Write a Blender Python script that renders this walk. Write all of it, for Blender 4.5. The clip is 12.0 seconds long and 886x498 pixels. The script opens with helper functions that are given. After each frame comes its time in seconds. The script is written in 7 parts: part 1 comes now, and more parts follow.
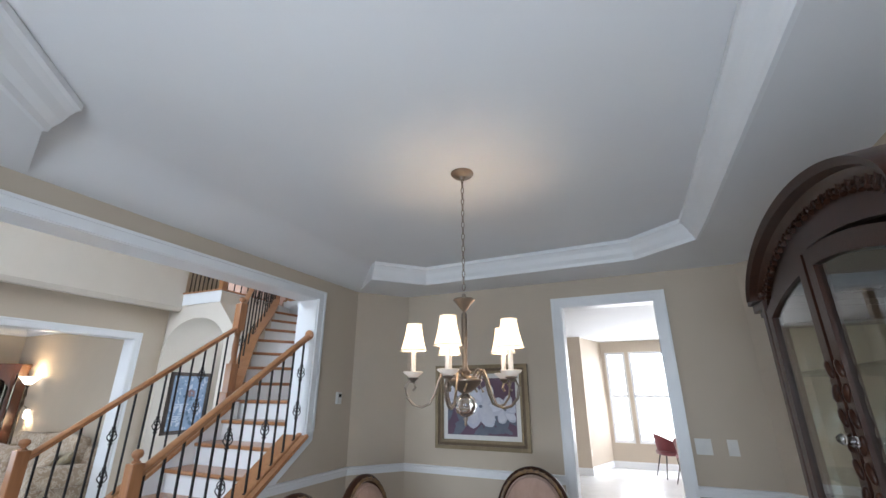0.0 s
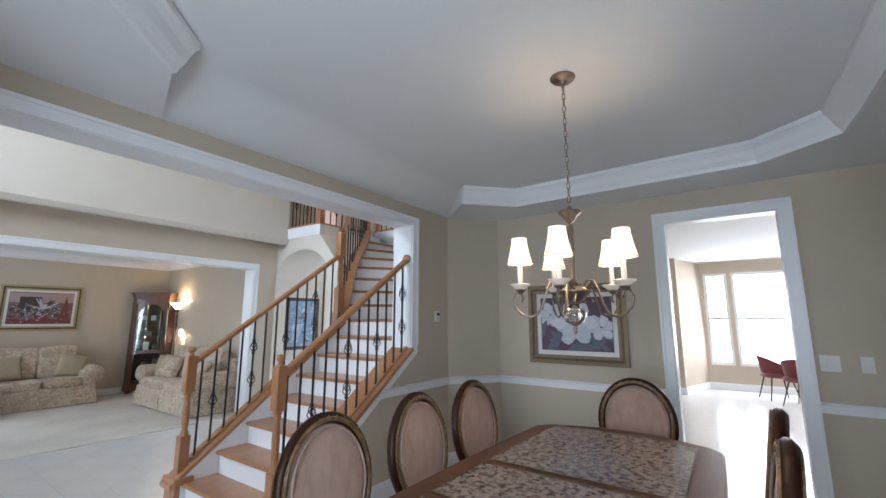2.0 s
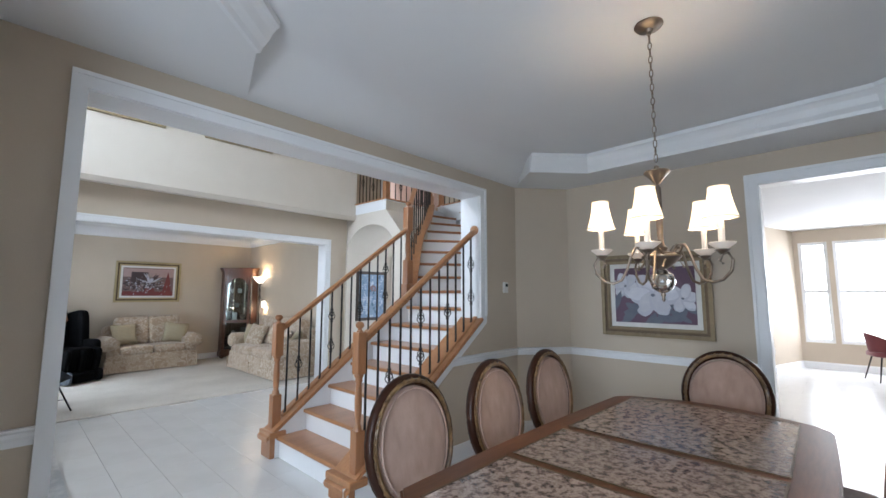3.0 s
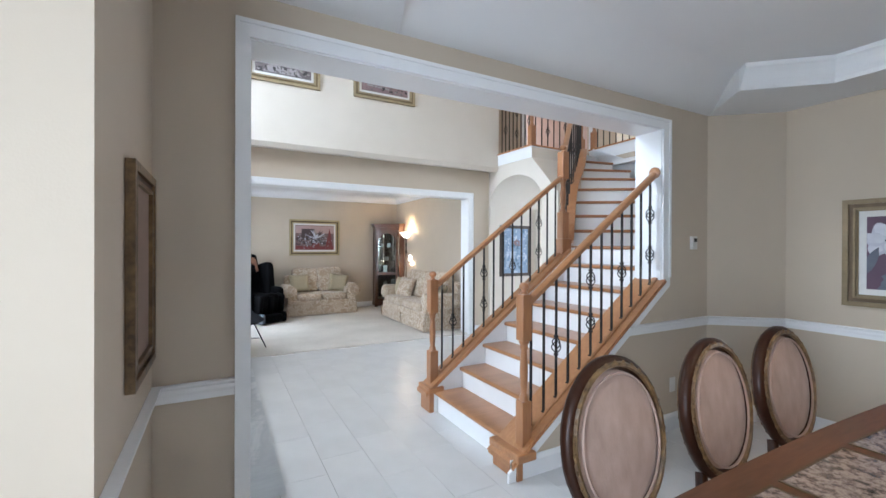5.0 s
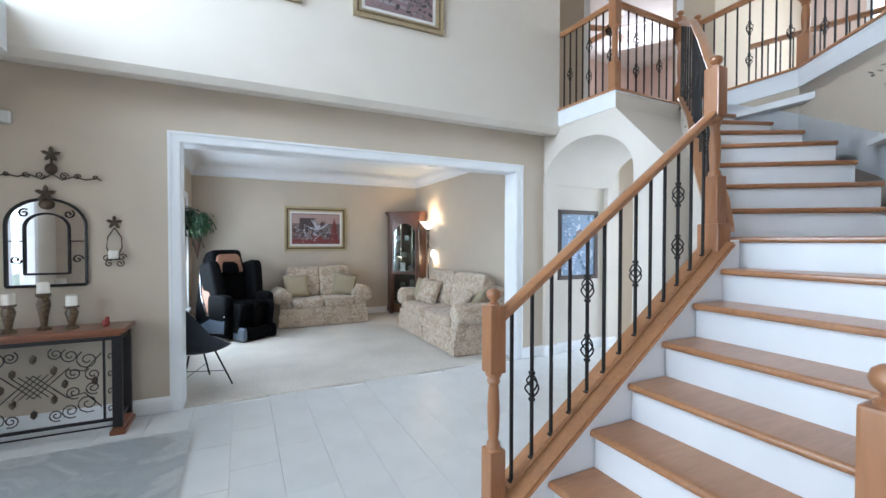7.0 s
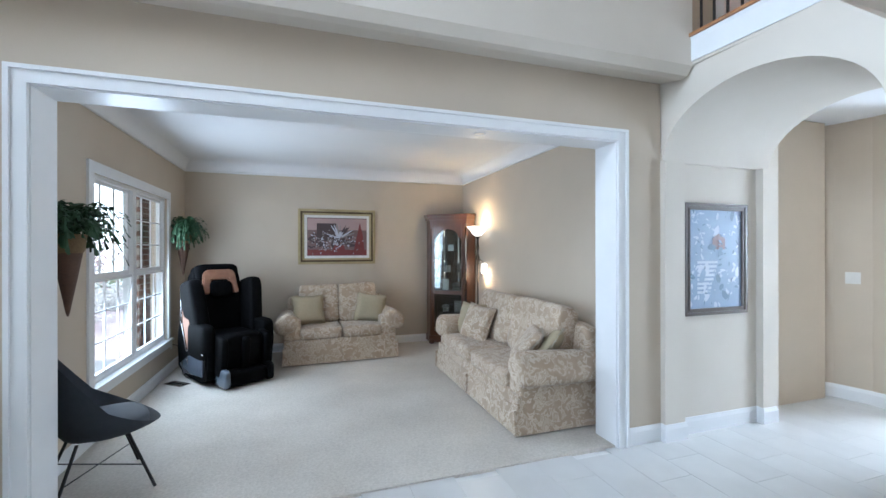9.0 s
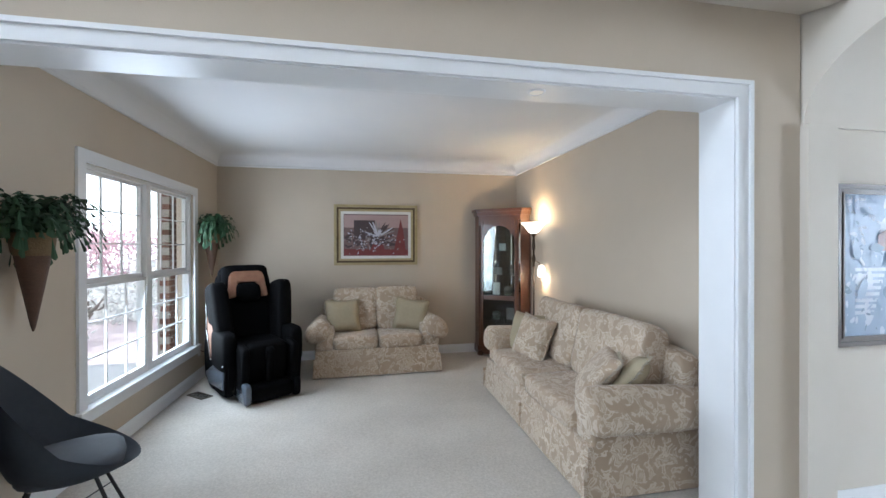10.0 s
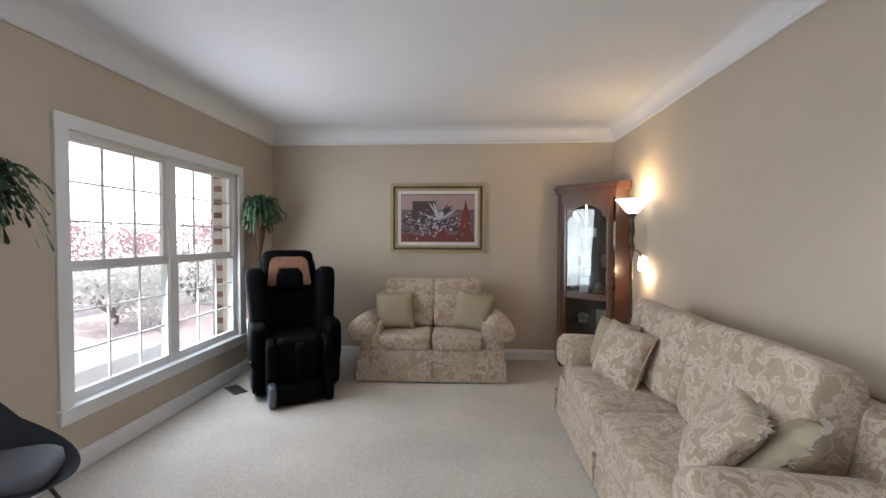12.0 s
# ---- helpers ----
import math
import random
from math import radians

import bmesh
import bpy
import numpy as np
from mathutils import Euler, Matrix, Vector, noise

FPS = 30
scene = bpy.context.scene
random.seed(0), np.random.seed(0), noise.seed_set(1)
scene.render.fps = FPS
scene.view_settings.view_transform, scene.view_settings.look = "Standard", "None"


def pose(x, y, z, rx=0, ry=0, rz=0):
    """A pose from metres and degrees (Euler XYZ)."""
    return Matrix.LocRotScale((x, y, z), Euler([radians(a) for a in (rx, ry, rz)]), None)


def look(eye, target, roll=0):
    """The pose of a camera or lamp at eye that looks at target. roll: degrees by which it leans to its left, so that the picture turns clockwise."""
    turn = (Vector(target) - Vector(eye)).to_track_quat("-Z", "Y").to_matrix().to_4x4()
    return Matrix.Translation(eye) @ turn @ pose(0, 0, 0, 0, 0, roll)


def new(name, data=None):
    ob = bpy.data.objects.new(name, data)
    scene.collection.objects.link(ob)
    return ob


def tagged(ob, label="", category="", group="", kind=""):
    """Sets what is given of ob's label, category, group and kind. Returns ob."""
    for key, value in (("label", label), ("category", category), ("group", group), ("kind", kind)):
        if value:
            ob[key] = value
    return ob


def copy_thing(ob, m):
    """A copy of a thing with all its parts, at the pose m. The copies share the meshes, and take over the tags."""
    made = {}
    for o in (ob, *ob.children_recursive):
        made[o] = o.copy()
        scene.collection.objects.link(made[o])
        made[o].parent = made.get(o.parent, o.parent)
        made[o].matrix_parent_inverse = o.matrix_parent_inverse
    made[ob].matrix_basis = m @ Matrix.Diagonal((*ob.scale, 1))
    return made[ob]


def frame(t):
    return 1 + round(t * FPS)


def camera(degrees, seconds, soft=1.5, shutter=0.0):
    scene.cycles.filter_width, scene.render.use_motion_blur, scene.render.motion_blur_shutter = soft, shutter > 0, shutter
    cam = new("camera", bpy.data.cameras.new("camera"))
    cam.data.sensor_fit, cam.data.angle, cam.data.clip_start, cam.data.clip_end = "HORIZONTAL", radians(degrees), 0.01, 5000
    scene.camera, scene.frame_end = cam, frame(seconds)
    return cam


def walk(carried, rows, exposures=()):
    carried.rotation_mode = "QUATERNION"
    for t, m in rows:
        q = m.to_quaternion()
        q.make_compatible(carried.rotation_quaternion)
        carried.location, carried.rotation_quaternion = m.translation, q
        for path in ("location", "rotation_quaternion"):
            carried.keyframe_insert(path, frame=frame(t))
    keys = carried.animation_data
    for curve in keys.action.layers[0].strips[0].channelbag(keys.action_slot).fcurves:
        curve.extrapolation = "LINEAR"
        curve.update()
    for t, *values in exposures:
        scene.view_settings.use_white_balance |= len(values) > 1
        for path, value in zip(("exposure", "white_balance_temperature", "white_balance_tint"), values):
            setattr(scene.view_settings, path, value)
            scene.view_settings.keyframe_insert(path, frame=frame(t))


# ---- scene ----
cam = camera(93.7, 12.0)
PATH = [
    (0, (0.153, 0.077, 1.547), (1.868, 0.869, 2.205), 0.1),
    (0.5, (0.157, 0.109, 1.554), (1.867, 0.986, 2.108), 0.2),
    (1, (0.141, 0.149, 1.532), (1.83, 1.113, 2.0), 0.2),
    (1.5, (0.117, 0.177, 1.508), (1.769, 1.232, 1.903), 0.1),
    (2, (0.095, 0.209, 1.471), (1.702, 1.352, 1.807), 0.0),
    (2.5, (0.078, 0.24, 1.454), (1.615, 1.491, 1.727), 0.1),
    (3, (0.052, 0.283, 1.432), (1.491, 1.655, 1.65), 0.1),
    (3.5, (0.023, 0.33, 1.46), (1.349, 1.819, 1.604), -0.0),
    (5.3, (0.166, 0.962, 1.457), (1.083, 2.739, 1.431), -0.1),
    (5.5, (0.205, 1.153, 1.465), (1.113, 2.935, 1.425), -0.3),
    (6, (0.392, 1.587, 1.451), (1.286, 3.376, 1.401), -0.3),
    (6.5, (0.601, 2.045, 1.453), (1.486, 3.838, 1.406), -0.3),
    (6.7, (0.692, 2.236, 1.45), (1.571, 4.032, 1.408), -0.1),
    (8.3, (1.364, 3.669, 1.494), (2.142, 5.511, 1.469), -0.2),
    (8.5, (1.456, 3.81, 1.485), (2.195, 5.668, 1.469), -0.1),
    (9, (1.619, 4.163, 1.492), (2.249, 6.061, 1.492), -0.1),
    (9.5, (1.749, 4.51, 1.507), (2.25, 6.447, 1.499), -0.1),
    (10, (1.906, 4.842, 1.511), (2.283, 6.806, 1.502), -0.1),
    (10.5, (2.043, 5.13, 1.486), (2.303, 7.113, 1.472), -0.3),
    (11, (2.26, 5.348, 1.464), (2.362, 7.345, 1.442), -0.2),
    (11.5, (2.356, 5.523, 1.456), (2.344, 7.522, 1.418), -0.1),
    (12, (2.457, 5.693, 1.448), (2.331, 7.688, 1.393), 0.2),
]
walk(cam, [(t, look(eye, target, roll)) for t, eye, target, roll in PATH], exposures=[(0.0, -0.12, 6100, 14), (2.5, -0.28, 6030, 13), (3.7, 0.08, 6030, 14), (5.4, 0.2, 5970, 13), (6.5, 0.15, 5820, 11), (8.5, 0.1, 5570, 10), (9.2, -0.02, 5680, 11), (10.2, -0.12, 6000, 13), (11.0, -0.15, 6250, 15), (12.0, -0.26, 6480, 17)])

# ---- world and large lights ----
world = bpy.data.worlds.new("world")
scene.world = world
world.use_nodes = True
sky = world.node_tree.nodes.new("ShaderNodeTexSky")
sky.sky_type, sky.sun_disc = 'NISHITA', False
sky.sun_elevation, sky.sun_rotation = radians(59), radians(254)
world.node_tree.links.new(sky.outputs[0], world.node_tree.nodes["Background"].inputs[0])
world.node_tree.nodes["Background"].inputs[1].default_value = 0.15


def area(name, m, sx, sy, watts, color, spread=180):
    data = bpy.data.lights.new(name, 'AREA')
    data.shape, data.size, data.size_y, data.energy, data.color = 'RECTANGLE', sx, sy, watts, color
    data.spread = radians(spread)
    ob = new(name, data)
    ob.matrix_world = m
    return ob


def bulb(name, x, y, z, watts, color, radius=0.03):
    data = bpy.data.lights.new(name, 'POINT')
    data.energy, data.color, data.shadow_soft_size = watts, color, radius
    ob = new(name, data)
    ob.location = (x, y, z)
    return ob


DAY = (0.78, 0.90, 1.0)
WARM = (1.0, 0.72, 0.42)
sun = new("sun", bpy.data.lights.new("sun", 'SUN'))
sun.data.energy, sun.data.angle, sun.data.color = 5.0, radians(0.5), (1.0, 0.95, 0.88)
sun.matrix_world = look((-7, 2, 12), (0, 0, 0))
area("living_window_light", look((0.055, 8.93, 1.25), (3, 8.93, 0.9)), 1.7, 1.55, 55, DAY)
area("foyer_window_light", look((-1.5, 4.6, 3.8), (4, 4.5, 1.2)), 2.4, 1.9, 145, DAY, 140)
area("door_sidelight_light", look((-1.5, 4.4, 1.3), (4, 4.6, 1.0)), 1.4, 1.8, 18, DAY, 140)
area("dining_window_light", look((-0.95, 0.3, 1.45), (3, 0.4, 1.2)), 1.6, 1.5, 66, DAY)
area("kitchen_window_light", look((11.1, -1.2, 1.5), (5, -1.0, 0.6)), 4.0, 1.9, 165, (0.97, 0.98, 1.0))
# fill lamp added inside the upstairs room; it stands in no window
area("upper_window_light", look((8.4, 8.4, 4.6), (5.5, 6.5, 4.2)), 1.5, 1.5, 60, (1.0, 0.95, 0.92))
area("hall_window_light", look((9.12, 5.2, 1.5), (5, 5.9, 0.0)), 1.5, 1.5, 245, DAY)
# added to brighten the upper hall wall, through an invented opening
area("stairwell_window_light", look((9.12, 4.5, 4.5), (5.5, 5.0, 4.0)), 1.7, 1.2, 42, (1.0, 0.94, 0.80))

# ---- materials ----


def material(name, color, rough=0.5, metal=0.0, other=None, scale=8.0, mix=0.5, bump=0.0, bump_scale=60.0, coat=0.0, stretch=(1, 1, 1), detail=4.0, broad=0.13):
    """Principled paint: two colours mixed by noise at two scales, with fine relief."""
    m = bpy.data.materials.new(name)
    m.use_nodes = True
    nt = m.node_tree
    bsdf = nt.nodes["Principled BSDF"]
    bsdf.inputs["Roughness"].default_value, bsdf.inputs["Metallic"].default_value = rough, metal
    bsdf.inputs["Coat Weight"].default_value = coat
    co = nt.nodes.new("ShaderNodeTexCoord")
    mp = nt.nodes.new("ShaderNodeMapping")
    mp.inputs["Scale"].default_value = stretch
    nt.links.new(co.outputs["Object"], mp.inputs[0])
    n1 = nt.nodes.new("ShaderNodeTexNoise")
    n1.inputs["Scale"].default_value, n1.inputs["Detail"].default_value = scale, detail
    nt.links.new(mp.outputs[0], n1.inputs["Vector"])
    n2 = nt.nodes.new("ShaderNodeTexNoise")
    n2.inputs["Scale"].default_value = scale * broad
    nt.links.new(mp.outputs[0], n2.inputs["Vector"])
    add = nt.nodes.new("ShaderNodeMath")
    add.operation = 'ADD'
    nt.links.new(n1.outputs[0], add.inputs[0])
    nt.links.new(n2.outputs[0], add.inputs[1])
    ramp = nt.nodes.new("ShaderNodeMapRange")
    ramp.inputs[1].default_value, ramp.inputs[2].default_value = 1.0 - mix * 0.5, 1.0 + mix * 0.5
    nt.links.new(add.outputs[0], ramp.inputs[0])
    blend = nt.nodes.new("ShaderNodeMix")
    blend.data_type = 'RGBA'
    second = other or tuple(c * 0.9 for c in color)
    blend.inputs[6].default_value, blend.inputs[7].default_value = (*color, 1), (*second, 1)
    nt.links.new(ramp.outputs[0], blend.inputs[0])
    nt.links.new(blend.outputs[2], bsdf.inputs["Base Color"])
    if bump:
        n3 = nt.nodes.new("ShaderNodeTexNoise")
        n3.inputs["Scale"].default_value, n3.inputs["Detail"].default_value = bump_scale, 5.0
        nt.links.new(mp.outputs[0], n3.inputs["Vector"])
        b = nt.nodes.new("ShaderNodeBump")
        b.inputs["Strength"].default_value, b.inputs["Distance"].default_value = bump, 0.004
        nt.links.new(n3.outputs[0], b.inputs["Height"])
        nt.links.new(b.outputs[0], bsdf.inputs["Normal"])
    return m


def glowing(name, color, strength, base=(0.9, 0.85, 0.75)):
    m = material(name, base, 0.5)
    b = m.node_tree.nodes["Principled BSDF"]
    b.inputs["Emission Color"].default_value, b.inputs["Emission Strength"].default_value = (*color, 1), strength
    return m


def glass_material(name, tint=(0.95, 0.98, 0.97), rough=0.0, gloss_share=0.03):
    """Thin pane: mostly clear, with the mirror gloss that Fresnel gives."""
    m = bpy.data.materials.new(name)
    m.use_nodes = True
    nt = m.node_tree
    nt.nodes.remove(nt.nodes["Principled BSDF"])
    clear, gloss, mix, fr = (nt.nodes.new("ShaderNode" + k) for k in ("BsdfTransparent", "BsdfGlossy", "MixShader", "LayerWeight"))
    clear.inputs[0].default_value, gloss.inputs["Roughness"].default_value = (*tint, 1), rough
    fr.inputs["Blend"].default_value = 0.5
    steep, share = nt.nodes.new("ShaderNodeMath"), nt.nodes.new("ShaderNodeMath")
    steep.operation, share.operation = 'POWER', 'MULTIPLY_ADD'
    steep.inputs[1].default_value, share.inputs[1].default_value, share.inputs[2].default_value = 5.0, 0.6, gloss_share
    nt.links.new(fr.outputs["Facing"], steep.inputs[0])
    nt.links.new(steep.outputs[0], share.inputs[0])
    nt.links.new(share.outputs[0], mix.inputs[0])
    nt.links.new(clear.outputs[0], mix.inputs[1])
    nt.links.new(gloss.outputs[0], mix.inputs[2])
    nt.links.new(mix.outputs[0], nt.nodes["Material Output"].inputs[0])
    return m


def damask_material(name, base, light, dark):
    """Woven floral cloth: leaf-shaped swirls in a lighter thread."""
    m = material(name, base, 0.85, other=dark, scale=14, mix=0.7, bump=0.35, bump_scale=180)
    nt = m.node_tree
    bsdf = nt.nodes["Principled BSDF"]
    bsdf.inputs["Sheen Weight"].default_value = 0.2
    co = nt.nodes.new("ShaderNodeTexCoord")
    warp = nt.nodes.new("ShaderNodeTexNoise")
    warp.inputs["Scale"].default_value, warp.inputs["Detail"].default_value, warp.inputs["Distortion"].default_value = 13.0, 3.5, 1.1
    nt.links.new(co.outputs["Object"], warp.inputs["Vector"])
    cut = nt.nodes.new("ShaderNodeValToRGB")
    el = cut.color_ramp.elements
    el[0].position, el[1].position = 0.47, 0.50
    e = el.new(0.55)
    e.color = (1, 1, 1, 1)
    e = el.new(0.58)
    e.color = (0, 0, 0, 1)
    e = el.new(0.63)
    e.color = (0.7, 0.7, 0.7, 1)
    el[0].color, el[1].color = (0, 0, 0, 1), (1, 1, 1, 1)
    nt.links.new(warp.outputs[0], cut.inputs[0])
    mix = nt.nodes.new("ShaderNodeMix")
    mix.data_type = 'RGBA'
    old = bsdf.inputs["Base Color"].links[0].from_socket
    mix.inputs[7].default_value = (*light, 1)
    patch = nt.nodes.new("ShaderNodeTexNoise")
    patch.inputs["Scale"].default_value = 3.5
    nt.links.new(co.outputs["Object"], patch.inputs["Vector"])
    weak = nt.nodes.new("ShaderNodeMath")
    weak.operation = 'MULTIPLY'
    nt.links.new(cut.outputs[0], weak.inputs[0])
    nt.links.new(patch.outputs[0], weak.inputs[1])
    nt.links.new(weak.outputs[0], mix.inputs[0])
    nt.links.new(old, mix.inputs[6])
    nt.links.new(mix.outputs[2], bsdf.inputs["Base Color"])
    return m


def speckle_material(name, colors, rough, scale, coat=0.0, swirl=0.8):
    """Polished stone: Voronoi flakes and noise through a ramp of colours."""
    m = material(name, colors[0], rough, coat=coat)
    nt = m.node_tree
    bsdf = nt.nodes["Principled BSDF"]
    co = nt.nodes.new("ShaderNodeTexCoord")
    v = nt.nodes.new("ShaderNodeTexNoise")
    v.inputs["Scale"].default_value, v.inputs["Detail"].default_value, v.inputs["Roughness"].default_value, v.inputs["Distortion"].default_value = scale, 6.0, 0.68, swirl
    nt.links.new(co.outputs["Object"], v.inputs["Vector"])
    cut = nt.nodes.new("ShaderNodeValToRGB")
    el = cut.color_ramp.elements
    el[0].position, el[1].position = 0.36, 0.66
    el[0].color, el[1].color = (*colors[0], 1), (*colors[-1], 1)
    n = len(colors)
    for i in range(1, n - 1):
        e = el.new(0.36 + 0.30 * i / (n - 1))
        e.color = (*colors[i], 1)
    nt.links.new(v.outputs[0], cut.inputs[0])
    nt.links.new(cut.outputs[0], bsdf.inputs["Base Color"])
    return m


def vary(m, amount):
    """Pieces of one material differ a little in tone."""
    nt = m.node_tree
    bsdf = nt.nodes["Principled BSDF"]
    old = bsdf.inputs["Base Color"].links[0].from_socket
    info = nt.nodes.new("ShaderNodeObjectInfo")
    rng = nt.nodes.new("ShaderNodeMapRange")
    rng.inputs[3].default_value, rng.inputs[4].default_value = 1 - amount, 1 + amount
    nt.links.new(info.outputs["Random"], rng.inputs[0])
    hsv = nt.nodes.new("ShaderNodeHueSaturation")
    nt.links.new(rng.outputs[0], hsv.inputs["Value"])
    nt.links.new(old, hsv.inputs["Color"])
    nt.links.new(hsv.outputs[0], bsdf.inputs["Base Color"])
    return m


PAINT = material("beige_wall_paint", (0.53, 0.45, 0.355), 0.75, other=(0.50, 0.425, 0.335), scale=3, bump=0.08, bump_scale=140)
UPPER = material("cream_wall_paint", (0.66, 0.605, 0.53), 0.75, other=(0.63, 0.575, 0.50), scale=3, bump=0.08, bump_scale=140)
WHITE = material("white_trim_paint", (0.80, 0.81, 0.82), 0.35, other=(0.76, 0.77, 0.78), scale=5, bump=0.04, bump_scale=40)
CEIL = material("ceiling_paint", (0.76, 0.76, 0.76), 0.85, other=(0.73, 0.73, 0.74), scale=2, bump=0.10, bump_scale=200)
TILE = vary(material("pale_floor_tile", (0.72, 0.72, 0.71), 0.23, other=(0.64, 0.64, 0.63), scale=5, mix=0.8, bump=0.03, bump_scale=20), 0.012)
GROUT = material("tile_grout", (0.74, 0.74, 0.73), 0.9)
CARPET = material("cream_carpet", (0.72, 0.675, 0.61), 0.95, other=(0.42, 0.38, 0.33), scale=60, mix=1.0, bump=1.0, bump_scale=75, broad=0.02, detail=6.0)
OAK = material("honey_oak", (0.46, 0.225, 0.10), 0.30, other=(0.31, 0.135, 0.056), scale=9, mix=0.9, bump=0.06, bump_scale=30, stretch=(1, 7, 7), coat=0.25)
OAKV = material("honey_oak_upright", (0.40, 0.185, 0.083), 0.30, other=(0.28, 0.12, 0.05), scale=9, mix=0.9, bump=0.06, bump_scale=30, stretch=(8, 8, 1), coat=0.25)
IRON = material("black_iron", (0.018, 0.016, 0.016), 0.45, metal=0.4, scale=40, bump=0.1)
BRONZE = material("aged_bronze_iron", (0.05, 0.035, 0.025), 0.5, metal=0.6, other=(0.10, 0.07, 0.045), scale=30, bump=0.2)
PANE = glass_material("window_glass")

# ---- shape helpers ----


def box(bm, x0, y0, z0, x1, y1, z1, bevel=0.0):
    r = bmesh.ops.create_cube(bm, size=1, matrix=Matrix.Translation(((x0 + x1) / 2, (y0 + y1) / 2, (z0 + z1) / 2)) @ Matrix.Diagonal((abs(x1 - x0), abs(y1 - y0), abs(z1 - z0), 1)))
    if bevel:
        edges = list({e for v in r["verts"] for e in v.link_edges})
        bmesh.ops.bevel(bm, geom=edges, offset=bevel, segments=2, affect='EDGES', profile=0.6)
    return bm


def solid(poly, lift, at=lambda u, v, w: (u, v, w)):
    """A prism: a flat polygon (u, v) pushed through w from lift[0] to lift[1]; at() lays u, v, w into the room."""
    bm = bmesh.new()
    a = [bm.verts.new(at(u, v, lift[0])) for u, v in poly]
    b = [bm.verts.new(at(u, v, lift[1])) for u, v in poly]
    bm.faces.new(a), bm.faces.new(list(reversed(b)))
    n = len(poly)
    for i in range(n):
        bm.faces.new((a[i], b[i], b[(i + 1) % n], a[(i + 1) % n]))
    bmesh.ops.recalc_face_normals(bm, faces=bm.faces)
    return bm


def join(bm, extra):
    me = bpy.data.meshes.new("t")
    extra.to_mesh(me)
    bm.from_mesh(me)
    bpy.data.meshes.remove(me)
    extra.free()
    return bm


def tube(bm, pts, r, seg=8, closed=False):
    """A round bar along pts; r may be one radius or one for each point."""
    pts = [Vector(p) for p in pts]
    n = len(pts)
    rings = []
    up = Vector((0.13, 0.27, 1)).normalized()
    for i, p in enumerate(pts):
        a, b = pts[(i - 1) % n] if (closed or i) else p, pts[(i + 1) % n] if (closed or i < n - 1) else p
        d = (b - a).normalized()
        s = d.cross(up)
        if s.length < 1e-3:
            s = d.cross(Vector((1, 0, 0)))
        s.normalize()
        u = s.cross(d)
        rad = r[i] if isinstance(r, (list, tuple)) else r
        rings.append([bm.verts.new(p + rad * (math.cos(2 * math.pi * k / seg) * s + math.sin(2 * math.pi * k / seg) * u)) for k in range(seg)])
    for i in range(n if closed else n - 1):
        a, b = rings[i], rings[(i + 1) % n]
        for k in range(seg):
            bm.faces.new((a[k], a[(k + 1) % seg], b[(k + 1) % seg], b[k]))
    if not closed:
        bm.faces.new(list(reversed(rings[0]))), bm.faces.new(rings[-1])
    return bm


def lathe(bm, profile, seg=20, at=(0, 0, 0), sides=None):
    """Turned shape from (radius, height) pairs round z."""
    x, y, z = at
    rings = []
    for r, h in profile:
        rings.append([bm.verts.new((x + max(r, 1e-4) * math.cos(2 * math.pi * k / seg), y + max(r, 1e-4) * math.sin(2 * math.pi * k / seg), z + h)) for k in range(seg)])
    for a, b in zip(rings, rings[1:]):
        for k in range(seg):
            bm.faces.new((a[k], a[(k + 1) % seg], b[(k + 1) % seg], b[k]))
    bm.faces.new(list(reversed(rings[0]))), bm.faces.new(rings[-1])
    return bm


def moulding(bm, profile, path, closed=False):
    """A moulded strip: profile (out, up) carried along path [(x, y, z)], out to the left of travel, mitred."""
    pts = [Vector(p) for p in path]
    n = len(pts)
    rings = []
    for i, p in enumerate(pts):
        ds = []
        if closed or i:
            ds.append((p - pts[(i - 1) % n]).normalized())
        if closed or i < n - 1:
            ds.append((pts[(i + 1) % n] - p).normalized())
        ns = [Vector((-d.y, d.x, 0)).normalized() for d in ds]
        o = sum(ns, Vector()).normalized()
        o = o / max(o.dot(ns[0]), 0.3)
        rings.append([bm.verts.new(p + o * a + Vector((0, 0, b))) for a, b in profile])
    m = len(profile)
    for i in range(n if closed else n - 1):
        a, b = rings[i], rings[(i + 1) % n]
        for k in range(m):
            bm.faces.new((a[k], b[k], b[(k + 1) % m], a[(k + 1) % m]))
    if not closed:
        bm.faces.new(rings[0]), bm.faces.new(list(reversed(rings[-1])))
    bmesh.ops.recalc_face_normals(bm, faces=bm.faces)
    return bm


def mesh_of(name, bm, mat, smooth=None):
    me = bpy.data.meshes.new(name)
    bm.to_mesh(me)
    bm.free()
    me.materials.append(mat)
    if smooth is not None:
        for p in me.polygons:
            p.use_smooth = True
        me.set_sharp_from_angle(angle=radians(smooth))
    return me


def part(name, bm, mat, parent=None, label="", smooth=None):
    ob = new(name, mesh_of(name, bm, mat, smooth))
    ob.parent = parent
    return tagged(ob, label=label)


def thing(name, x=0, y=0, z=0, turn=0, label="", category="", group=""):
    ob = new(name)
    ob.matrix_basis = pose(x, y, z, 0, 0, turn)
    return tagged(ob, label, category, group)


def structure(name, bm, mat, label="", category="", smooth=None):
    return tagged(part(name, bm, mat, None, label, smooth), category=category or name.split("_")[0], kind="structure")


def boxes(*dims, bevel=0.0):
    bm = bmesh.new()
    for d in dims:
        box(bm, *d, bevel=bevel)
    return bm


def xz(u, v, w):
    return (u, w, v)


def yz(u, v, w):
    return (w, u, v)


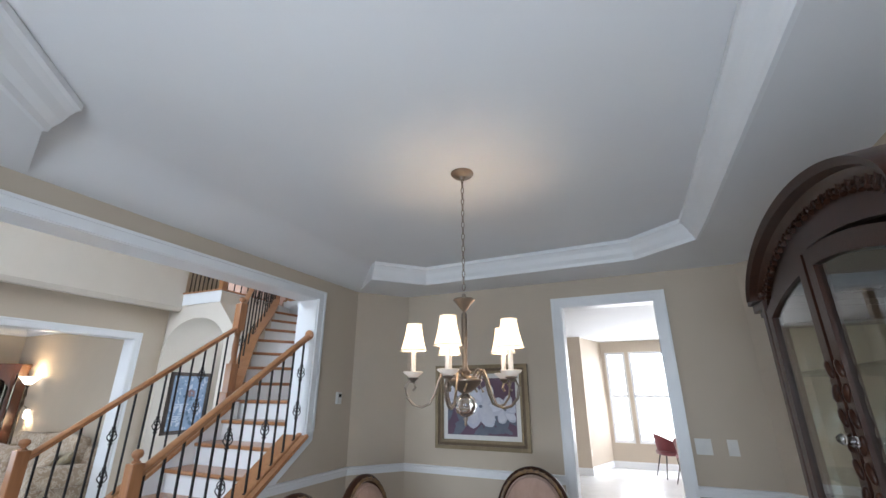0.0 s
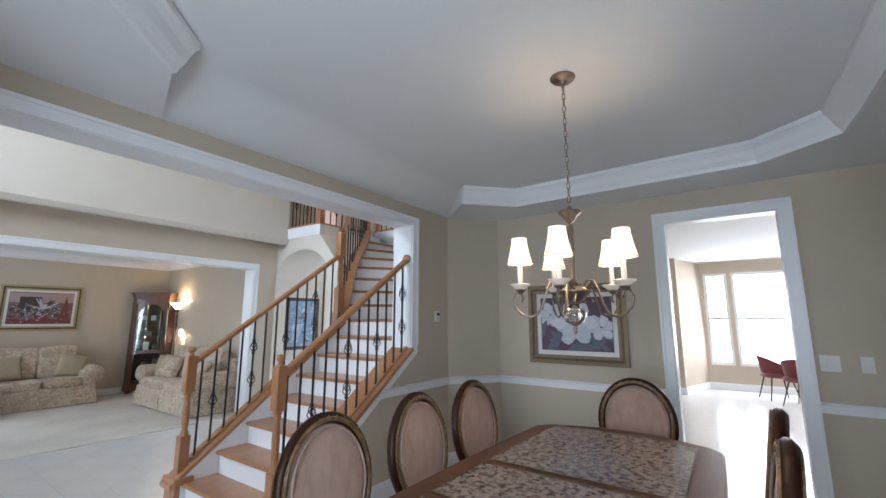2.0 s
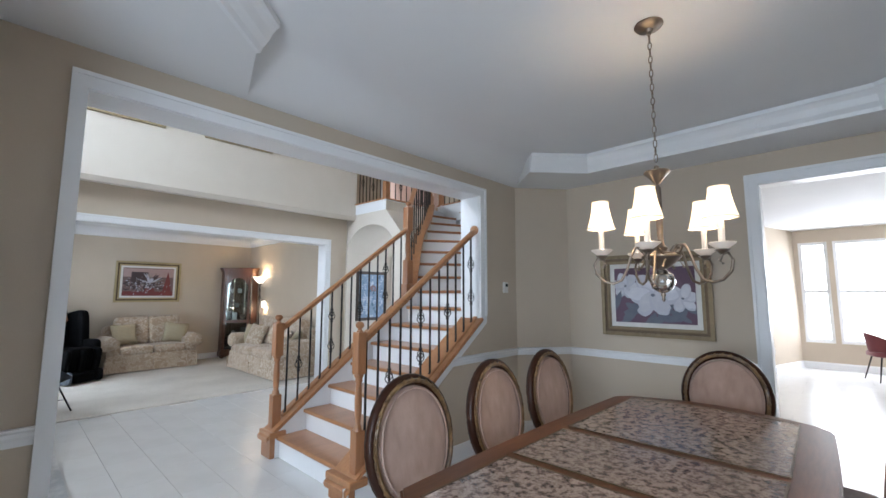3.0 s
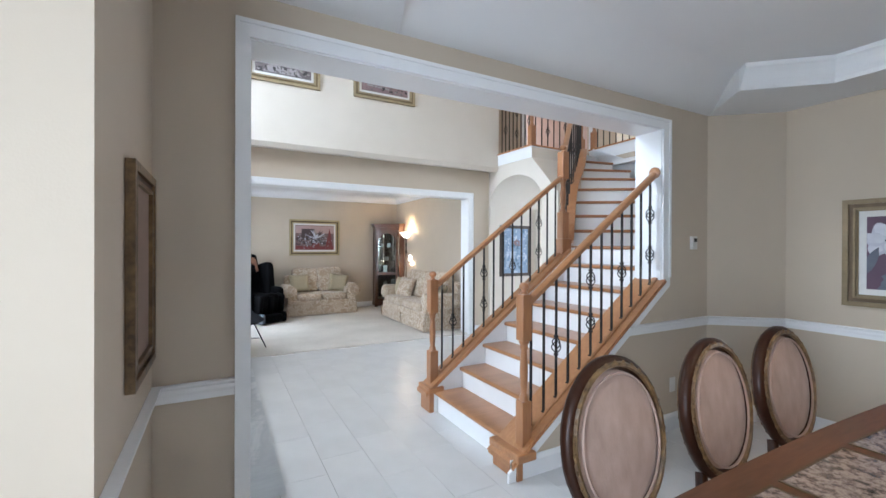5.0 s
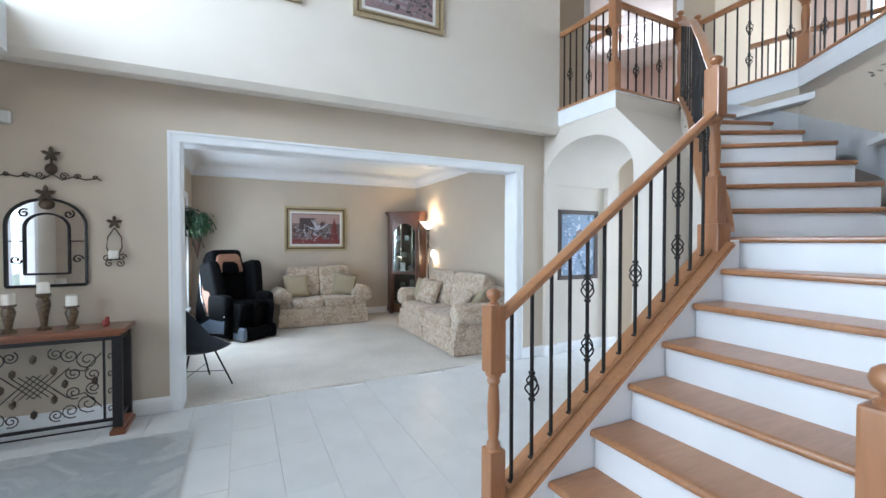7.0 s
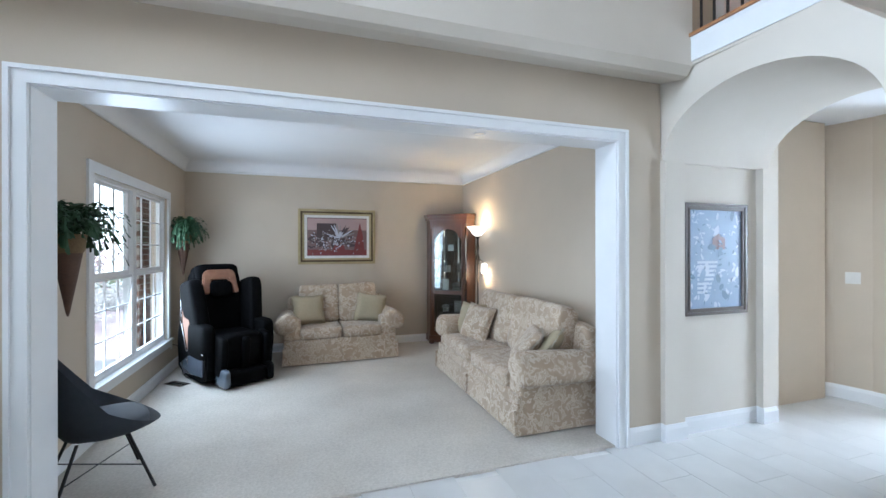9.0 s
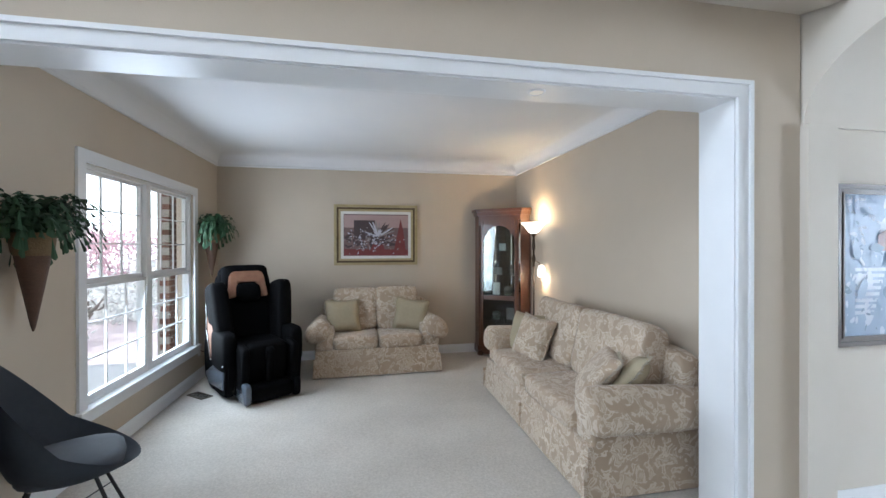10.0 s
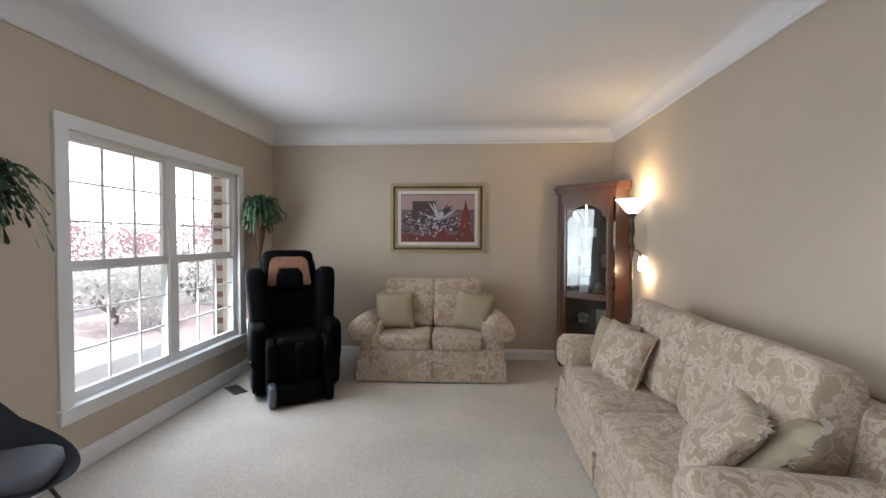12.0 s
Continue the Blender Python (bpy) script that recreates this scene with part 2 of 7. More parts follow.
# ---- large structure ----
TOP = 5.45
FY = 2.80          # dining face of the wall between dining room and foyer
FB = 3.02          # its foyer face
LY = 6.705         # foyer face of the wall before the living room
LB = 6.93

structure("floor_slab", boxes((-1.8, -4.3, -0.2, 11.4, 11.0, -0.012)), GROUT, "grey grout bed under the pale floor tiles", "floor")
structure("carpet", boxes((0.08, 6.72, -0.01, 4.12, 10.62, 0.012)), CARPET, "cream cut-pile carpet over the living room floor", "carpet")

# wall with the wide cased opening over the stair
w = solid([(-0.12, 0), (0.24, 0), (0.24, 2.408), (3.21, 2.408), (3.21, 1.165), (1.76, 0.096), (1.76, 0), (4.02, 0), (4.02, TOP), (-0.12, TOP)], (FY, FB), xz)
structure("wall_dining_foyer", w, PAINT, "beige painted wall with a wide white-cased opening")
structure("wall_dining_corner", solid([(3.832, 2.80), (4.288, 2.42), (4.45, 2.42), (4.45, 2.80)], (0, 2.9)), PAINT, "beige angled corner wall of the dining room")
w = solid([(-1.25, 0), (-0.11, 0), (-0.11, 2.35), (0.725, 2.35), (0.725, 0), (2.42, 0), (2.42, 2.9), (-1.25, 2.9)], (4.288, 4.45), yz)
structure("wall_dining_kitchen", w, PAINT, "beige dining room wall with a tall cased doorway")
structure("wall_dining_south", boxes((-1.2, -1.15, 0, 4.288, -1.0, 2.9)), PAINT, "beige dining room wall behind the china cabinet")
structure("wall_dining_corner_south", solid([(4.04, -1.0), (4.288, -1.0), (4.288, -0.76)], (0, 2.6)), PAINT, "beige angled corner wall beside the china cabinet")
# front wall of the dining room with a bay window behind the start of the walk
structure("wall_dining_front", boxes((-0.27, 1.9, 0, -0.12, 2.80, 2.9)), PAINT, "beige dining room wall that carries a framed picture")
structure("wall_bay_side", boxes((-1.2, 1.9, 0, -0.27, 2.0, 2.9)), PAINT, "beige side wall of the dining bay")
structure("wall_bay_window", boxes((-1.2, -1.2, 0, -1.05, 1.9, 0.55), (-1.2, -1.2, 2.2, -1.05, 1.9, 2.9), (-1.2, -1.2, 0.55, -1.05, -0.6, 2.2), (-1.2, 1.2, 0.55, -1.05, 1.9, 2.2)), PAINT, "beige wall with a wide front window")

# dining ceiling: soffit round a shallow tray
SOFFIT, TRAYZ = 2.60, 2.76
# the side towards the foyer has no moulding: the plaster runs from the wall up to the tray in one long gentle slope
RAMP = 12
TRAY_W = [(0.80, 2.25), (0.05, 1.55), (0.05, 0.20), (0.60, -0.50)]
TRAY_E = [(3.46, -0.42), (3.80, 0.0), (3.85, 1.97), (3.43, 2.36)]
ROOM = (-1.2, -1.1, 4.45, 2.80)
bm = bmesh.new()


def flat(z, *pts):
    return [bm.verts.new((x, y, z)) for x, y in pts]


def ceiling_face(z, *pts):
    bm.faces.new(flat(z, *pts))


x0, y0, x1, y1 = ROOM
w0, w1, w2, w3 = TRAY_W
e3, e2, e1, e0 = TRAY_E
for quad in (((x0, y1), w0, (0.97, y1)), ((x0, y1), (x0, y0), w1, w0), ((x0, y0), w2, w1), ((x0, y0), w3, w2), ((x0, y0), (x1, y0), e3, w3),
             ((x1, y0), e2, e3), ((x1, y0), (x1, y1), e1, e2), ((x1, y1), e0, e1), ((x1, y1), (3.83, y1), e0)):
    ceiling_face(SOFFIT, *quad)
ceiling_face(TRAYZ, w0, w1, w2, w3, e3, e2, e1, e0)
for run in (TRAY_W, [TRAY_W[-1], TRAY_E[0]], TRAY_E):
    for p, q in zip(run, run[1:]):
        lo, hi = flat(SOFFIT, p, q), flat(TRAYZ, p, q)
        bm.faces.new((lo[0], lo[1], hi[1], hi[0]))
rows = []
for k in range(RAMP + 1):
    t = k / RAMP
    ease = t * t * (3 - 2 * t)
    a = (0.97 + (w0[0] - 0.97) * t, y1 + (w0[1] - y1) * t)
    b = (3.83 + (e0[0] - 3.83) * t, y1 + (e0[1] - y1) * t)
    rows.append(flat(SOFFIT + (TRAYZ - SOFFIT) * ease, a, b))
for p, q in zip(rows, rows[1:]):
    bm.faces.new((p[0], p[1], q[1], q[0]))
for side in (0, 1):
    foot = flat(SOFFIT, rows[-1][side].co.xy)[0]
    bm.faces.new([r[side] for r in rows] + [foot])
bmesh.ops.remove_doubles(bm, verts=bm.verts, dist=1e-4)
bmesh.ops.recalc_face_normals(bm, faces=bm.faces)
if sum(f.normal.z * f.calc_area() for f in bm.faces) > 0:
    bmesh.ops.reverse_faces(bm, faces=bm.faces)
box(bm, x0, y0, 2.82, x1, y1, 2.9)
structure("ceiling_dining", bm, CEIL, "white dining ceiling with a shallow raised tray", "ceiling", smooth=14)
CROWN = [(0, -0.005), (0.02, -0.005), (0.03, 0.02), (0.055, 0.05), (0.075, 0.09), (0.095, 0.115), (0.11, 0.125), (0.11, 0.155), (0, 0.155)]


def crown_run(name, pts, label="white crown moulding of the tray ceiling"):
    bm = bmesh.new()
    moulding(bm, CROWN, pts)
    return structure(name, bm, WHITE, label, "crown moulding")


crown_run("trim_tray_east", [(3.46 - .35, -0.44, SOFFIT), (3.46, -0.42, SOFFIT), (3.80, 0.0, SOFFIT), (3.85, 1.97, SOFFIT), (3.43, 2.36, SOFFIT)])
crown_run("trim_tray_west", [(0.80, 2.25, SOFFIT), (0.05, 1.55, SOFFIT), (0.05, 0.20, SOFFIT), (0.60, -0.50, SOFFIT), (3.11, -0.44, SOFFIT)])

# foyer
structure("wall_foyer_front", boxes((-1.75, FB, 0, -1.6, 3.6, TOP), (-1.75, 6.1, 0, -1.6, LY, TOP), (-1.75, 3.6, 2.35, -1.6, 6.1, 2.6), (-1.75, 3.6, 4.8, -1.6, 6.1, TOP)), UPPER, "cream front wall of the foyer round the entrance")
structure("wall_foyer_dining_return", boxes((-1.75, FY, 0, -0.12, FB, TOP)), PAINT, "beige foyer wall beside the dining room opening")
w = solid([(-1.75, 0), (0.345, 0), (0.345, 2.30), (3.84, 2.30), (3.84, 0), (4.25, 0), (4.25, 2.78), (-1.75, 2.78)], (LY, LB), xz)
structure("wall_living_opening", w, PAINT, "beige wall with a wide white-cased opening to the living room")
bm = solid([(6.42, 2.80), (6.46, 2.74), (6.52, 2.735), (LY, 2.775), (LB, 2.775), (LB, TOP), (6.42, TOP)], (-1.75, 4.25), yz)
structure("wall_foyer_upper", bm, UPPER, "cream upper foyer wall that juts out over the opening")
structure("ledge_front", boxes((-1.6, FB, 2.75, -0.62, 6.42, 3.08)), WHITE, "white ledge over the entrance", "ledge")
structure("ceiling_foyer", boxes((-1.75, 2.8, TOP, 9.3, 11, TOP + 0.1)), CEIL, "high white foyer ceiling", "ceiling")

# living room
structure("wall_living_north", boxes((-0.1, 10.61, 0, 4.3, 10.76, 2.9)), PAINT, "beige living room end wall")
structure("wall_living_east", boxes((4.11, LB, 0, 4.25, 10.61, 2.9)), PAINT, "beige living room side wall beside the sofa")
structure("wall_living_window", boxes((-0.1, LB, 0, 0.07, 8.02, 2.9), (-0.1, 9.85, 0, 0.07, 10.61, 2.9), (-0.1, 8.02, 0, 0.07, 9.85, 0.42), (-0.1, 8.02, 2.09, 0.07, 9.85, 2.9)), PAINT, "beige living room wall round a wide double window")
structure("ceiling_living", boxes((-0.1, LB, 2.73, 4.25, 10.76, 2.83)), CEIL, "white living room ceiling", "ceiling")
bm = bmesh.new()
COVE = [(0, 0), (0.016, 0), (0.022, 0.008), (0.022, 0.018), (0.016, 0.026)] + [(0.016 + 0.20 * (1 - math.cos(math.pi / 2 * k / 10)), 0.028 + 0.148 * math.sin(math.pi / 2 * k / 10)) for k in range(11)] + [(0, 0.178)]
moulding(bm, COVE, [(0.07, 10.61, 2.55), (0.07, LB, 2.55), (4.11, LB, 2.55), (4.11, 10.61, 2.55)], closed=True)
structure("trim_living_cove", bm, CEIL, "white plaster cove with a thin bead round the living room", "crown moulding", smooth=35)

# arched passage under the gallery, and the hall behind it
ARCH_X0, ARCH_X1, AY0, AY1, SPRING, RISE = 4.27, 5.45, 5.38, 6.70, 2.17, 0.45


def arch_pts(n=24):
    c, r = (AY0 + AY1) / 2, (AY1 - AY0) / 2
    return [(c + r * math.cos(math.pi * k / n), SPRING + RISE * math.sin(math.pi * k / n)) for k in range(n + 1)]


GZ = 3.0
GA, GB, GC = (4.25, 6.46), (4.28, 5.62), (5.40, 5.66)
w = solid([(AY0, 0)] + list(reversed(arch_pts())) + [(6.72, SPRING), (6.72, GZ - 0.02), (5.60, GZ - 0.02), (5.60, 2.82), (5.05, 2.24), (5.05, 0)], (4.27, 5.45), yz)
structure("wall_arch", w, UPPER, "cream vaulted arch wall under the stair gallery", smooth=30)
structure("wall_niche", boxes((4.25, 6.72, 0, 5.6, 6.9, GZ - 0.02)), UPPER, "cream wall with a shallow niche for a picture")
structure("pilaster_near", boxes((4.252, 6.66, 0, 4.45, 6.72, 2.17)), UPPER, "cream wall end beside the picture niche", "pilaster")
structure("pilaster_far", boxes((5.32, 6.66, 0, 5.47, 6.72, 2.17)), UPPER, "cream wall end between picture niche and back hall", "pilaster")
structure("wall_hall_back", solid([(6.55, 7.6), (6.55, 7.12), (6.68, 6.9), (6.74, 6.62), (6.74, 6.2), (6.9, 6.2), (6.9, 7.6)], (0, 2.74)), PAINT, "beige stepped wall of the back hall")
structure("wall_hall_side", boxes((5.47, 6.9, 0, 6.55, 7.0, 2.74), (5.60, 7.0, 0, 5.70, 7.6, 2.74)), PAINT, "beige wall of the back hall")
structure("wall_hall_end", boxes((9.2, 4.0, 0, 9.3, 8.0, 0.6), (9.2, 4.0, 2.2, 9.3, 8.0, 2.74), (9.2, 4.0, .6, 9.3, 4.4, 2.2), (9.2, 6.0, .6, 9.3, 8.0, 2.2)), UPPER, "cream far wall of the back room")
structure("ceiling_hall", boxes((5.45, 4.0, 2.74, 9.3, 8.0, 2.8)), CEIL, "white hall ceiling", "ceiling")

# kitchen side
KX, KZ = 11.2, 2.74
structure("wall_kitchen_bay", solid([(9.9, 2.6), (9.9, 1.25), (10.1, 1.25), (KX, 0.93), (KX + 0.15, 0.93), (KX + 0.15, 2.6)], (0, KZ)), PAINT, "beige kitchen wall beside the bay windows")
structure("wall_kitchen_end", boxes((KX, -4.2, 0, KX + 0.15, 0.93, 0.50), (KX, -4.2, 2.49, KX + 0.15, 0.93, KZ), (KX, 0.86, 0.50, KX + 0.15, 0.93, 2.49), (KX, 0.34, 0.50, KX + 0.15, 0.42, 2.49)), PAINT, "beige kitchen wall with wide bright windows")
structure("wall_kitchen_side", boxes((4.45, -4.3, 0, KX + .15, -4.2, KZ), (4.45, 2.6, 0, KX + .15, 2.7, KZ), (5.6, 1.12, 0, 5.7, 2.6, KZ)), PAINT, "beige kitchen side wall")
structure("ceiling_kitchen", boxes((4.45, -4.3, KZ, KX + .15, 2.75, KZ + 0.06)), CEIL, "white kitchen ceiling", "ceiling")

# ---- casings, rails and baseboards ----
CASE = 0.082


def casing(name, x0, x1, top, y, out, label):
    """White casing round an opening in a wall that runs along x; out: +1 or -1, the way it stands proud."""
    ob = thing(name, 0, 0, 0, 0, label, "casing")
    ob["kind"] = "structure"
    a, b, c = y, y + out * 0.018, y + out * 0.030
    for n, d, d2 in (("casing_leg", (x0 - CASE, a, 0, x0 + 0.004, b, top), (x0 - CASE, b, 0, x0 - CASE + 0.022, c, top + CASE)),
                     ("casing_leg", (x1 - 0.004, a, 0, x1 + CASE, b, top), (x1 + CASE - 0.022, b, 0, x1 + CASE, c, top + CASE)),
                     ("casing_head", (x0 - CASE, a, top - 0.004, x1 + CASE, b, top + CASE), (x0 - CASE + 0.022, b, top + CASE - 0.022, x1 + CASE - 0.022, c, top + CASE))):
        part(n, boxes(d, d2), WHITE, ob)
    return ob


ob = thing("trim_dining_opening", 0, 0, 0, 0, "white casing and lining of the wide dining room opening", "casing")
ob["kind"] = "structure"
for y, out in ((FY, -1), (FB, 1)):
    b, c = y + out * 0.018, y + out * 0.028
    part("casing_leg", boxes((0.185, y, 0, 0.244, b, 2.40), (0.185, b, 0, 0.203, c, 2.478)), WHITE, ob)
    part("casing_leg", boxes((3.206, y, 1.17, 3.292, b, 2.40), (3.27, b, 1.23, 3.292, c, 2.478)), WHITE, ob)
    part("casing_head", boxes((0.185, y, 2.40, 3.292, b, 2.478), (0.203, b, 2.458, 3.27, c, 2.478)), WHITE, ob)
part("lining", boxes((0.24, FY, 0, 0.250, FB, 2.408), (3.198, FY, 1.2, 3.21, FB, 2.408), (0.250, FY, 2.396, 3.198, FB, 2.408)), WHITE, ob)
casing("trim_living_front", 0.345, 3.84, 2.30, LY, -1, "white casing of the wide living room opening")
casing("trim_living_inner", 0.345, 3.84, 2.30, LB, 1, "white casing on the living room side of the opening")
structure("trim_living_lining", boxes((0.345, LY, 0, 0.357, LB, 2.30), (3.828, LY, 0, 3.84, LB, 2.30), (0.357, LY, 2.288, 3.828, LB, 2.30)), WHITE, "white lining of the living room opening", "casing")
ob = thing("trim_kitchen_door", 0, 0, 0, 0, "white casing and lining of the tall kitchen doorway", "casing")
ob["kind"] = "structure"
part("casing_leg", boxes((4.27, -0.194, 0, 4.288, -0.106, 2.35), (4.258, -0.194, 0, 4.27, -0.17, 2.43)), WHITE, ob)
part("casing_leg", boxes((4.27, 0.721, 0, 4.288, 0.807, 2.35), (4.258, 0.785, 0, 4.27, 0.807, 2.43)), WHITE, ob)
part("casing_head", boxes((4.27, -0.194, 2.346, 4.288, 0.807, 2.43), (4.258, -0.17, 2.408, 4.27, 0.785, 2.43)), WHITE, ob)
part("lining", boxes((4.288, -0.11, 0, 4.45, -0.098, 2.35), (4.288, 0.713, 0, 4.45, 0.725, 2.35), (4.288, -0.098, 2.338, 4.45, 0.713, 2.35)), WHITE, ob)

RAIL = [(0, -0.075), (0.012, -0.075), (0.014, -0.05), (0.02, -0.035), (0.02, -0.02), (0.034, -0.008), (0.034, 0.0), (0, 0.0)]
BASE = [(0, 0.0), (0.016, 0.0), (0.016, 0.10), (0.010, 0.118), (0.006, 0.132), (0, 0.132)]


def strip(name, prof, pts, z, label, category):
    bm = bmesh.new()
    moulding(bm, prof, [(x, y, z) for x, y in pts])
    return structure(name, bm, WHITE, label, category)


for n, pts in (("north", [(4.288, 0.807), (4.288, 2.42), (3.832, 2.80), (2.82, 2.80)]), ("west", [(0.185, 2.80), (-0.12, 2.80), (-0.12, 1.9)]),
               ("south", [(-1.05, -1.0), (4.04, -1.0), (4.288, -0.76), (4.288, -0.194)])):
    strip("trim_chair_rail_" + n, RAIL, pts, 0.878, "white moulded chair rail of the dining room", "chair rail")
for n, pts in (("dining_north", [(4.288, 0.807), (4.288, 2.42), (3.832, 2.80), (1.72, 2.80)]), ("dining_west", [(0.185, 2.80), (-0.12, 2.80), (-0.12, 1.9)]),
               ("dining_south", [(-1.05, -1.0), (4.04, -1.0), (4.288, -0.76), (4.288, -0.194)]),
               ("foyer_west", [(0.263, LY), (-1.6, LY)]), ("foyer_east", [(4.25, LY), (3.922, LY)]),
               ("niche", [(5.47, 6.9), (5.47, 6.66), (5.32, 6.66), (5.32, 6.72), (4.45, 6.72), (4.45, 6.66), (4.252, 6.66), (4.252, LY)]),
               ("living", [(3.92, LB), (4.11, LB), (4.11, 10.61), (0.07, 10.61), (0.07, LB), (0.26, LB)]),
               ("hall", [(6.74, 6.2), (6.74, 6.62), (6.68, 6.9), (6.55, 7.12), (6.55, 7.6)])):
    strip("baseboard_" + n, BASE, pts, 0.0, "white baseboard along the wall", "baseboard")
strip("baseboard_kitchen", BASE, [(KX, -4.2), (KX, 0.93), (10.1, 1.25), (9.9, 1.25), (9.9, 2.6)], 0.0, "white baseboard along the kitchen wall", "baseboard")

# ---- staircase ----
RISER, RUN, NOSE = 0.185, 0.251, 1.806
INNER = [(3.50, 4.04), (3.62, 4.14), (3.80, 4.30), (3.96, 4.44), (4.14, 4.58), (4.40, 4.76), (4.68, 4.97), (4.95, 5.20), (5.20, 5.42)]
OUTER = [(3.62, 3.03), (4.45, 3.56), (4.62, 3.72), (4.75, 3.90), (4.88, 4.06), (5.14, 4.38), (5.36, 4.72), (5.46, 5.10), (5.52, 5.50)]
stair = thing("staircase", 1.9, 3.5, 0, 0, "oak and white painted staircase that turns as it climbs", "staircase")
stair.matrix_basis = Matrix()
steps = [((NOSE + RUN * k, 3.985), (NOSE + RUN * k, 3.03)) for k in range(7)] + list(zip(INNER, OUTER))


def plank(a, b, c, d, z, thick):
    """Tread between its front edge a-b and the next riser c-d, with a rounded nose."""
    bm = solid([a, b, d, c], (z - thick, z))
    front = [e for e in bm.edges if {tuple(round(q, 4) for q in v.co[:2]) for v in e.verts} == {tuple(round(q, 4) for q in a), tuple(round(q, 4) for q in b)}]
    bmesh.ops.bevel(bm, geom=front, offset=thick * 0.42, segments=3, affect='EDGES', profile=0.5)
    return bm


def back(p, q, amount):
    """p moved away from q by amount."""
    v = Vector(p) - Vector(q)
    v.normalize()
    return (p[0] + v.x * amount, p[1] + v.y * amount)


for k, (a, b) in enumerate(steps):
    z = RISER * (k + 1)
    if k + 1 < len(steps):
        c, d = steps[k + 1]
        c2, d2 = back(c, a, 0.03), back(d, b, 0.03)
        part("tread", plank(a, b, c2, d2, z, 0.034), OAK if k < 7 else OAKV, stair)
    ra, rb = back(a, steps[k + 1][0], -0.03) if k + 1 < len(steps) else a, back(b, steps[k + 1][1], -0.03) if k + 1 < len(steps) else b
    n = Vector((rb[1] - ra[1], -(rb[0] - ra[0]))).normalized() * 0.016
    if n.x < 0:
        n = -n
    part("riser", solid([ra, rb, (rb[0] + n.x, rb[1] + n.y), (ra[0] + n.x, ra[1] + n.y)], (z - RISER, z - 0.034)), WHITE, stair)


def line(x):
    """Height of the nosing line of the straight flight."""
    return RISER + (x - NOSE) * RISER / RUN


# closed string on the foyer side, white, with an oak cap; the knee wall towards the dining room has a wider cap
part("string", solid([(1.80, 0), (3.50, 0), (3.50, line(3.50) + 0.03), (1.80, line(1.80) + 0.03)], (3.99, 4.16), xz), WHITE, stair)
part("skirt", solid([(1.80, 0), (3.21, 0), (3.21, line(3.21) - 0.045), (1.80, line(1.80) - 0.045)], (3.02, 3.045), xz), WHITE, stair)


def sloped_cap(y0, y1, x0, x1, lift, thick):
    bm = solid([(x0, line(x0) + lift - thick), (x1, line(x1) + lift - thick), (x1, line(x1) + lift), (x0, line(x0) + lift)], (y0, y1), xz)
    bmesh.ops.bevel(bm, geom=[e for e in bm.edges if abs(e.verts[0].co.y - e.verts[1].co.y) < 1e-4 and abs(e.verts[0].co.x - e.verts[1].co.x) > 0.5], offset=0.012, segments=2, affect='EDGES')
    return bm


part("string_cap", sloped_cap(3.975, 4.185, 1.72, 3.44, 0.062, 0.034), OAK, stair, "oak cap along the string")
part("baluster_shoe", sloped_cap(4.065, 4.115, 1.90, 3.40, 0.080, 0.018), OAK, stair)
part("knee_wall_cap", sloped_cap(2.755, 3.05, 1.72, 3.21, -0.005, 0.034), OAK, stair, "wide oak cap on the knee wall")
part("baluster_shoe", sloped_cap(2.825, 2.875, 1.92, 3.20, 0.014, 0.018), OAK, stair)
part("knee_wall_trim", solid([(1.70, line(1.70) - 0.12), (3.29, line(3.29) - 0.12), (3.29, line(3.29) - 0.045), (1.70, line(1.70) - 0.045)], (2.782, 2.80), xz), WHITE, stair)
for y0, y1 in ((3.97, 4.19), (2.75, 3.055)):
    ph = 0.17 if y0 > 3 else 0.12
    bm = boxes((1.755, y0 + 0.02, 0, 1.80, y1 - 0.02, ph), bevel=0.006)
    part("plinth", bm, OAKV, stair, "oak plinth at the foot of the railing")
    part("plinth_top", boxes((1.74, y0 - 0.005, ph, 1.89, y1 + 0.005, ph + 0.055), bevel=0.012), OAK, stair)
# outer wall of the turning flight with a stepped white skirt
WALL_OUT = [(5.60, 5.75), (5.58, 4.62), (5.02, 3.86), (4.02, 3.02)]
outer2 = [(5.72, 5.75), (5.70, 4.57), (5.10, 3.77), (4.10, 2.90)]
structure("wall_stair_outer", solid(WALL_OUT + list(reversed(outer2)), (0, 3.07)), PAINT, "beige angled wall beside the turning stair flight")
skirt_pts = [(3.4, 3.03), (4.05, 3.06), (4.99, 3.87), (5.54, 4.63), (5.56, 5.6)]


def along(pts, s):
    for a, b in zip(pts, pts[1:]):
        a, b = Vector(a), Vector(b)
        d = (b - a).length
        if s <= d:
            return a + (b - a) * (s / d)
        s -= d
    return b


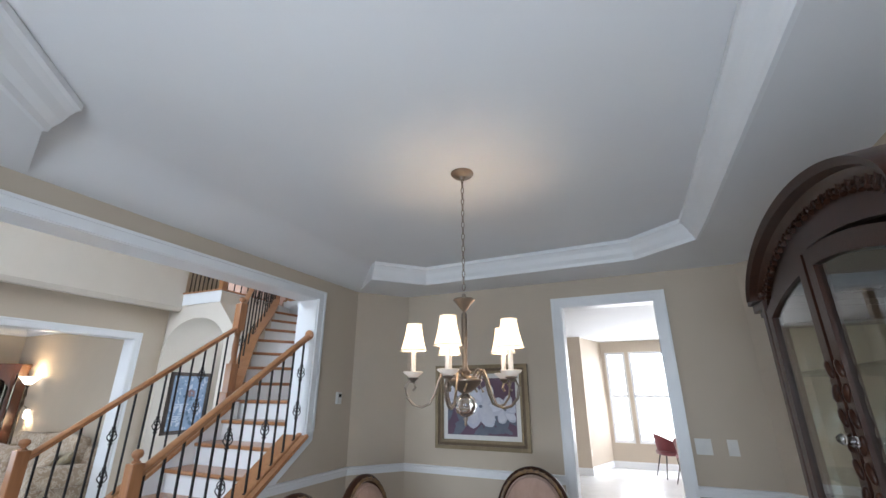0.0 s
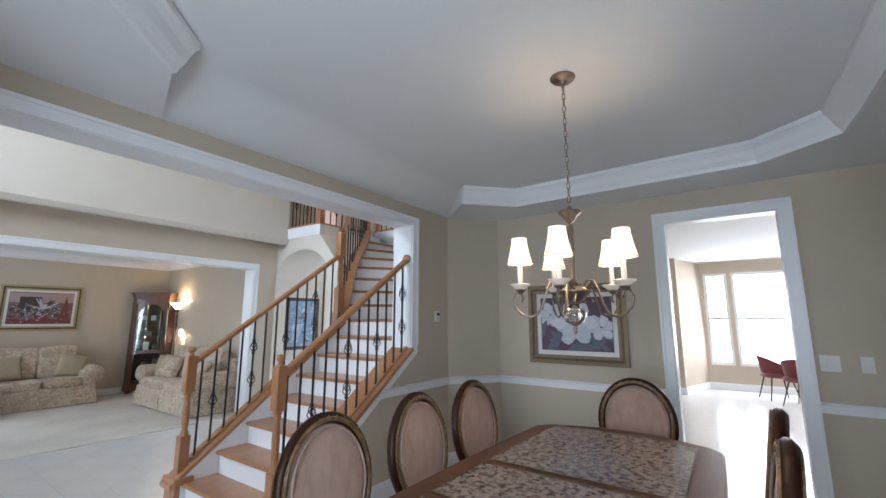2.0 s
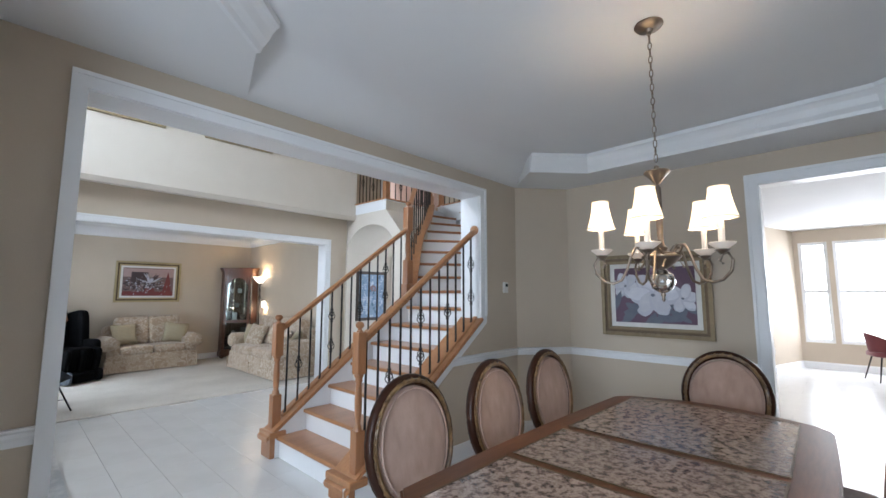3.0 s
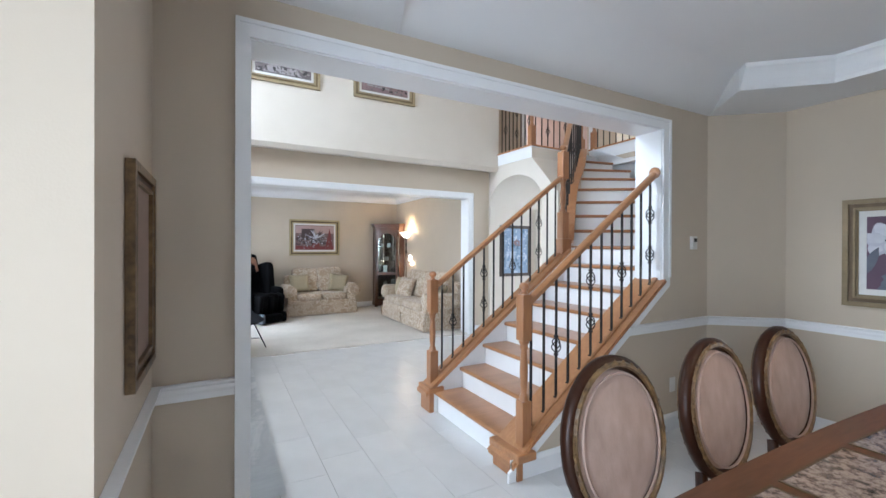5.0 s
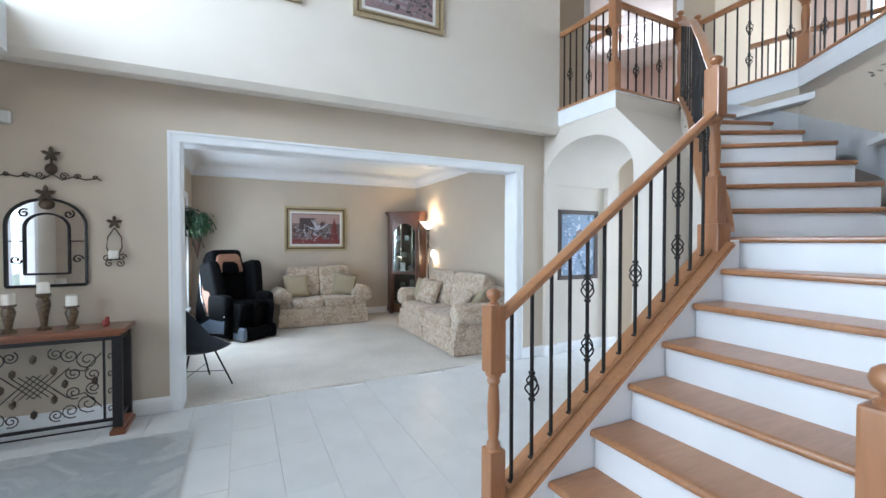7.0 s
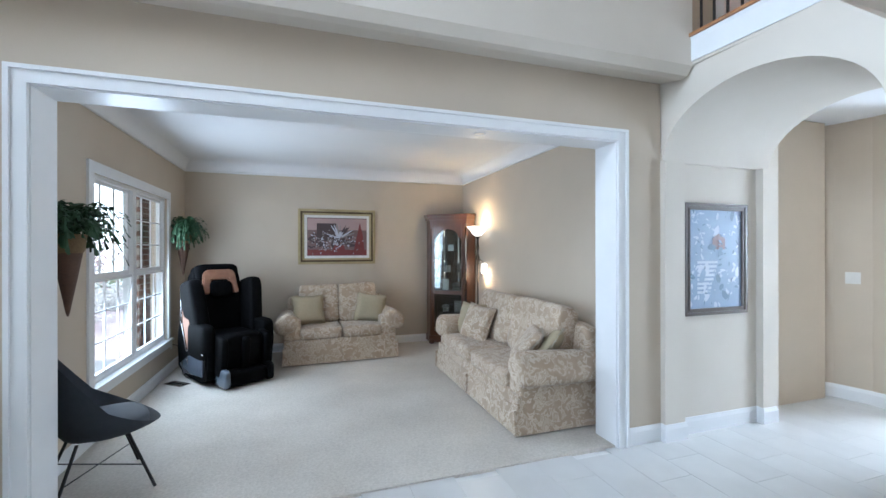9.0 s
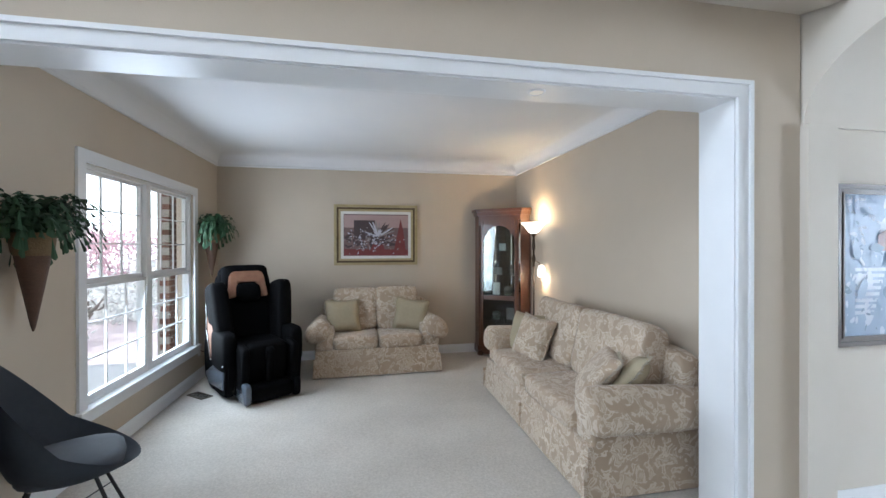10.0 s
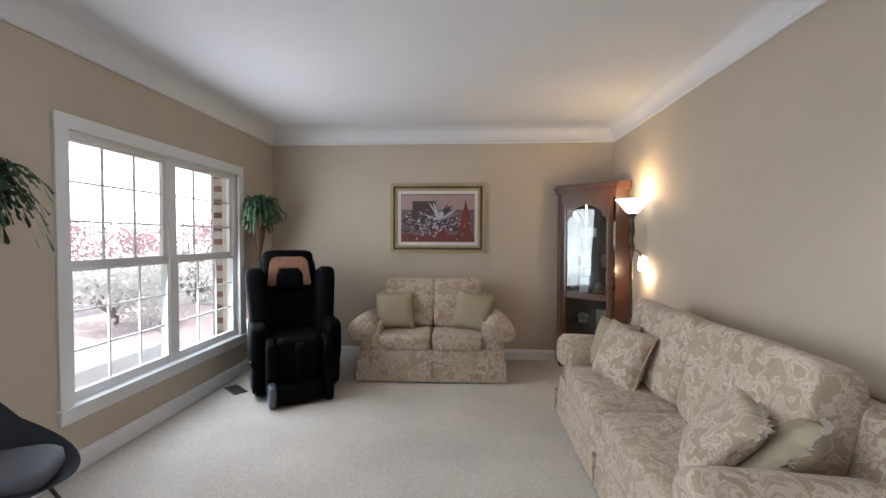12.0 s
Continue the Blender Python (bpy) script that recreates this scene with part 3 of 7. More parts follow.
bm = bmesh.new()
total = sum((Vector(b) - Vector(a)).length for a, b in zip(skirt_pts, skirt_pts[1:]))
low, high = [], []
N = 30
for i in range(N + 1):
    s = total * i / N
    p = along(skirt_pts, s)
    z = 1.30 + (3.0 - 1.30) * max(0, (i / N)) ** 1.0 
    low.append(bm.verts.new((p.x, p.y, z - 0.22)))
    high.append(bm.verts.new((p.x, p.y, z + 0.10)))
for i in range(N):
    bm.faces.new((low[i], low[i + 1], high[i + 1], high[i]))
bmesh.ops.solidify(bm, geom=bm.faces, thickness=0.02)
part("wall_skirt", bm, WHITE, stair, "white skirt board along the angled wall")
for (a, b), i in zip(zip(INNER, INNER[1:]), range(8)):
    z0, z1 = RISER * (8 + i) + 0.02, RISER * (9 + i) + 0.02
    n = Vector((b[0] - a[0], b[1] - a[1])).normalized()
    o = Vector((-n.y, n.x)) * 0.10
    q = solid([(a[0], a[1]), (b[0], b[1]), (b[0] + o.x, b[1] + o.y), (a[0] + o.x, a[1] + o.y)], (0, 1))
    for v in q.verts:
        t = (Vector(v.co[:2]) - Vector(a)).dot(n) / (Vector(b) - Vector(a)).length
        v.co.z = (0.0 if v.co.z < 0.5 else z0 + (z1 - z0) * t)
    part("inner_string", q, UPPER, stair, "painted wall under the turning flight")
bm = bmesh.new()
moulding(bm, [(-0.02, 0.0), (0.13, 0.0), (0.13, 0.035), (-0.02, 0.035)], [(x, y, RISER * (8 + i) + 0.03) for i, (x, y) in enumerate(INNER)])
part("inner_cap", bm, OAK, stair, "oak cap along the turning string")

# ---- railings ----
NEWEL = [(0.042, 0.0), (0.042, 0.01), (0.030, 0.025), (0.034, 0.04), (0.024, 0.055), (0.027, 0.08), (0.033, 0.16), (0.030, 0.25), (0.024, 0.30), (0.034, 0.315), (0.034, 0.325), (0.040, 0.34)]


def newel(parent, x, y, z0, z1, half=0.045, plain=False):
    """Oak newel: square foot, turned shaft, square head block, round button on top."""
    head = 0.30 if not plain else 0.24
    foot = 0.30 if not plain else 0.22
    ball = 0.075
    ob = part("newel_post", boxes((x - half, y - half, z0, x + half, y + half, z0 + foot), bevel=0.006), OAKV, parent)
    a, b = z0 + foot, z1 - ball - head
    bm = bmesh.new()
    s = (b - a) / 0.34
    lathe(bm, [(r * half / 0.045, h * s) for r, h in reversed([(r, 0.34 - h) for r, h in NEWEL])], 16, (x, y, a))
    part("shaft", bm, OAKV, ob, smooth=40)
    part("head_block", boxes((x - half, y - half, b, x + half, y + half, z1 - ball), bevel=0.008), OAKV, ob)
    bm = bmesh.new()
    k = half / 0.045
    lathe(bm, [(0.030 * k, 0), (0.030 * k, 0.008), (0.018 * k, 0.014), (0.018 * k, 0.022), (0.034 * k, 0.034), (0.040 * k, 0.048), (0.034 * k, 0.064), (0.02 * k, 0.073), (0.003, 0.075)], 18, (x, y, z1 - ball))
    part("button", bm, OAKV, ob, smooth=50)
    return ob


def twist_basket(bm, x, y, z):
    for k in range(4):
        pts = []
        for i in range(9):
            t = i / 8
            r = 0.030 * math.sin(math.pi * t) + 0.004
            a = math.pi / 2 * k + math.pi * 0.9 * t
            pts.append((x + r * math.cos(a), y + r * math.sin(a), z - 0.055 + 0.11 * t))
        tube(bm, pts, 0.0042, 5)
    box(bm, x - 0.011, y - 0.011, z - 0.07, x + 0.011, y + 0.011, z - 0.055)
    box(bm, x - 0.011, y - 0.011, z + 0.055, x + 0.011, y + 0.011, z + 0.07)


def baluster(parent, x, y, z0, z1, kind):
    """Black iron bar; kind 1 has one twisted basket, kind 2 has two."""
    bm = bmesh.new()
    h = z1 - z0
    box(bm, x - 0.0065, y - 0.0065, z0, x + 0.0065, y + 0.0065, z1)
    box(bm, x - 0.012, y - 0.012, z0, x + 0.012, y + 0.012, z0 + 0.018)
    for f in ((), (0.44,), (0.30, 0.68))[kind]:
        twist_basket(bm, x, y, z0 + h * f)
    return part("baluster", bm, IRON, parent)


GRIP = [(-0.018, -0.030), (0.018, -0.030), (0.020, -0.012), (0.030, -0.004), (0.031, 0.012), (0.020, 0.026), (0.0, 0.031), (-0.020, 0.026), (-0.031, 0.012), (-0.030, -0.004), (-0.020, -0.012)]
PATTERN = (0, 1, 0, 0, 2, 0)


def railing(name, label, pts, count, feet, rail=0.0, first=0):
    """Handrail through pts with count bars between its ends; feet(s) gives the foot's height at share s."""
    ob = thing(name, 0, 0, 0, 0, label, "railing")
    bm = bmesh.new()
    moulding(bm, GRIP, pts)
    part("handrail", bm, OAK, ob, smooth=35)
    flat = [Vector(p) for p in pts]
    lens = [(b.xy - a.xy).length for a, b in zip(flat, flat[1:])]
    tot = sum(lens)
    for i in range(count):
        s = (i + 0.6) / (count + 0.2)
        d = s * tot
        for (a, b), l in zip(zip(flat, flat[1:]), lens):
            if d <= l:
                p = a.lerp(b, d / l)
                break
            d -= l
        baluster(ob, p.x, p.y, feet(s), p.z - 0.025, PATTERN[(i + first) % 6])
    return ob


r1 = railing("stair_railing", "oak handrail with black iron balusters beside the foyer", [(1.86, 4.09, 1.11), (3.38, 4.09, 2.215)], 13, lambda s: line(1.86 + 1.52 * s) + 0.062)
newel(r1, 1.832, 4.09, 0.226, 1.243, 0.040)
r2 = railing("stair_railing", "oak handrail with black iron balusters on the knee wall", [(1.86, 2.85, 1.075), (3.20, 2.85, 2.06)], 12, lambda s: line(1.86 + 1.34 * s) - 0.005, first=5)
newel(r2, 1.855, 2.835, 0.175, 1.236, 0.037)
bm = bmesh.new()
lathe(bm, [(0.045, 0), (0.045, 0.02), (0.03, 0.03)], 16)
bmesh.ops.transform(bm, matrix=pose(3.198, 2.85, 2.06, 0, -90, 0), verts=bm.verts)
part("rosette", bm, OAK, r2)
r3 = railing("stair_railing", "steep oak handrail beside the turning flight", [(3.42, 4.09, 2.45), (3.95, 4.52, 2.98), (4.55, 4.98, 3.45), (5.36, 5.66, 3.95)], 13, lambda s: 1.50 + 1.5 * s)
part("newel_block", boxes((3.36, 4.03, 1.20, 3.49, 4.16, 1.56), bevel=0.01), OAKV, r3)
newel(r3, 3.425, 4.095, 1.55, 2.58, 0.045)
newel(r3, 5.38, 5.68, 2.95, 4.10, 0.045)

# ---- gallery over the hall ----
GALLERY = [GA, GB, GC, (5.60, 5.72), (5.58, 4.62), (5.02, 3.86), (4.02, 3.02), (9.2, 3.02), (9.2, 9.4), (4.25, 9.4)]
structure("floor_gallery", solid(GALLERY, (2.81, 3.0)), UPPER, "upper floor edge of the gallery", "floor")
EDGE = [(-0.02, -0.17), (0.014, -0.17), (0.014, -0.03), (0.02, 0.0), (-0.02, 0.0)]
CAPS = [(-0.08, 0.0), (0.035, 0.0), (0.035, 0.022), (-0.08, 0.022)]


def rev(pts, z):
    return [(x, y, z) for x, y in reversed(pts)]


for n, pts in (("left", [GA, GB, GC]), ("right", [(5.60, 5.70), (5.58, 4.62), (5.02, 3.86), (4.02, 3.02)])):
    bm = bmesh.new()
    z = GZ if n == "left" else GZ + 0.08
    moulding(bm, EDGE, rev(pts, z))
    structure("trim_gallery_" + n, bm, WHITE, "white trim board along the gallery edge", "trim")
    bm = bmesh.new()
    moulding(bm, CAPS, rev(pts, z + 0.001))
    structure("trim_gallery_cap_" + n, bm, OAK, "oak strip along the gallery edge", "trim")
g1 = railing("gallery_railing", "oak gallery railing with black iron balusters over the arch", [(4.29, 6.44, 3.92), (4.315, 5.66, 3.92)], 8, lambda s: GZ + 0.02)
newel(g1, 4.315, 5.66, GZ + 0.02, 4.06, 0.045)
g2 = railing("gallery_railing", "short oak gallery railing beside the stair head", [(4.315, 5.66, 3.92), (5.36, 5.69, 3.92)], 8, lambda s: GZ + 0.02, first=2)
g3 = railing("gallery_railing", "long oak gallery railing round the stairwell", [(5.66, 5.66, 4.0), (5.63, 4.60, 4.0), (5.07, 3.82, 4.0), (4.12, 3.06, 4.0)], 26, lambda s: GZ + 0.10)
newel(g3, 5.66, 5.66, GZ + 0.10, 4.11, 0.045)
newel(g3, 5.63, 4.60, GZ + 0.10, 4.11, 0.05)
newel(g3, 5.07, 3.82, GZ + 0.10, 4.11, 0.05)
g4 = railing("gallery_railing", "far oak railing across the upper hall", [(6.6, 5.6, 3.90), (7.0, 4.2, 3.90)], 12, lambda s: GZ)

# upper hall walls
d = Vector((0.845, -0.535))
P0 = Vector((4.25, 7.75))


def door_wall(u, v, w):
    n = Vector((0.535, 0.845))
    p = P0 + d * u + n * w
    return (p.x, p.y, v)


PINK = material("pale_pink_wall_paint", (0.74, 0.60, 0.55), 0.8, scale=3)
structure("wall_upper_door", solid([(0, GZ), (1.31, GZ), (1.31, 5.08), (2.50, 5.08), (2.50, GZ), (3.0, GZ), (3.0, TOP), (0, TOP)], (0, 0.14), door_wall), PAINT, "beige upper hall wall with a wide doorway")
structure("trim_upper_door", join(solid([(1.23, GZ), (1.314, GZ), (1.314, 5.076), (2.496, 5.076), (2.496, GZ), (2.58, GZ), (2.58, 5.16), (1.23, 5.16)], (-0.02, 0), door_wall), bmesh.new()), WHITE, "white casing of the upstairs doorway", "casing")
structure("wall_upper_return", solid([(6.785, 6.145), (6.86, 6.26), (9.2, 6.26), (9.2, 6.145)], (GZ, TOP)), UPPER, "cream upper hall wall")
structure("wall_upper_room", boxes((4.1, 9.4, GZ, 9.3, 9.5, TOP), (9.2, 3.0, GZ, 9.3, 3.6, TOP), (9.2, 5.4, GZ, 9.3, 9.4, TOP), (9.2, 3.6, GZ, 9.3, 5.4, 3.9), (9.2, 3.6, 5.1, 9.3, 5.4, TOP), (4.1, 6.93, GZ, 4.25, 9.4, TOP)), PINK, "pale pink walls of the upstairs room")
structure("wall_upper_south", boxes((4.02, 2.8, 2.9, 9.3, 3.02, TOP)), UPPER, "cream upper hall wall beside the stairwell")

# ---- windows ----


def sash_window(name, along_y, x, y0, y1, z0, z1, cols, rows, label, inward=1, muntin=0.011):
    """Double-hung pair in a wall that runs along y: frame, meeting rails, muntins, panes, sill."""
    ob = thing(name, 0, 0, 0, 0, label, "window")
    ob["kind"] = "structure"
    f = 0.032
    part("window_frame", boxes((x - 0.05, y0, z0, x + 0.03, y0 + f, z1), (x - 0.05, y1 - f, z0, x + 0.03, y1, z1), (x - 0.05, y0 + f, z1 - f, x + 0.03, y1 - f, z1), (x - 0.05, y0 + f, z0, x + 0.03, y1 - f, z0 + f)), WHITE, ob)
    mid = (z0 + z1) / 2
    for k in range(cols):
        a = y0 + f + (y1 - y0 - 2 * f) * k / cols
        b = y0 + f + (y1 - y0 - 2 * f) * (k + 1) / cols
        if k:
            part("mullion", boxes((x - 0.05, a - 0.04, z0 + f, x + 0.032, a + 0.04, z1 - f)), WHITE, ob)
            a += 0.04
        if k < cols - 1:
            b -= 0.04
        for lo, hi, off in ((z0 + f, mid, 0.012), (mid, z1 - f, -0.018)):
            part("sash", boxes((x + off - 0.015, a, lo, x + off + 0.015, a + 0.024, hi), (x + off - 0.015, b - 0.024, lo, x + off + 0.015, b, hi), (x + off - 0.015, a + 0.024, lo, x + off + 0.015, b - 0.024, lo + 0.04), (x + off - 0.015, a + 0.024, hi - 0.024, x + off + 0.015, b - 0.024, hi)), WHITE, ob)
            ga, gb, gl, gh = a + 0.024, b - 0.024, lo + 0.04, hi - 0.024
            for j in range(1, 3):
                q = ga + (gb - ga) * j / 3
                part("muntin", boxes((x + off - 0.007, q - muntin / 2, gl, x + off + 0.007, q + muntin / 2, gh)), WHITE, ob)
            for j in range(1, rows):
                q = gl + (gh - gl) * j / rows
                part("muntin", boxes((x + off - 0.0065, ga, q - muntin / 2, x + off + 0.0065, gb, q + muntin / 2)), WHITE, ob)
            g = part("pane", boxes((x + off - 0.002, ga, gl, x + off + 0.002, gb, gh)), PANE, ob)
            g.visible_shadow = False
    return ob


w1 = sash_window("window_1", True, 0.015, 8.02, 9.85, 0.42, 2.09, 2, 3, "white double-hung double window with narrow muntins")
part("window_casing", boxes((0.07, 7.94, 0.33, 0.088, 8.024, 2.09), (0.07, 9.846, 0.33, 0.088, 9.93, 2.09), (0.07, 7.94, 2.086, 0.088, 9.93, 2.172), (0.07, 8.024, 0.33, 0.088, 9.846, 0.424)), WHITE, w1)
part("window_sill", boxes((0.03, 7.92, 0.405, 0.115, 9.95, 0.43), bevel=0.005), WHITE, w1)
sash_window("window_2", True, -1.12, -0.6, 1.2, 0.55, 2.2, 2, 3, "white double-hung dining room window")
sash_window("window_3", True, KX + 0.07, -4.2, 0.34, 0.50, 2.49, 3, 1, "wide bright kitchen window")
sash_window("window_4", True, KX + 0.07, 0.42, 0.86, 0.50, 2.49, 1, 1, "narrow bright kitchen window")
sash_window("window_5", True, -1.68, 3.6, 6.1, 2.6, 4.8, 2, 3, "tall white foyer window over the entrance")
sash_window("window_6", True, 9.25, 4.4, 6.0, 0.6, 2.2, 2, 2, "white window of the back room")
# window_7 is invented, an unseen opening for the upper hall's fill lamp
sash_window("window_7", True, 9.25, 3.6, 5.4, 3.9, 5.1, 2, 2, "unseen white window added to light the upper hall")
dr = thing("door_1", 0, 0, 0, 0, "white glazed entrance door with sidelights", "door")
dr["kind"] = "structure"
part("door_frame", boxes((-1.75, 3.6, 0, -1.6, 3.7, 2.35), (-1.75, 6.0, 0, -1.6, 6.1, 2.35), (-1.75, 4.3, 0, -1.6, 4.4, 2.35), (-1.75, 5.35, 0, -1.6, 5.45, 2.35), (-1.75, 3.7, 2.27, -1.6, 4.3, 2.35), (-1.75, 4.4, 2.27, -1.6, 5.35, 2.35), (-1.75, 5.45, 2.27, -1.6, 6.0, 2.35)), WHITE, dr)
part("door_leaf", boxes((-1.70, 4.4, 0.01, -1.655, 4.52, 2.27), (-1.70, 5.23, 0.01, -1.655, 5.35, 2.27), (-1.70, 4.52, 0.01, -1.655, 5.23, 0.5), (-1.70, 4.52, 2.1, -1.655, 5.23, 2.27)), WHITE, dr)
for a, b, lo in ((3.7, 4.3, 0.0), (4.52, 5.23, 0.5), (5.45, 6.0, 0.0)):
    g = part("pane", boxes((-1.68, a, lo, -1.675, b, 2.27 if lo == 0 else 2.1)), PANE, dr)
    g.visible_shadow = False

# ---- dining room things ----


def soft(bm, sx, sy, sz, m=None, e1=0.35, e2=0.35, nu=20, nv=12):
    """Cushion shape: a rounded block of that size about the origin (superellipsoid)."""
    def pw(c, e):
        return math.copysign(abs(c) ** e, c)
    rows = []
    for j in range(nv + 1):
        ph = -math.pi / 2 + math.pi * j / nv
        rows.append([bm.verts.new((sx / 2 * pw(math.cos(ph), e1) * pw(math.cos(2 * math.pi * i / nu), e2), sy / 2 * pw(math.cos(ph), e1) * pw(math.sin(2 * math.pi * i / nu), e2), sz / 2 * pw(math.sin(ph), e1))) for i in range(nu)])
    fresh = [v for r in rows for v in r]
    for a, b in zip(rows, rows[1:]):
        for i in range(nu):
            bm.faces.new((a[i], a[(i + 1) % nu], b[(i + 1) % nu], b[i]))
    bmesh.ops.remove_doubles(bm, verts=rows[0] + rows[-1], dist=1e-5)
    if m is not None:
        bmesh.ops.transform(bm, matrix=m, verts=[v for v in fresh if v.is_valid])
    return bm


def ellipse(n, a, b, cx=0.0, cy=0.0, start=0.0, turn=2 * math.pi):
    return [(cx + a * math.cos(start + turn * k / n), cy + b * math.sin(start + turn * k / n)) for k in range(n + (turn < 6.28))]


# the two mottled tones paint the velvet's patchy sheen into its colour
VELVET = material("rose_beige_velvet", (0.44, 0.31, 0.255), 0.9, other=(0.25, 0.165, 0.13), scale=22, mix=0.9, bump=0.3, bump_scale=150, stretch=(1, 1, 0.4))
VELVET.node_tree.nodes["Principled BSDF"].inputs["Sheen Weight"].default_value = 0.2
WALNUT = material("dark_walnut", (0.040, 0.013, 0.006), 0.36, other=(0.016, 0.006, 0.003), scale=12, mix=1.0, bump=0.08, stretch=(6, 6, 1), coat=0.03)
WALNUT.node_tree.nodes["Principled BSDF"].inputs["Specular IOR Level"].default_value = 0.2
MAHOG = material("table_mahogany", (0.17, 0.075, 0.038), 0.36, other=(0.08, 0.034, 0.018), scale=10, mix=1.0, bump=0.04, stretch=(1, 8, 8))
MAHOG.node_tree.nodes["Principled BSDF"].inputs["Specular IOR Level"].default_value = 0.25
CARVE = material("gilt_brown_carving", (0.24, 0.145, 0.06), 0.4, other=(0.03, 0.014, 0.008), scale=40, mix=0.7, bump=0.8, bump_scale=45)
GRANITE = speckle_material("polished_granite", [(0.025, 0.018, 0.016), (0.13, 0.095, 0.08), (0.26, 0.20, 0.17), (0.35, 0.285, 0.245), (0.22, 0.165, 0.145)], 0.14, 30, coat=0.1, swirl=0.15)
GOLD = material("dull_gold_frame", (0.27, 0.20, 0.115), 0.42, metal=0.4, other=(0.15, 0.11, 0.06), scale=25, mix=1.1, bump=0.4, bump_scale=60)
GOLDD = material("dark_gold_frame", (0.15, 0.10, 0.055), 0.45, metal=0.4, other=(0.07, 0.045, 0.025), scale=25, mix=1.1, bump=0.5, bump_scale=60)
MATB = material("white_mat_board", (0.74, 0.73, 0.70), 0.9, scale=20)
NICKEL = material("antique_pewter", (0.30, 0.25, 0.20), 0.35, metal=0.8, other=(0.17, 0.13, 0.10), scale=20, mix=1.0, bump=0.15)
PLASTIC = material("white_plastic", (0.72, 0.71, 0.68), 0.4, scale=10)
DARK = material("dark_screen", (0.03, 0.035, 0.03), 0.2)


def dining_chair():
    """Oval-backed chair facing +y, the back over the origin's rear."""
    ob = thing("dining_chair", 0, 0, 0, 0, "dark carved wooden dining chair with oval rose-beige velvet back", "chair", "chairs round the dining table")
    lean = pose(0, -0.02, 0.76, 8, 0, 0)

    def lay(u, v, w):
        return tuple(lean @ Vector((u, -w, v)))

    n = 40
    bm = bmesh.new()
    tube(bm, [lay(u, v, 0) for u, v in ellipse(n, 0.235, 0.275)], 0.028, 8, closed=True)
    part("back_frame", bm, WALNUT, ob, smooth=60)
    bm = bmesh.new()
    for side in (0.026, -0.026):
        tube(bm, [lay(u, v, side) for u, v in ellipse(n, 0.230, 0.270)], 0.011, 6, closed=True)
        for k in range(32):
            a = 2 * math.pi * k / 32
            bmesh.ops.create_icosphere(bm, subdivisions=1, radius=0.012, matrix=Matrix.Translation(lay(0.232 * math.cos(a), 0.272 * math.sin(a), side * 1.15)) @ Matrix.Diagonal((1, 0.5, 1.3, 1)))
    part("carved_border", bm, CARVE, ob, "carved leaf border with worn gilding", smooth=40)
    bm = bmesh.new()
    soft(bm, 0.43, 0.055, 0.51, lean, e1=0.95, e2=0.5)
    part("backrest", bm, VELVET, ob, "rose-beige velvet back pad", smooth=60)
    bm = bmesh.new()
    for side in (0.032, -0.032):
        tube(bm, [lay(u, v, side) for u, v in ellipse(n, 0.198, 0.238)], 0.005, 6, closed=True)
    part("welt", bm, VELVET, ob, smooth=60)
    bm = bmesh.new()
    soft(bm, 0.50, 0.48, 0.11, pose(0, 0.26, 0.465), e1=0.4, e2=0.4)
    part("seat", bm, VELVET, ob, smooth=60)
    bm = boxes((-0.245, 0.02, 0.36, 0.245, 0.495, 0.42), bevel=0.015)
    part("seat_frame", bm, WALNUT, ob)
    for x in (-0.2, 0.2):
        bm = bmesh.new()
        tube(bm, [(x * 1.0, 0.46, 0.40), (x * 1.12, 0.485, 0.30), (x * 1.08, 0.475, 0.16), (x * 1.02, 0.465, 0.05), (x * 1.15, 0.49, 0.0)], [0.035, 0.034, 0.022, 0.017, 0.024], 8)
        part("leg", bm, WALNUT, ob, smooth=50)
        bm = bmesh.new()
        tube(bm, [(x * 0.75, -0.005, 0.52), (x, 0.03, 0.40), (x, 0.02, 0.22), (x * 1.05, -0.05, 0.0)], [0.024, 0.028, 0.023, 0.019], 8)
        part("leg", bm, WALNUT, ob, smooth=50)
    return ob


chair = dining_chair()
chair.matrix_basis = pose(1.40, 1.74, 0, 0, 0, 180)
for x, y, turn in ((2.05, 1.74, 182), (2.66, 1.74, 179), (2.06, 0.18, 0), (2.70, 0.17, -2)):
    copy_thing(chair, pose(x, y, 0, 0, 0, turn))
head = copy_thing(chair, pose(3.37, 0.885, 0, 0, 0, 90))
tagged(head, "carved oval-backed dining chair at the head of the table")


def table_outline(shrink=0.0):
    pts = []
    for k in range(9):
        t = k / 8
        pts.append((1.05 + 1.85 * t, 1.40 + 0.055 * math.sin(math.pi * (0.25 + 0.6 * t)) - shrink))
    for k in range(7):
        t = k / 6
        pts.append((2.98 + 0.13 * math.sin(math.pi * t) - shrink, 1.36 - 0.94 * t if 0 < k < 6 else (1.36 - shrink if k == 0 else 0.42 + shrink)))
    for k in range(9):
        t = k / 8
        pts.append((2.90 - 1.85 * t, 0.38 - 0.055 * math.sin(math.pi * (0.15 + 0.6 * t)) + shrink))
    pts += [(0.93 + shrink, 0.50), (0.90 + shrink, 0.89), (0.93 + shrink, 1.28)]
    return pts


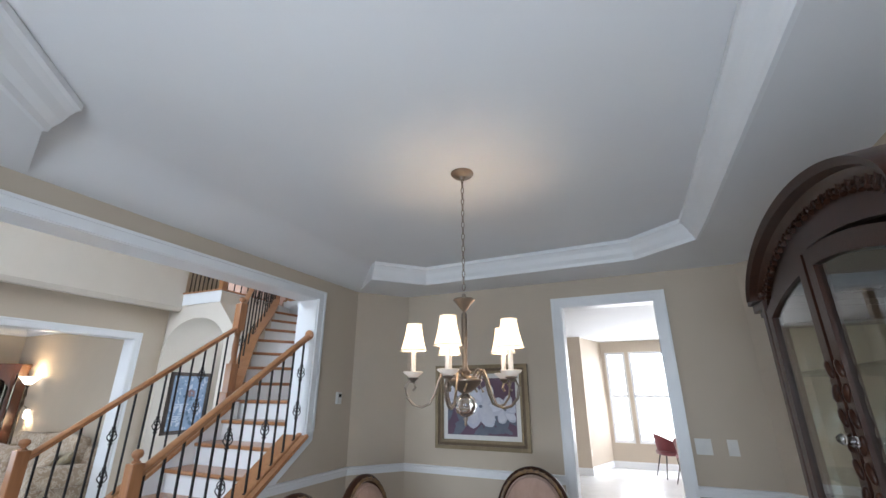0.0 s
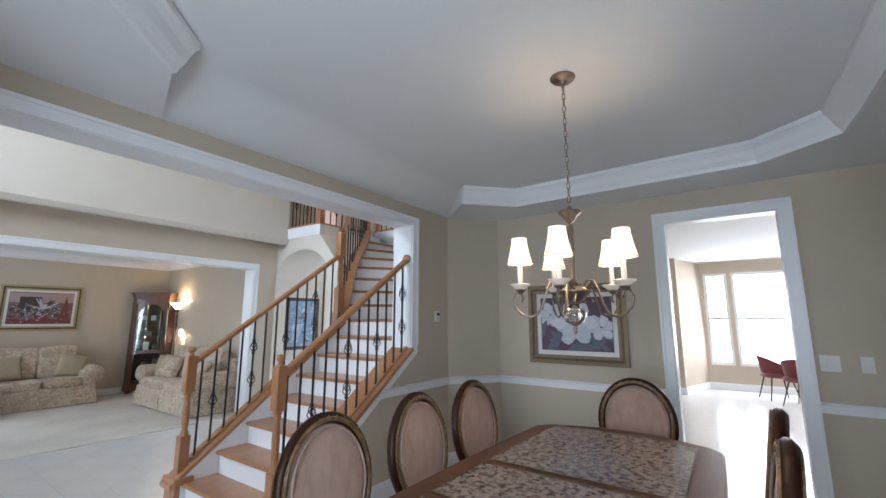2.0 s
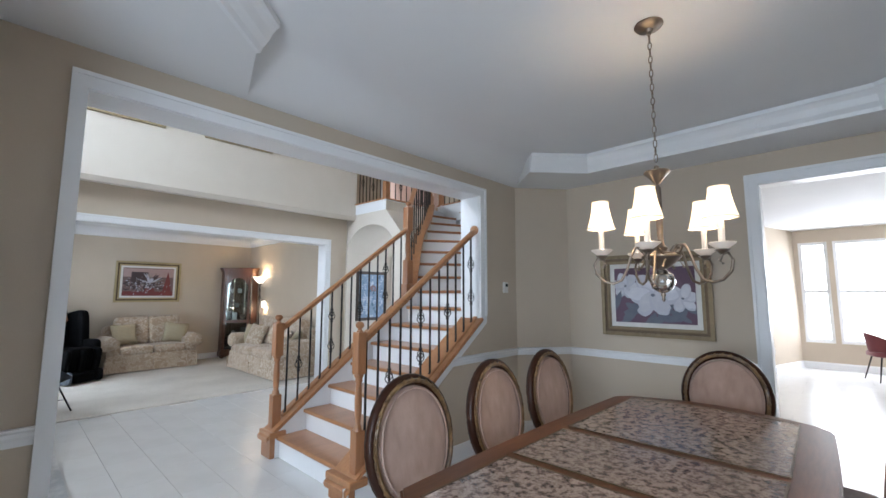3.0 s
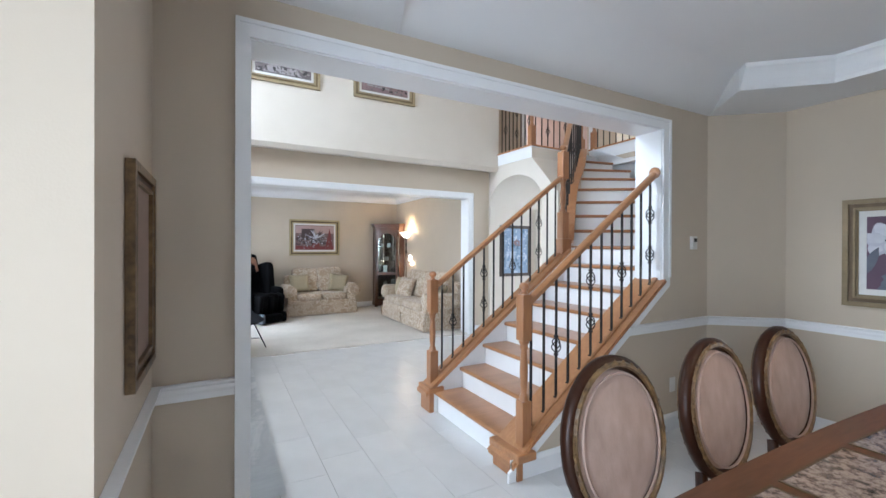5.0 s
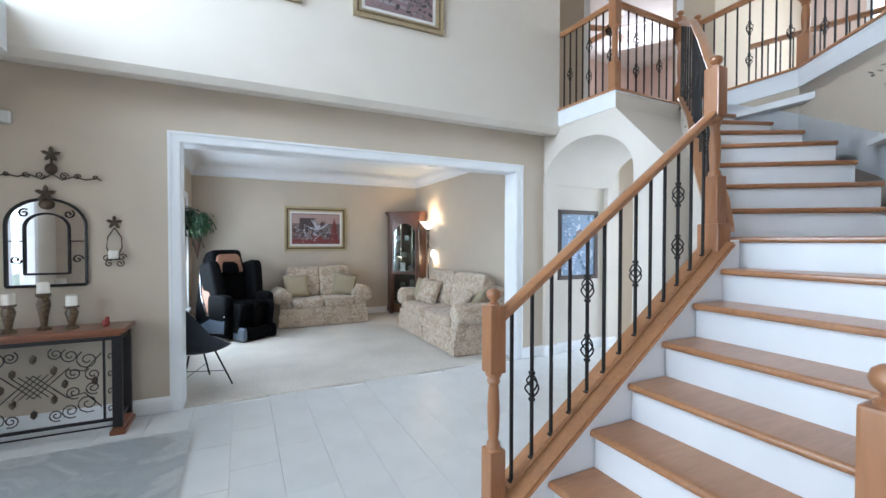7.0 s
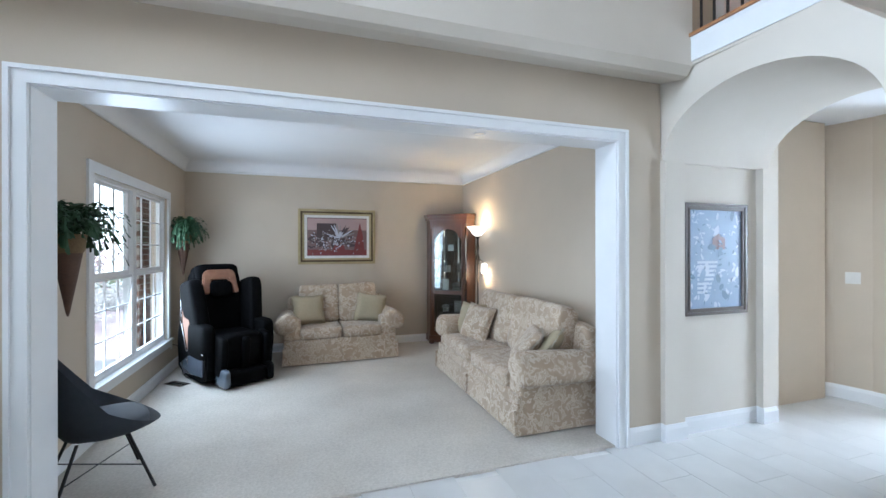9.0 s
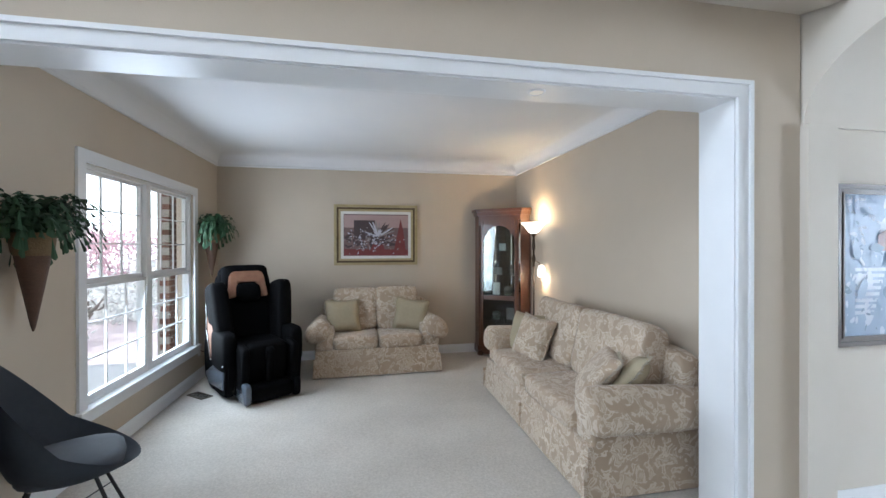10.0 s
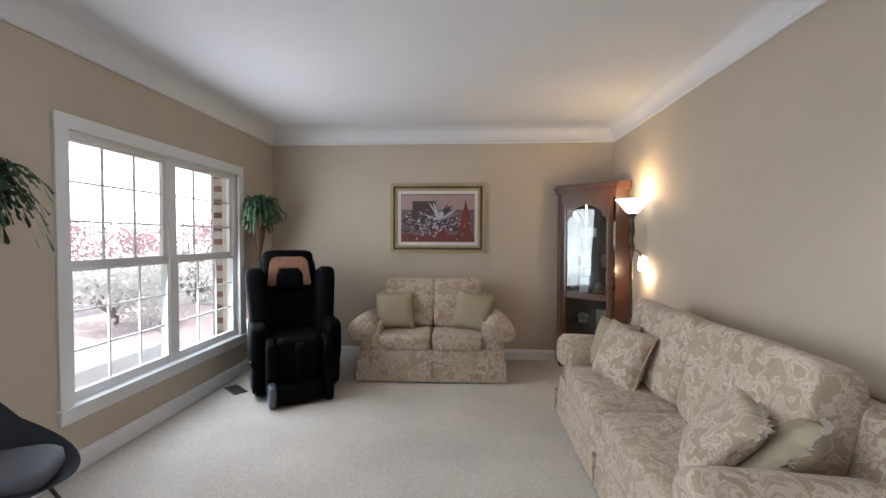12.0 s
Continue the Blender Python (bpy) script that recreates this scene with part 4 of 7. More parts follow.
tab = thing("dining_table", 0, 0, 0, 0, "mahogany dining table with polished granite inlays in its top", "table")
bm = solid(table_outline(), (0.725, 0.765))
bmesh.ops.bevel(bm, geom=[e for e in bm.edges if abs(e.verts[0].co.z - e.verts[1].co.z) < 1e-5], offset=0.010, segments=2, affect='EDGES')
part("tabletop", bm, MAHOG, tab)
for x0, x1 in ((1.06, 1.53), (1.59, 2.02), (2.09, 2.92)):
    b = 0.045 if x0 > 2 else 0.0
    bm = solid([(x0, 0.47), (x1, 0.49 if b else 0.47), (x1 + b, 0.70), (x1 + b, 1.08), (x1, 1.31 if b else 1.33), (x0, 1.33)], (0.755, 0.769))
    part("granite_inlay", bm, GRANITE, tab, "brown speckled polished granite panel")
    bm = bmesh.new()
    moulding(bm, [(0, 0), (0.008, 0), (0.008, 0.004), (0, 0.004)], [(x0, 0.47, 0.767), (x0, 1.33, 0.767), (x1, 1.31 if b else 1.33, 0.767), (x1 + b, 1.08, 0.767), (x1 + b, 0.70, 0.767), (x1, 0.49 if b else 0.47, 0.767)], closed=True)
    part("inlay_edge", bm, GOLDD, tab)
part("apron", solid(table_outline(0.07), (0.64, 0.725)), MAHOG, tab)
for x in (1.35, 2.60):
    bm = bmesh.new()
    lathe(bm, [(0.16, 0.0), (0.16, 0.05), (0.09, 0.10), (0.07, 0.2), (0.11, 0.34), (0.12, 0.42), (0.07, 0.52), (0.10, 0.60), (0.14, 0.64)], 20, (x, 0.89, 0))
    part("pedestal", bm, MAHOG, tab, smooth=40)
    part("pedestal_foot", boxes((x - 0.08, 0.60, 0, x + 0.08, 1.18, 0.07), bevel=0.02), MAHOG, tab)

# chandelier
SHADE = glowing("lit_fabric_shade", (1.0, 0.86, 0.66), 0.7, (0.85, 0.80, 0.72))
SHADETRIM = material("cream_shade_trim", (0.55, 0.50, 0.42), 0.8, scale=20)
# weak emission stands in for bulb light on the cups and candle sleeves
ALAB = glowing("glowing_alabaster", (1.0, 0.80, 0.62), 0.12, (0.75, 0.68, 0.60))
CRYSTAL = bpy.data.materials.new("clear_glass_ball")
CRYSTAL.use_nodes = True
cb = CRYSTAL.node_tree.nodes["Principled BSDF"]
cb.inputs["Transmission Weight"].default_value, cb.inputs["Roughness"].default_value, cb.inputs["IOR"].default_value = 1.0, 0.02, 1.45
CX, CY = 2.144, 0.875
lamp = thing("chandelier", CX, CY, 0, 0, "pewter five-arm chandelier with lit fabric shades and a glass ball", "chandelier")
bm = bmesh.new()
lathe(bm, [(0.066, 0), (0.066, -0.006), (0.055, -0.018), (0.02, -0.026), (0.012, -0.04)], 24, (0, 0, 2.759))
part("canopy", bm, NICKEL, lamp, smooth=40)
bm = bmesh.new()
for k in range(19):
    z = 2.72 - k * 0.0355
    ax = (1, 0) if k % 2 else (0, 1)
    tube(bm, [(0.008 * math.cos(a) * ax[0], 0.008 * math.cos(a) * ax[1], z + 0.021 * math.sin(a)) for a in [2 * math.pi * j / 10 for j in range(10)]], 0.0026, 5, closed=True)
part("chain", bm, NICKEL, lamp)
bm = bmesh.new()
lathe(bm, [(0.004, 2.045), (0.010, 2.04), (0.012, 2.025), (0.055, 2.015), (0.058, 2.008), (0.036, 1.985), (0.022, 1.965), (0.008, 1.95), (0.008, 1.945), (0.015, 1.935), (0.0155, 1.80), (0.013, 1.68), (0.018, 1.66), (0.03, 1.65), (0.022, 1.635), (0.06, 1.625), (0.064, 1.618), (0.085, 1.612), (0.085, 1.605), (0.055, 1.575), (0.03, 1.555), (0.012, 1.545)], 24)
part("stem", bm, NICKEL, lamp, smooth=40)
bm = bmesh.new()
lathe(bm, [(0.012, 1.55), (0.02, 1.545), (0.045, 1.525), (0.055, 1.495), (0.045, 1.462), (0.02, 1.445), (0.01, 1.44)], 24)
part("glass_ball", bm, CRYSTAL, lamp, "clear glass ball under the stem", smooth=60)
bm = bmesh.new()
lathe(bm, [(0.008, 1.442), (0.012, 1.432), (0.006, 1.42), (0.009, 1.41), (0.002, 1.40)], 12)
part("finial", bm, NICKEL, lamp, smooth=60)
for k in range(5):
    a = radians(41 + 72 * k)
    c, s = math.cos(a), math.sin(a)
    arm = bmesh.new()
    path = [(0.05, 1.63), (0.075, 1.66), (0.11, 1.655), (0.14, 1.61), (0.165, 1.55), (0.20, 1.50), (0.25, 1.485), (0.305, 1.495), (0.35, 1.53), (0.362, 1.575), (0.34, 1.605), (0.308, 1.60), (0.295, 1.575), (0.312, 1.56)]
    path = [(r if r < 0.1 else 0.1 + (r - 0.1) * 0.74, z) for r, z in path]
    tube(arm, [(r * c, r * s, z) for r, z in path], 0.0065, 7)
    tube(arm, [(0.10 * c, 0.10 * s, 1.655), (0.06 * c - 0.03 * s, 0.06 * s + 0.03 * c, 1.60), (0.09 * c - 0.02 * s, 0.09 * s + 0.02 * c, 1.555)], 0.006, 6)
    arm_ob = part("arm", arm, NICKEL, lamp, smooth=60)
    x, y = 0.257 * c, 0.257 * s
    bm = bmesh.new()
    lathe(bm, [(0.008, 1.60), (0.02, 1.612), (0.03, 1.618), (0.02, 1.622)], 16, (x, y, 0))
    part("cup_holder", bm, NICKEL, arm_ob, smooth=50)
    bm = bmesh.new()
    lathe(bm, [(0.018, 1.62), (0.046, 1.642), (0.051, 1.648), (0.047, 1.65), (0.018, 1.632)], 20, (x, y, 0))
    part("cup", bm, ALAB, arm_ob, "faintly glowing alabaster cup under the candle", smooth=40)
    bm = bmesh.new()
    lathe(bm, [(0.015, 1.635), (0.0125, 1.66), (0.0125, 1.74), (0.008, 1.745)], 12, (x, y, 0))
    part("candle_sleeve", bm, ALAB, arm_ob, smooth=50)
    bm = bmesh.new()
    rings = []
    for r, z in ((0.064, 1.752), (0.055, 1.785), (0.047, 1.82), (0.041, 1.855), (0.038, 1.885)):
        rings.append([bm.verts.new((x + r * (1 + 0.045 * math.cos(j * math.pi / 2)) * math.cos(2 * math.pi * j / 32), y + r * (1 + 0.045 * math.cos(j * math.pi / 2)) * math.sin(2 * math.pi * j / 32), z)) for j in range(32)])
    for p, q in zip(rings, rings[1:]):
        for j in range(32):
            bm.faces.new((p[j], p[(j + 1) % 32], q[(j + 1) % 32], q[j]))
    bmesh.ops.solidify(bm, geom=bm.faces, thickness=0.0015)
    sh = part("shade", bm, SHADE, arm_ob, "cream pleated fabric shade, lit", smooth=50)
    for r, z in ((0.0655, 1.752), (0.0395, 1.885)):
        bm = bmesh.new()
        tube(bm, [(x + r * math.cos(2 * math.pi * j / 24), y + r * math.sin(2 * math.pi * j / 24), z) for j in range(24)], 0.0022, 5, closed=True)
        part("shade_trim", bm, SHADETRIM, arm_ob)
    bulb("chandelier_bulb", CX + x, CY + y, 1.80, 4.4, WARM, 0.02)


# pictures


def picture(name, label, at, w, h, frame_mat, border, mat_w, paint, shapes, depth=0.035, liner=None, groove=None):
    """A framed picture in the plane u, v about its middle; at(u, v, out) lays it on its wall. shapes: (material, polygon) flat paint areas."""
    ob = thing(name, 0, 0, 0, 0, label, "picture")
    lay = at
    rails = (bmesh.new(), bmesh.new())
    for row, (prof_in, prof_out, o0, o1) in enumerate(((0.0, border * 0.45, 0.002, depth), (border * 0.45, border * 0.8, 0.002, depth * 0.62), (border * 0.8, border, 0.002, depth * 0.9))):
        bm = rails[row == 1]
        for s in range(4):
            def corner(k, d):
                sx, sy = ((-1, -1), (1, -1), (1, 1), (-1, 1))[k % 4]
                return (sx * (w / 2 - d), sy * (h / 2 - d))
            a, b, c, d2 = corner(s, prof_in), corner(s + 1, prof_in), corner(s + 1, prof_out), corner(s, prof_out)
            join(bm, solid([a, b, c, d2], (o0, o1), lay))
    part("frame", rails[0], frame_mat, ob)
    part("groove", rails[1], groove or frame_mat, ob)
    iw, ih = w - 2 * border, h - 2 * border
    if liner:
        bm = bmesh.new()
        for s in range(4):
            k = [(-1, -1), (1, -1), (1, 1), (-1, 1)]
            (ax, ay), (bx, by) = k[s], k[(s + 1) % 4]
            join(bm, solid([(ax * iw / 2, ay * ih / 2), (bx * iw / 2, by * ih / 2), (bx * (iw / 2 - 0.012), by * (ih / 2 - 0.012)), (ax * (iw / 2 - 0.012), ay * (ih / 2 - 0.012))], (0.004, 0.018), lay))
        part("liner", bm, liner, ob)
    if mat_w:
        part("mat_board", solid([(-iw / 2, -ih / 2), (iw / 2, -ih / 2), (iw / 2, ih / 2), (-iw / 2, ih / 2)], (0.003, 0.009), lay), MATB, ob)
    pw, ph = iw - 2 * mat_w, ih - 2 * mat_w
    part("painting", solid([(-pw / 2, -ph / 2), (pw / 2, -ph / 2), (pw / 2, ph / 2), (-pw / 2, ph / 2)], (0.004, 0.012), lay), paint, ob)
    if len(shapes) < 60:
        for k, (mat, poly) in enumerate(shapes):
            q = [(max(-pw / 2 + 0.002, min(pw / 2 - 0.002, u)), max(-ph / 2 + 0.002, min(ph / 2 - 0.002, v))) for u, v in poly]
            bm = bmesh.new()
            bm.faces.new([bm.verts.new(lay(u, v, 0.0125 + 0.00012 * k)) for u, v in q])
            part("painted_shape", bm, mat, ob)
        return ob
    by = {}
    for mat, poly in shapes:
        by.setdefault(mat.name, (mat, []))[1].append(poly)
    lift = 0.0125
    for mat, polys in by.values():
        bm = bmesh.new()
        for poly in polys:
            lift += 0.00004
            q = [(max(-pw / 2 + 0.002, min(pw / 2 - 0.002, u)), max(-ph / 2 + 0.002, min(ph / 2 - 0.002, v))) for u, v in poly]
            bm.faces.new([bm.verts.new(lay(u, v, lift)) for u, v in q])
        part("paint_layer", bm, mat, ob)["kind"] = "stuff"
    return ob


def blob(cx, cy, a, b, turn, n=14, wob=0.12):
    c, s = math.cos(turn), math.sin(turn)
    out = []
    for k in range(n):
        t = 2 * math.pi * k / n
        r = 1 + random.uniform(-wob, wob)
        u, v = a * r * math.cos(t), b * r * math.sin(t)
        out.append((cx + u * c - v * s, cy + u * s + v * c))
    return out


PLUM = material("plum_paint", (0.06, 0.035, 0.065), 0.5, other=(0.13, 0.06, 0.10), scale=6, mix=1.5)
PETAL = vary(material("white_petal_paint", (0.70, 0.70, 0.73), 0.5, other=(0.42, 0.43, 0.52), scale=18, mix=1.4), 0.1)
PETAL2 = material("grey_petal_paint", (0.42, 0.43, 0.52), 0.5, other=(0.56, 0.56, 0.62), scale=18, mix=1.4)
LEAFP = material("blue_leaf_paint", (0.06, 0.075, 0.115), 0.5, other=(0.16, 0.17, 0.21), scale=14, mix=1.4)


def on_kitchen_wall(u, v, o):
    return (4.288 - o, 1.569 - u, 1.43 + v)


shapes = []
for k in range(12):
    shapes.append((LEAFP, blob(random.uniform(-0.36, 0.36), random.uniform(-0.27, -0.10), 0.10, 0.034, random.uniform(0, 3.1))))
for cx, cy, r in ((-0.25, 0.09, 0.12), (0.25, -0.03, 0.12), (0.0, 0.0, 0.20)):
    for k in range(6):
        a = k * 1.05 + cx * 9
        px, py = cx + 0.55 * r * math.cos(a), cy + 0.5 * r * math.sin(a)
        shapes.append((PETAL2, blob(px, py, r * 0.60, r * 0.40, a)))
        shapes.append((PETAL, blob(px + 0.05 * r * math.cos(a), py + 0.07 * r, r * 0.52, r * 0.32, a)))
    shapes.append((LEAFP, blob(cx, cy, r * 0.10, r * 0.08, 0)))
for px, py, turn in ((-0.20, -0.16, 0.7), (0.22, -0.19, 2.6), (-0.33, -0.06, 1.2)):
    shapes.append((LEAFP, blob(px, py, 0.10, 0.03, turn)))
picture("framed_picture", "gold-framed picture of large white magnolias on plum", on_kitchen_wall, 0.97, 0.785, GOLD, 0.075, 0.055, PLUM, shapes, liner=GOLD, groove=GOLDD)


def on_front_wall(u, v, o):
    return (-0.12 + o, 2.45 + u, 1.37 + v)


SEPIA = material("faded_sepia_paint", (0.33, 0.24, 0.20), 0.5, other=(0.20, 0.13, 0.10), scale=5, mix=1.5)
picture("framed_picture", "faded sepia picture in a dark carved gold frame", on_front_wall, 0.45, 0.69, CARVE, 0.065, 0.0, SEPIA, [], depth=0.028, groove=WALNUT)

# small wall fittings
th = thing("thermostat", 3.612, FY, 1.505, 0, "white wall thermostat with a small dark display", "thermostat")
part("body", boxes((-0.032, -0.028, -0.055, 0.032, 0, 0.055), bevel=0.006), PLASTIC, th)
part("display", boxes((-0.018, -0.031, 0.008, 0.020, -0.027, 0.038)), DARK, th)


def plate(x, y, z, turn, label, kind, w=0.072):
    ob = thing(kind, x, y, z, turn, label, kind.replace("_", " "))
    part("plate", boxes((-w / 2, -0.006, -0.058, w / 2, 0, 0.058), bevel=0.003), PLASTIC, ob)
    if kind == "light_switch":
        part("rocker", boxes((-0.016, -0.010, -0.033, 0.016, -0.005, 0.033), bevel=0.002), PLASTIC, ob)
    else:
        for z1 in (-0.02, 0.02):
            part("socket", boxes((-0.014, -0.008, z1 - 0.012, 0.014, -0.005, z1 + 0.012), bevel=0.002), PLASTIC, ob)
    return ob


plate(4.288, -0.281, 1.156, -90, "white double light switch on the dining room wall", "light_switch", 0.115)
plate(4.288, -0.479, 1.156, -90, "white light switch on the dining room wall", "light_switch")
plate(3.35, FY, 0.36, 0, "white outlet under the chair rail", "power_outlet")

# china cabinet
CLEAR = glass_material("cabinet_glass", (0.88, 0.92, 0.90), gloss_share=0.09)
SILK = material("cabinet_lining", (0.08, 0.06, 0.05), 0.7, scale=8)
CHINA = material("white_china", (0.72, 0.72, 0.70), 0.2, other=(0.60, 0.62, 0.66), scale=20)
hut = thing("china_cabinet", 1.85, -0.99, 0, 0, "dark carved walnut china cabinet with arched top and glass doors", "cabinet")
HW, HD = 0.76, 0.52
foot = [(-HW, 0), (HW, 0), (HW, HD - 0.06), (HW - 0.16, HD), (-HW + 0.16, HD), (-HW, HD - 0.06)]
part("base", solid(foot, (0.08, 0.84)), WALNUT, hut)
part("plinth", solid([(x * 1.02, y * 1.04) for x, y in foot], (0.0, 0.09)), WALNUT, hut)
part("waist_moulding", solid([(x * 1.03, y * 1.06) for x, y in foot], (0.84, 0.88)), WALNUT, hut)
for x in (-0.36, 0.36):
    dd = part("door", boxes((x - 0.33, HD, 0.14, x + 0.33, HD + 0.02, 0.80), bevel=0.006), WALNUT, hut)
    part("panel", boxes((x - 0.24, HD + 0.02, 0.22, x + 0.24, HD + 0.03, 0.72), bevel=0.01), CARVE, dd)
    part("knob", boxes((x - (0.30 if x > 0 else -0.30) - 0.012, HD + 0.02, 0.46, x - (0.30 if x > 0 else -0.30) + 0.012, HD + 0.045, 0.49), bevel=0.005), GOLD, dd)
part("back_panel", boxes((-HW, 0.0, 0.88, HW, 0.02, 1.97)), SILK, hut)
for z in (1.25, 1.62):
    part("shelf", solid([(x * 0.97, y * 0.9 + 0.02) for x, y in foot], (z, z + 0.012)), CLEAR, hut)
for x, y in ((-HW, 0.0), (HW - 0.05, 0.0)):
    part("stile", boxes((x, y, 0.88, x + 0.05, y + 0.05, 1.90)), WALNUT, hut)
for s in (-1, 1):
    part("stile", boxes((s * HW - 0.025, HD - 0.10, 0.88, s * HW + 0.025, HD - 0.05, 1.84), bevel=0.01), WALNUT, hut)
    part("stile", boxes((s * (HW - 0.16) - 0.03, HD - 0.04, 0.88, s * (HW - 0.16) + 0.03, HD + 0.015, 1.95), bevel=0.01), WALNUT, hut)
    g = part("side_pane", boxes((s * (HW - 0.01) - 0.003, 0.05, 0.90, s * (HW - 0.01) + 0.003, HD - 0.10, 1.88)), CLEAR, hut)
    gm = solid([(s * (HW - 0.02), HD - 0.07), (s * (HW - 0.19), HD - 0.02), (s * (HW - 0.19), HD - 0.025), (s * (HW - 0.02), HD - 0.075)], (0.90, 1.88))
    part("corner_pane", gm, CLEAR, hut)
    for z0, z1, grow in ((1.84, 1.90, 0.0), (1.90, 1.925, 0.025), (1.925, 1.965, 0.045), (1.965, 1.985, 0.06)):
        xa, xb = HW - 0.17, HW + 0.03 + grow
        part("side_cornice", boxes((min(s * xa, s * xb), 0.02, z0, max(s * xa, s * xb), HD - 0.045 + grow, z1), bevel=0.004), WALNUT, hut)
    x0, x1 = (0.012, HW - 0.195) if s > 0 else (-HW + 0.195, -0.012)
    fr = []
    rise = 0.11

    def top_at(x):
        return 1.88 + rise * (1 - (x / (HW - 0.16)) ** 2)
    n = 12
    outer_pts = [(x0, 0.90), (x1, 0.90)] + [(x1 + (x0 - x1) * k / n, top_at(x1 + (x0 - x1) * k / n)) for k in range(n + 1)]
    b = 0.055
    inner_pts = [(x0 + b, 0.90 + b), (x1 - b, 0.90 + b)] + [(x1 - b + (x0 - x1 + 2 * b) * k / n, top_at(x1 - b + (x0 - x1 + 2 * b) * k / n) - b) for k in range(n + 1)]
    bm = bmesh.new()
    m = len(outer_pts)
    for y in (HD - 0.02, HD + 0.012):
        ov = [bm.verts.new((u, y, v)) for u, v in outer_pts]
        iv = [bm.verts.new((u, y, v)) for u, v in inner_pts]
        for k in range(m):
            bm.faces.new((ov[k], ov[(k + 1) % m], iv[(k + 1) % m], iv[k]))
        fr.append((ov, iv))
    for k in range(m):
        for i in (0, 1):
            a, c = fr[0][i], fr[1][i]
            bm.faces.new((a[k], a[(k + 1) % m], c[(k + 1) % m], c[k]))
    bmesh.ops.recalc_face_normals(bm, faces=bm.faces)
    door = part("glass_door", bm, WALNUT, hut)
    part("pane", solid(inner_pts, (HD - 0.004, HD), xz), CLEAR, door)
    bm = bmesh.new()
    bmesh.ops.create_icosphere(bm, subdivisions=2, radius=0.016, matrix=Matrix.Translation((x0 + 0.03 if s > 0 else x1 - 0.03, HD + 0.03, 1.42)))
    part("knob", bm, CRYSTAL, door, "small glass door knob", smooth=60)
    bm = bmesh.new()
    for k in range(9):
        soft(bm, 0.03, 0.02, 0.06, pose((x0 + 0.028 if s > 0 else x1 - 0.028), HD + 0.014, 1.06 + 0.07 * k, 0, 25 * (-1) ** k, 0), 0.9, 0.9, 8, 6)
    part("carving", bm, WALNUT, door, smooth=60)["kind"] = "stuff"
# arched pediment
n = 28


def arc(scale, lift):
    return [((HW - 0.11) * scale * math.cos(math.pi * k / n), 1.955 + lift + 0.21 * scale * math.sin(math.pi * k / n) ** 1.2) for k in range(n + 1)]


up, low = arc(1.0, 0.0), arc(0.86, 0.0)
bm = bmesh.new()
for y0, y1, a, b in ((0.0, HD - 0.02, low, up),):
    for k in range(n):
        join(bm, solid([a[k], a[k + 1], b[k + 1], b[k]], (y0, y1), xz))
part("pediment", bm, WALNUT, hut)
bm = bmesh.new()
prof = [(0.0, 0.0), (0.03, 0.012), (0.045, 0.04), (0.075, 0.05), (0.085, 0.075), (0.0, 0.085)]
rings = []
for k in range(n + 1):
    a = math.pi * k / n
    u, v = up[k]
    nrm = Vector((math.cos(a), math.sin(a)))
    rings.append([bm.verts.new((u + nrm.x * (q - 0.06), HD - 0.03 + p, v + nrm.y * (q - 0.06))) for p, q in prof])
for a, b in zip(rings, rings[1:]):
    for k in range(len(prof)):
        bm.faces.new((a[k], b[k], b[(k + 1) % len(prof)], a[(k + 1) % len(prof)]))
bm.faces.new(rings[0]), bm.faces.new(list(reversed(rings[-1])))
bmesh.ops.recalc_face_normals(bm, faces=bm.faces)
part("cornice", bm, WALNUT, hut, smooth=40)
frieze = [(u * 0.94, 1.955 + (v - 1.955) * 0.92) for u, v in up]
bm = solid(frieze + [(-(HW - 0.16) + (HW - 0.16) * 2 * k / 12, 1.90 + 0.11 * (1 - ((-1 + 2 * k / 12)) ** 2)) for k in range(13)], (HD - 0.05, HD - 0.012), xz)
part("frieze", bm, WALNUT, hut)
bm = bmesh.new()
for k in range(1, n):
    a = math.pi * k / n
    u, v = arc(0.90, 0)[k]
    for j in range(2):
        pts = [(u + 0.030 * (1 - 0.12 * q) * math.cos(a + j * 3.1 + q * 0.8), HD - 0.006, v - 0.02 + 0.030 * (1 - 0.12 * q) * math.sin(a + j * 3.1 + q * 0.8)) for q in range(7)]
        tube(bm, pts, [0.011, 0.010, 0.009, 0.008, 0.007, 0.006, 0.004], 6)
part("carved_frieze", bm, WALNUT, hut, "carved leaf scrolls under the arch", smooth=60)["kind"] = "stuff"
for x, z in ((-0.45, 1.262), (-0.15, 1.262), (0.2, 1.262), (0.5, 1.262), (-0.3, 1.632), (0.1, 1.632), (0.42, 1.632), (-0.4, 0.882), (0.0, 0.882), (0.4, 0.882)):
    pl = thing("plate_on_stand", 1.85 + x * 0.9, -0.99 + 0.09, z, 0, "white china plate standing on a cabinet shelf", "plate", "china in the cabinet")
    bm = bmesh.new()
    lathe(bm, [(0.03, 0.0), (0.06, 0.004), (0.10, 0.016), (0.102, 0.02), (0.06, 0.009), (0.03, 0.006)], 24)
    bmesh.ops.transform(bm, matrix=pose(0, 0, 0.10, -75, 0, 0), verts=bm.verts)
    part("plate", bm, CHINA, pl, smooth=50)

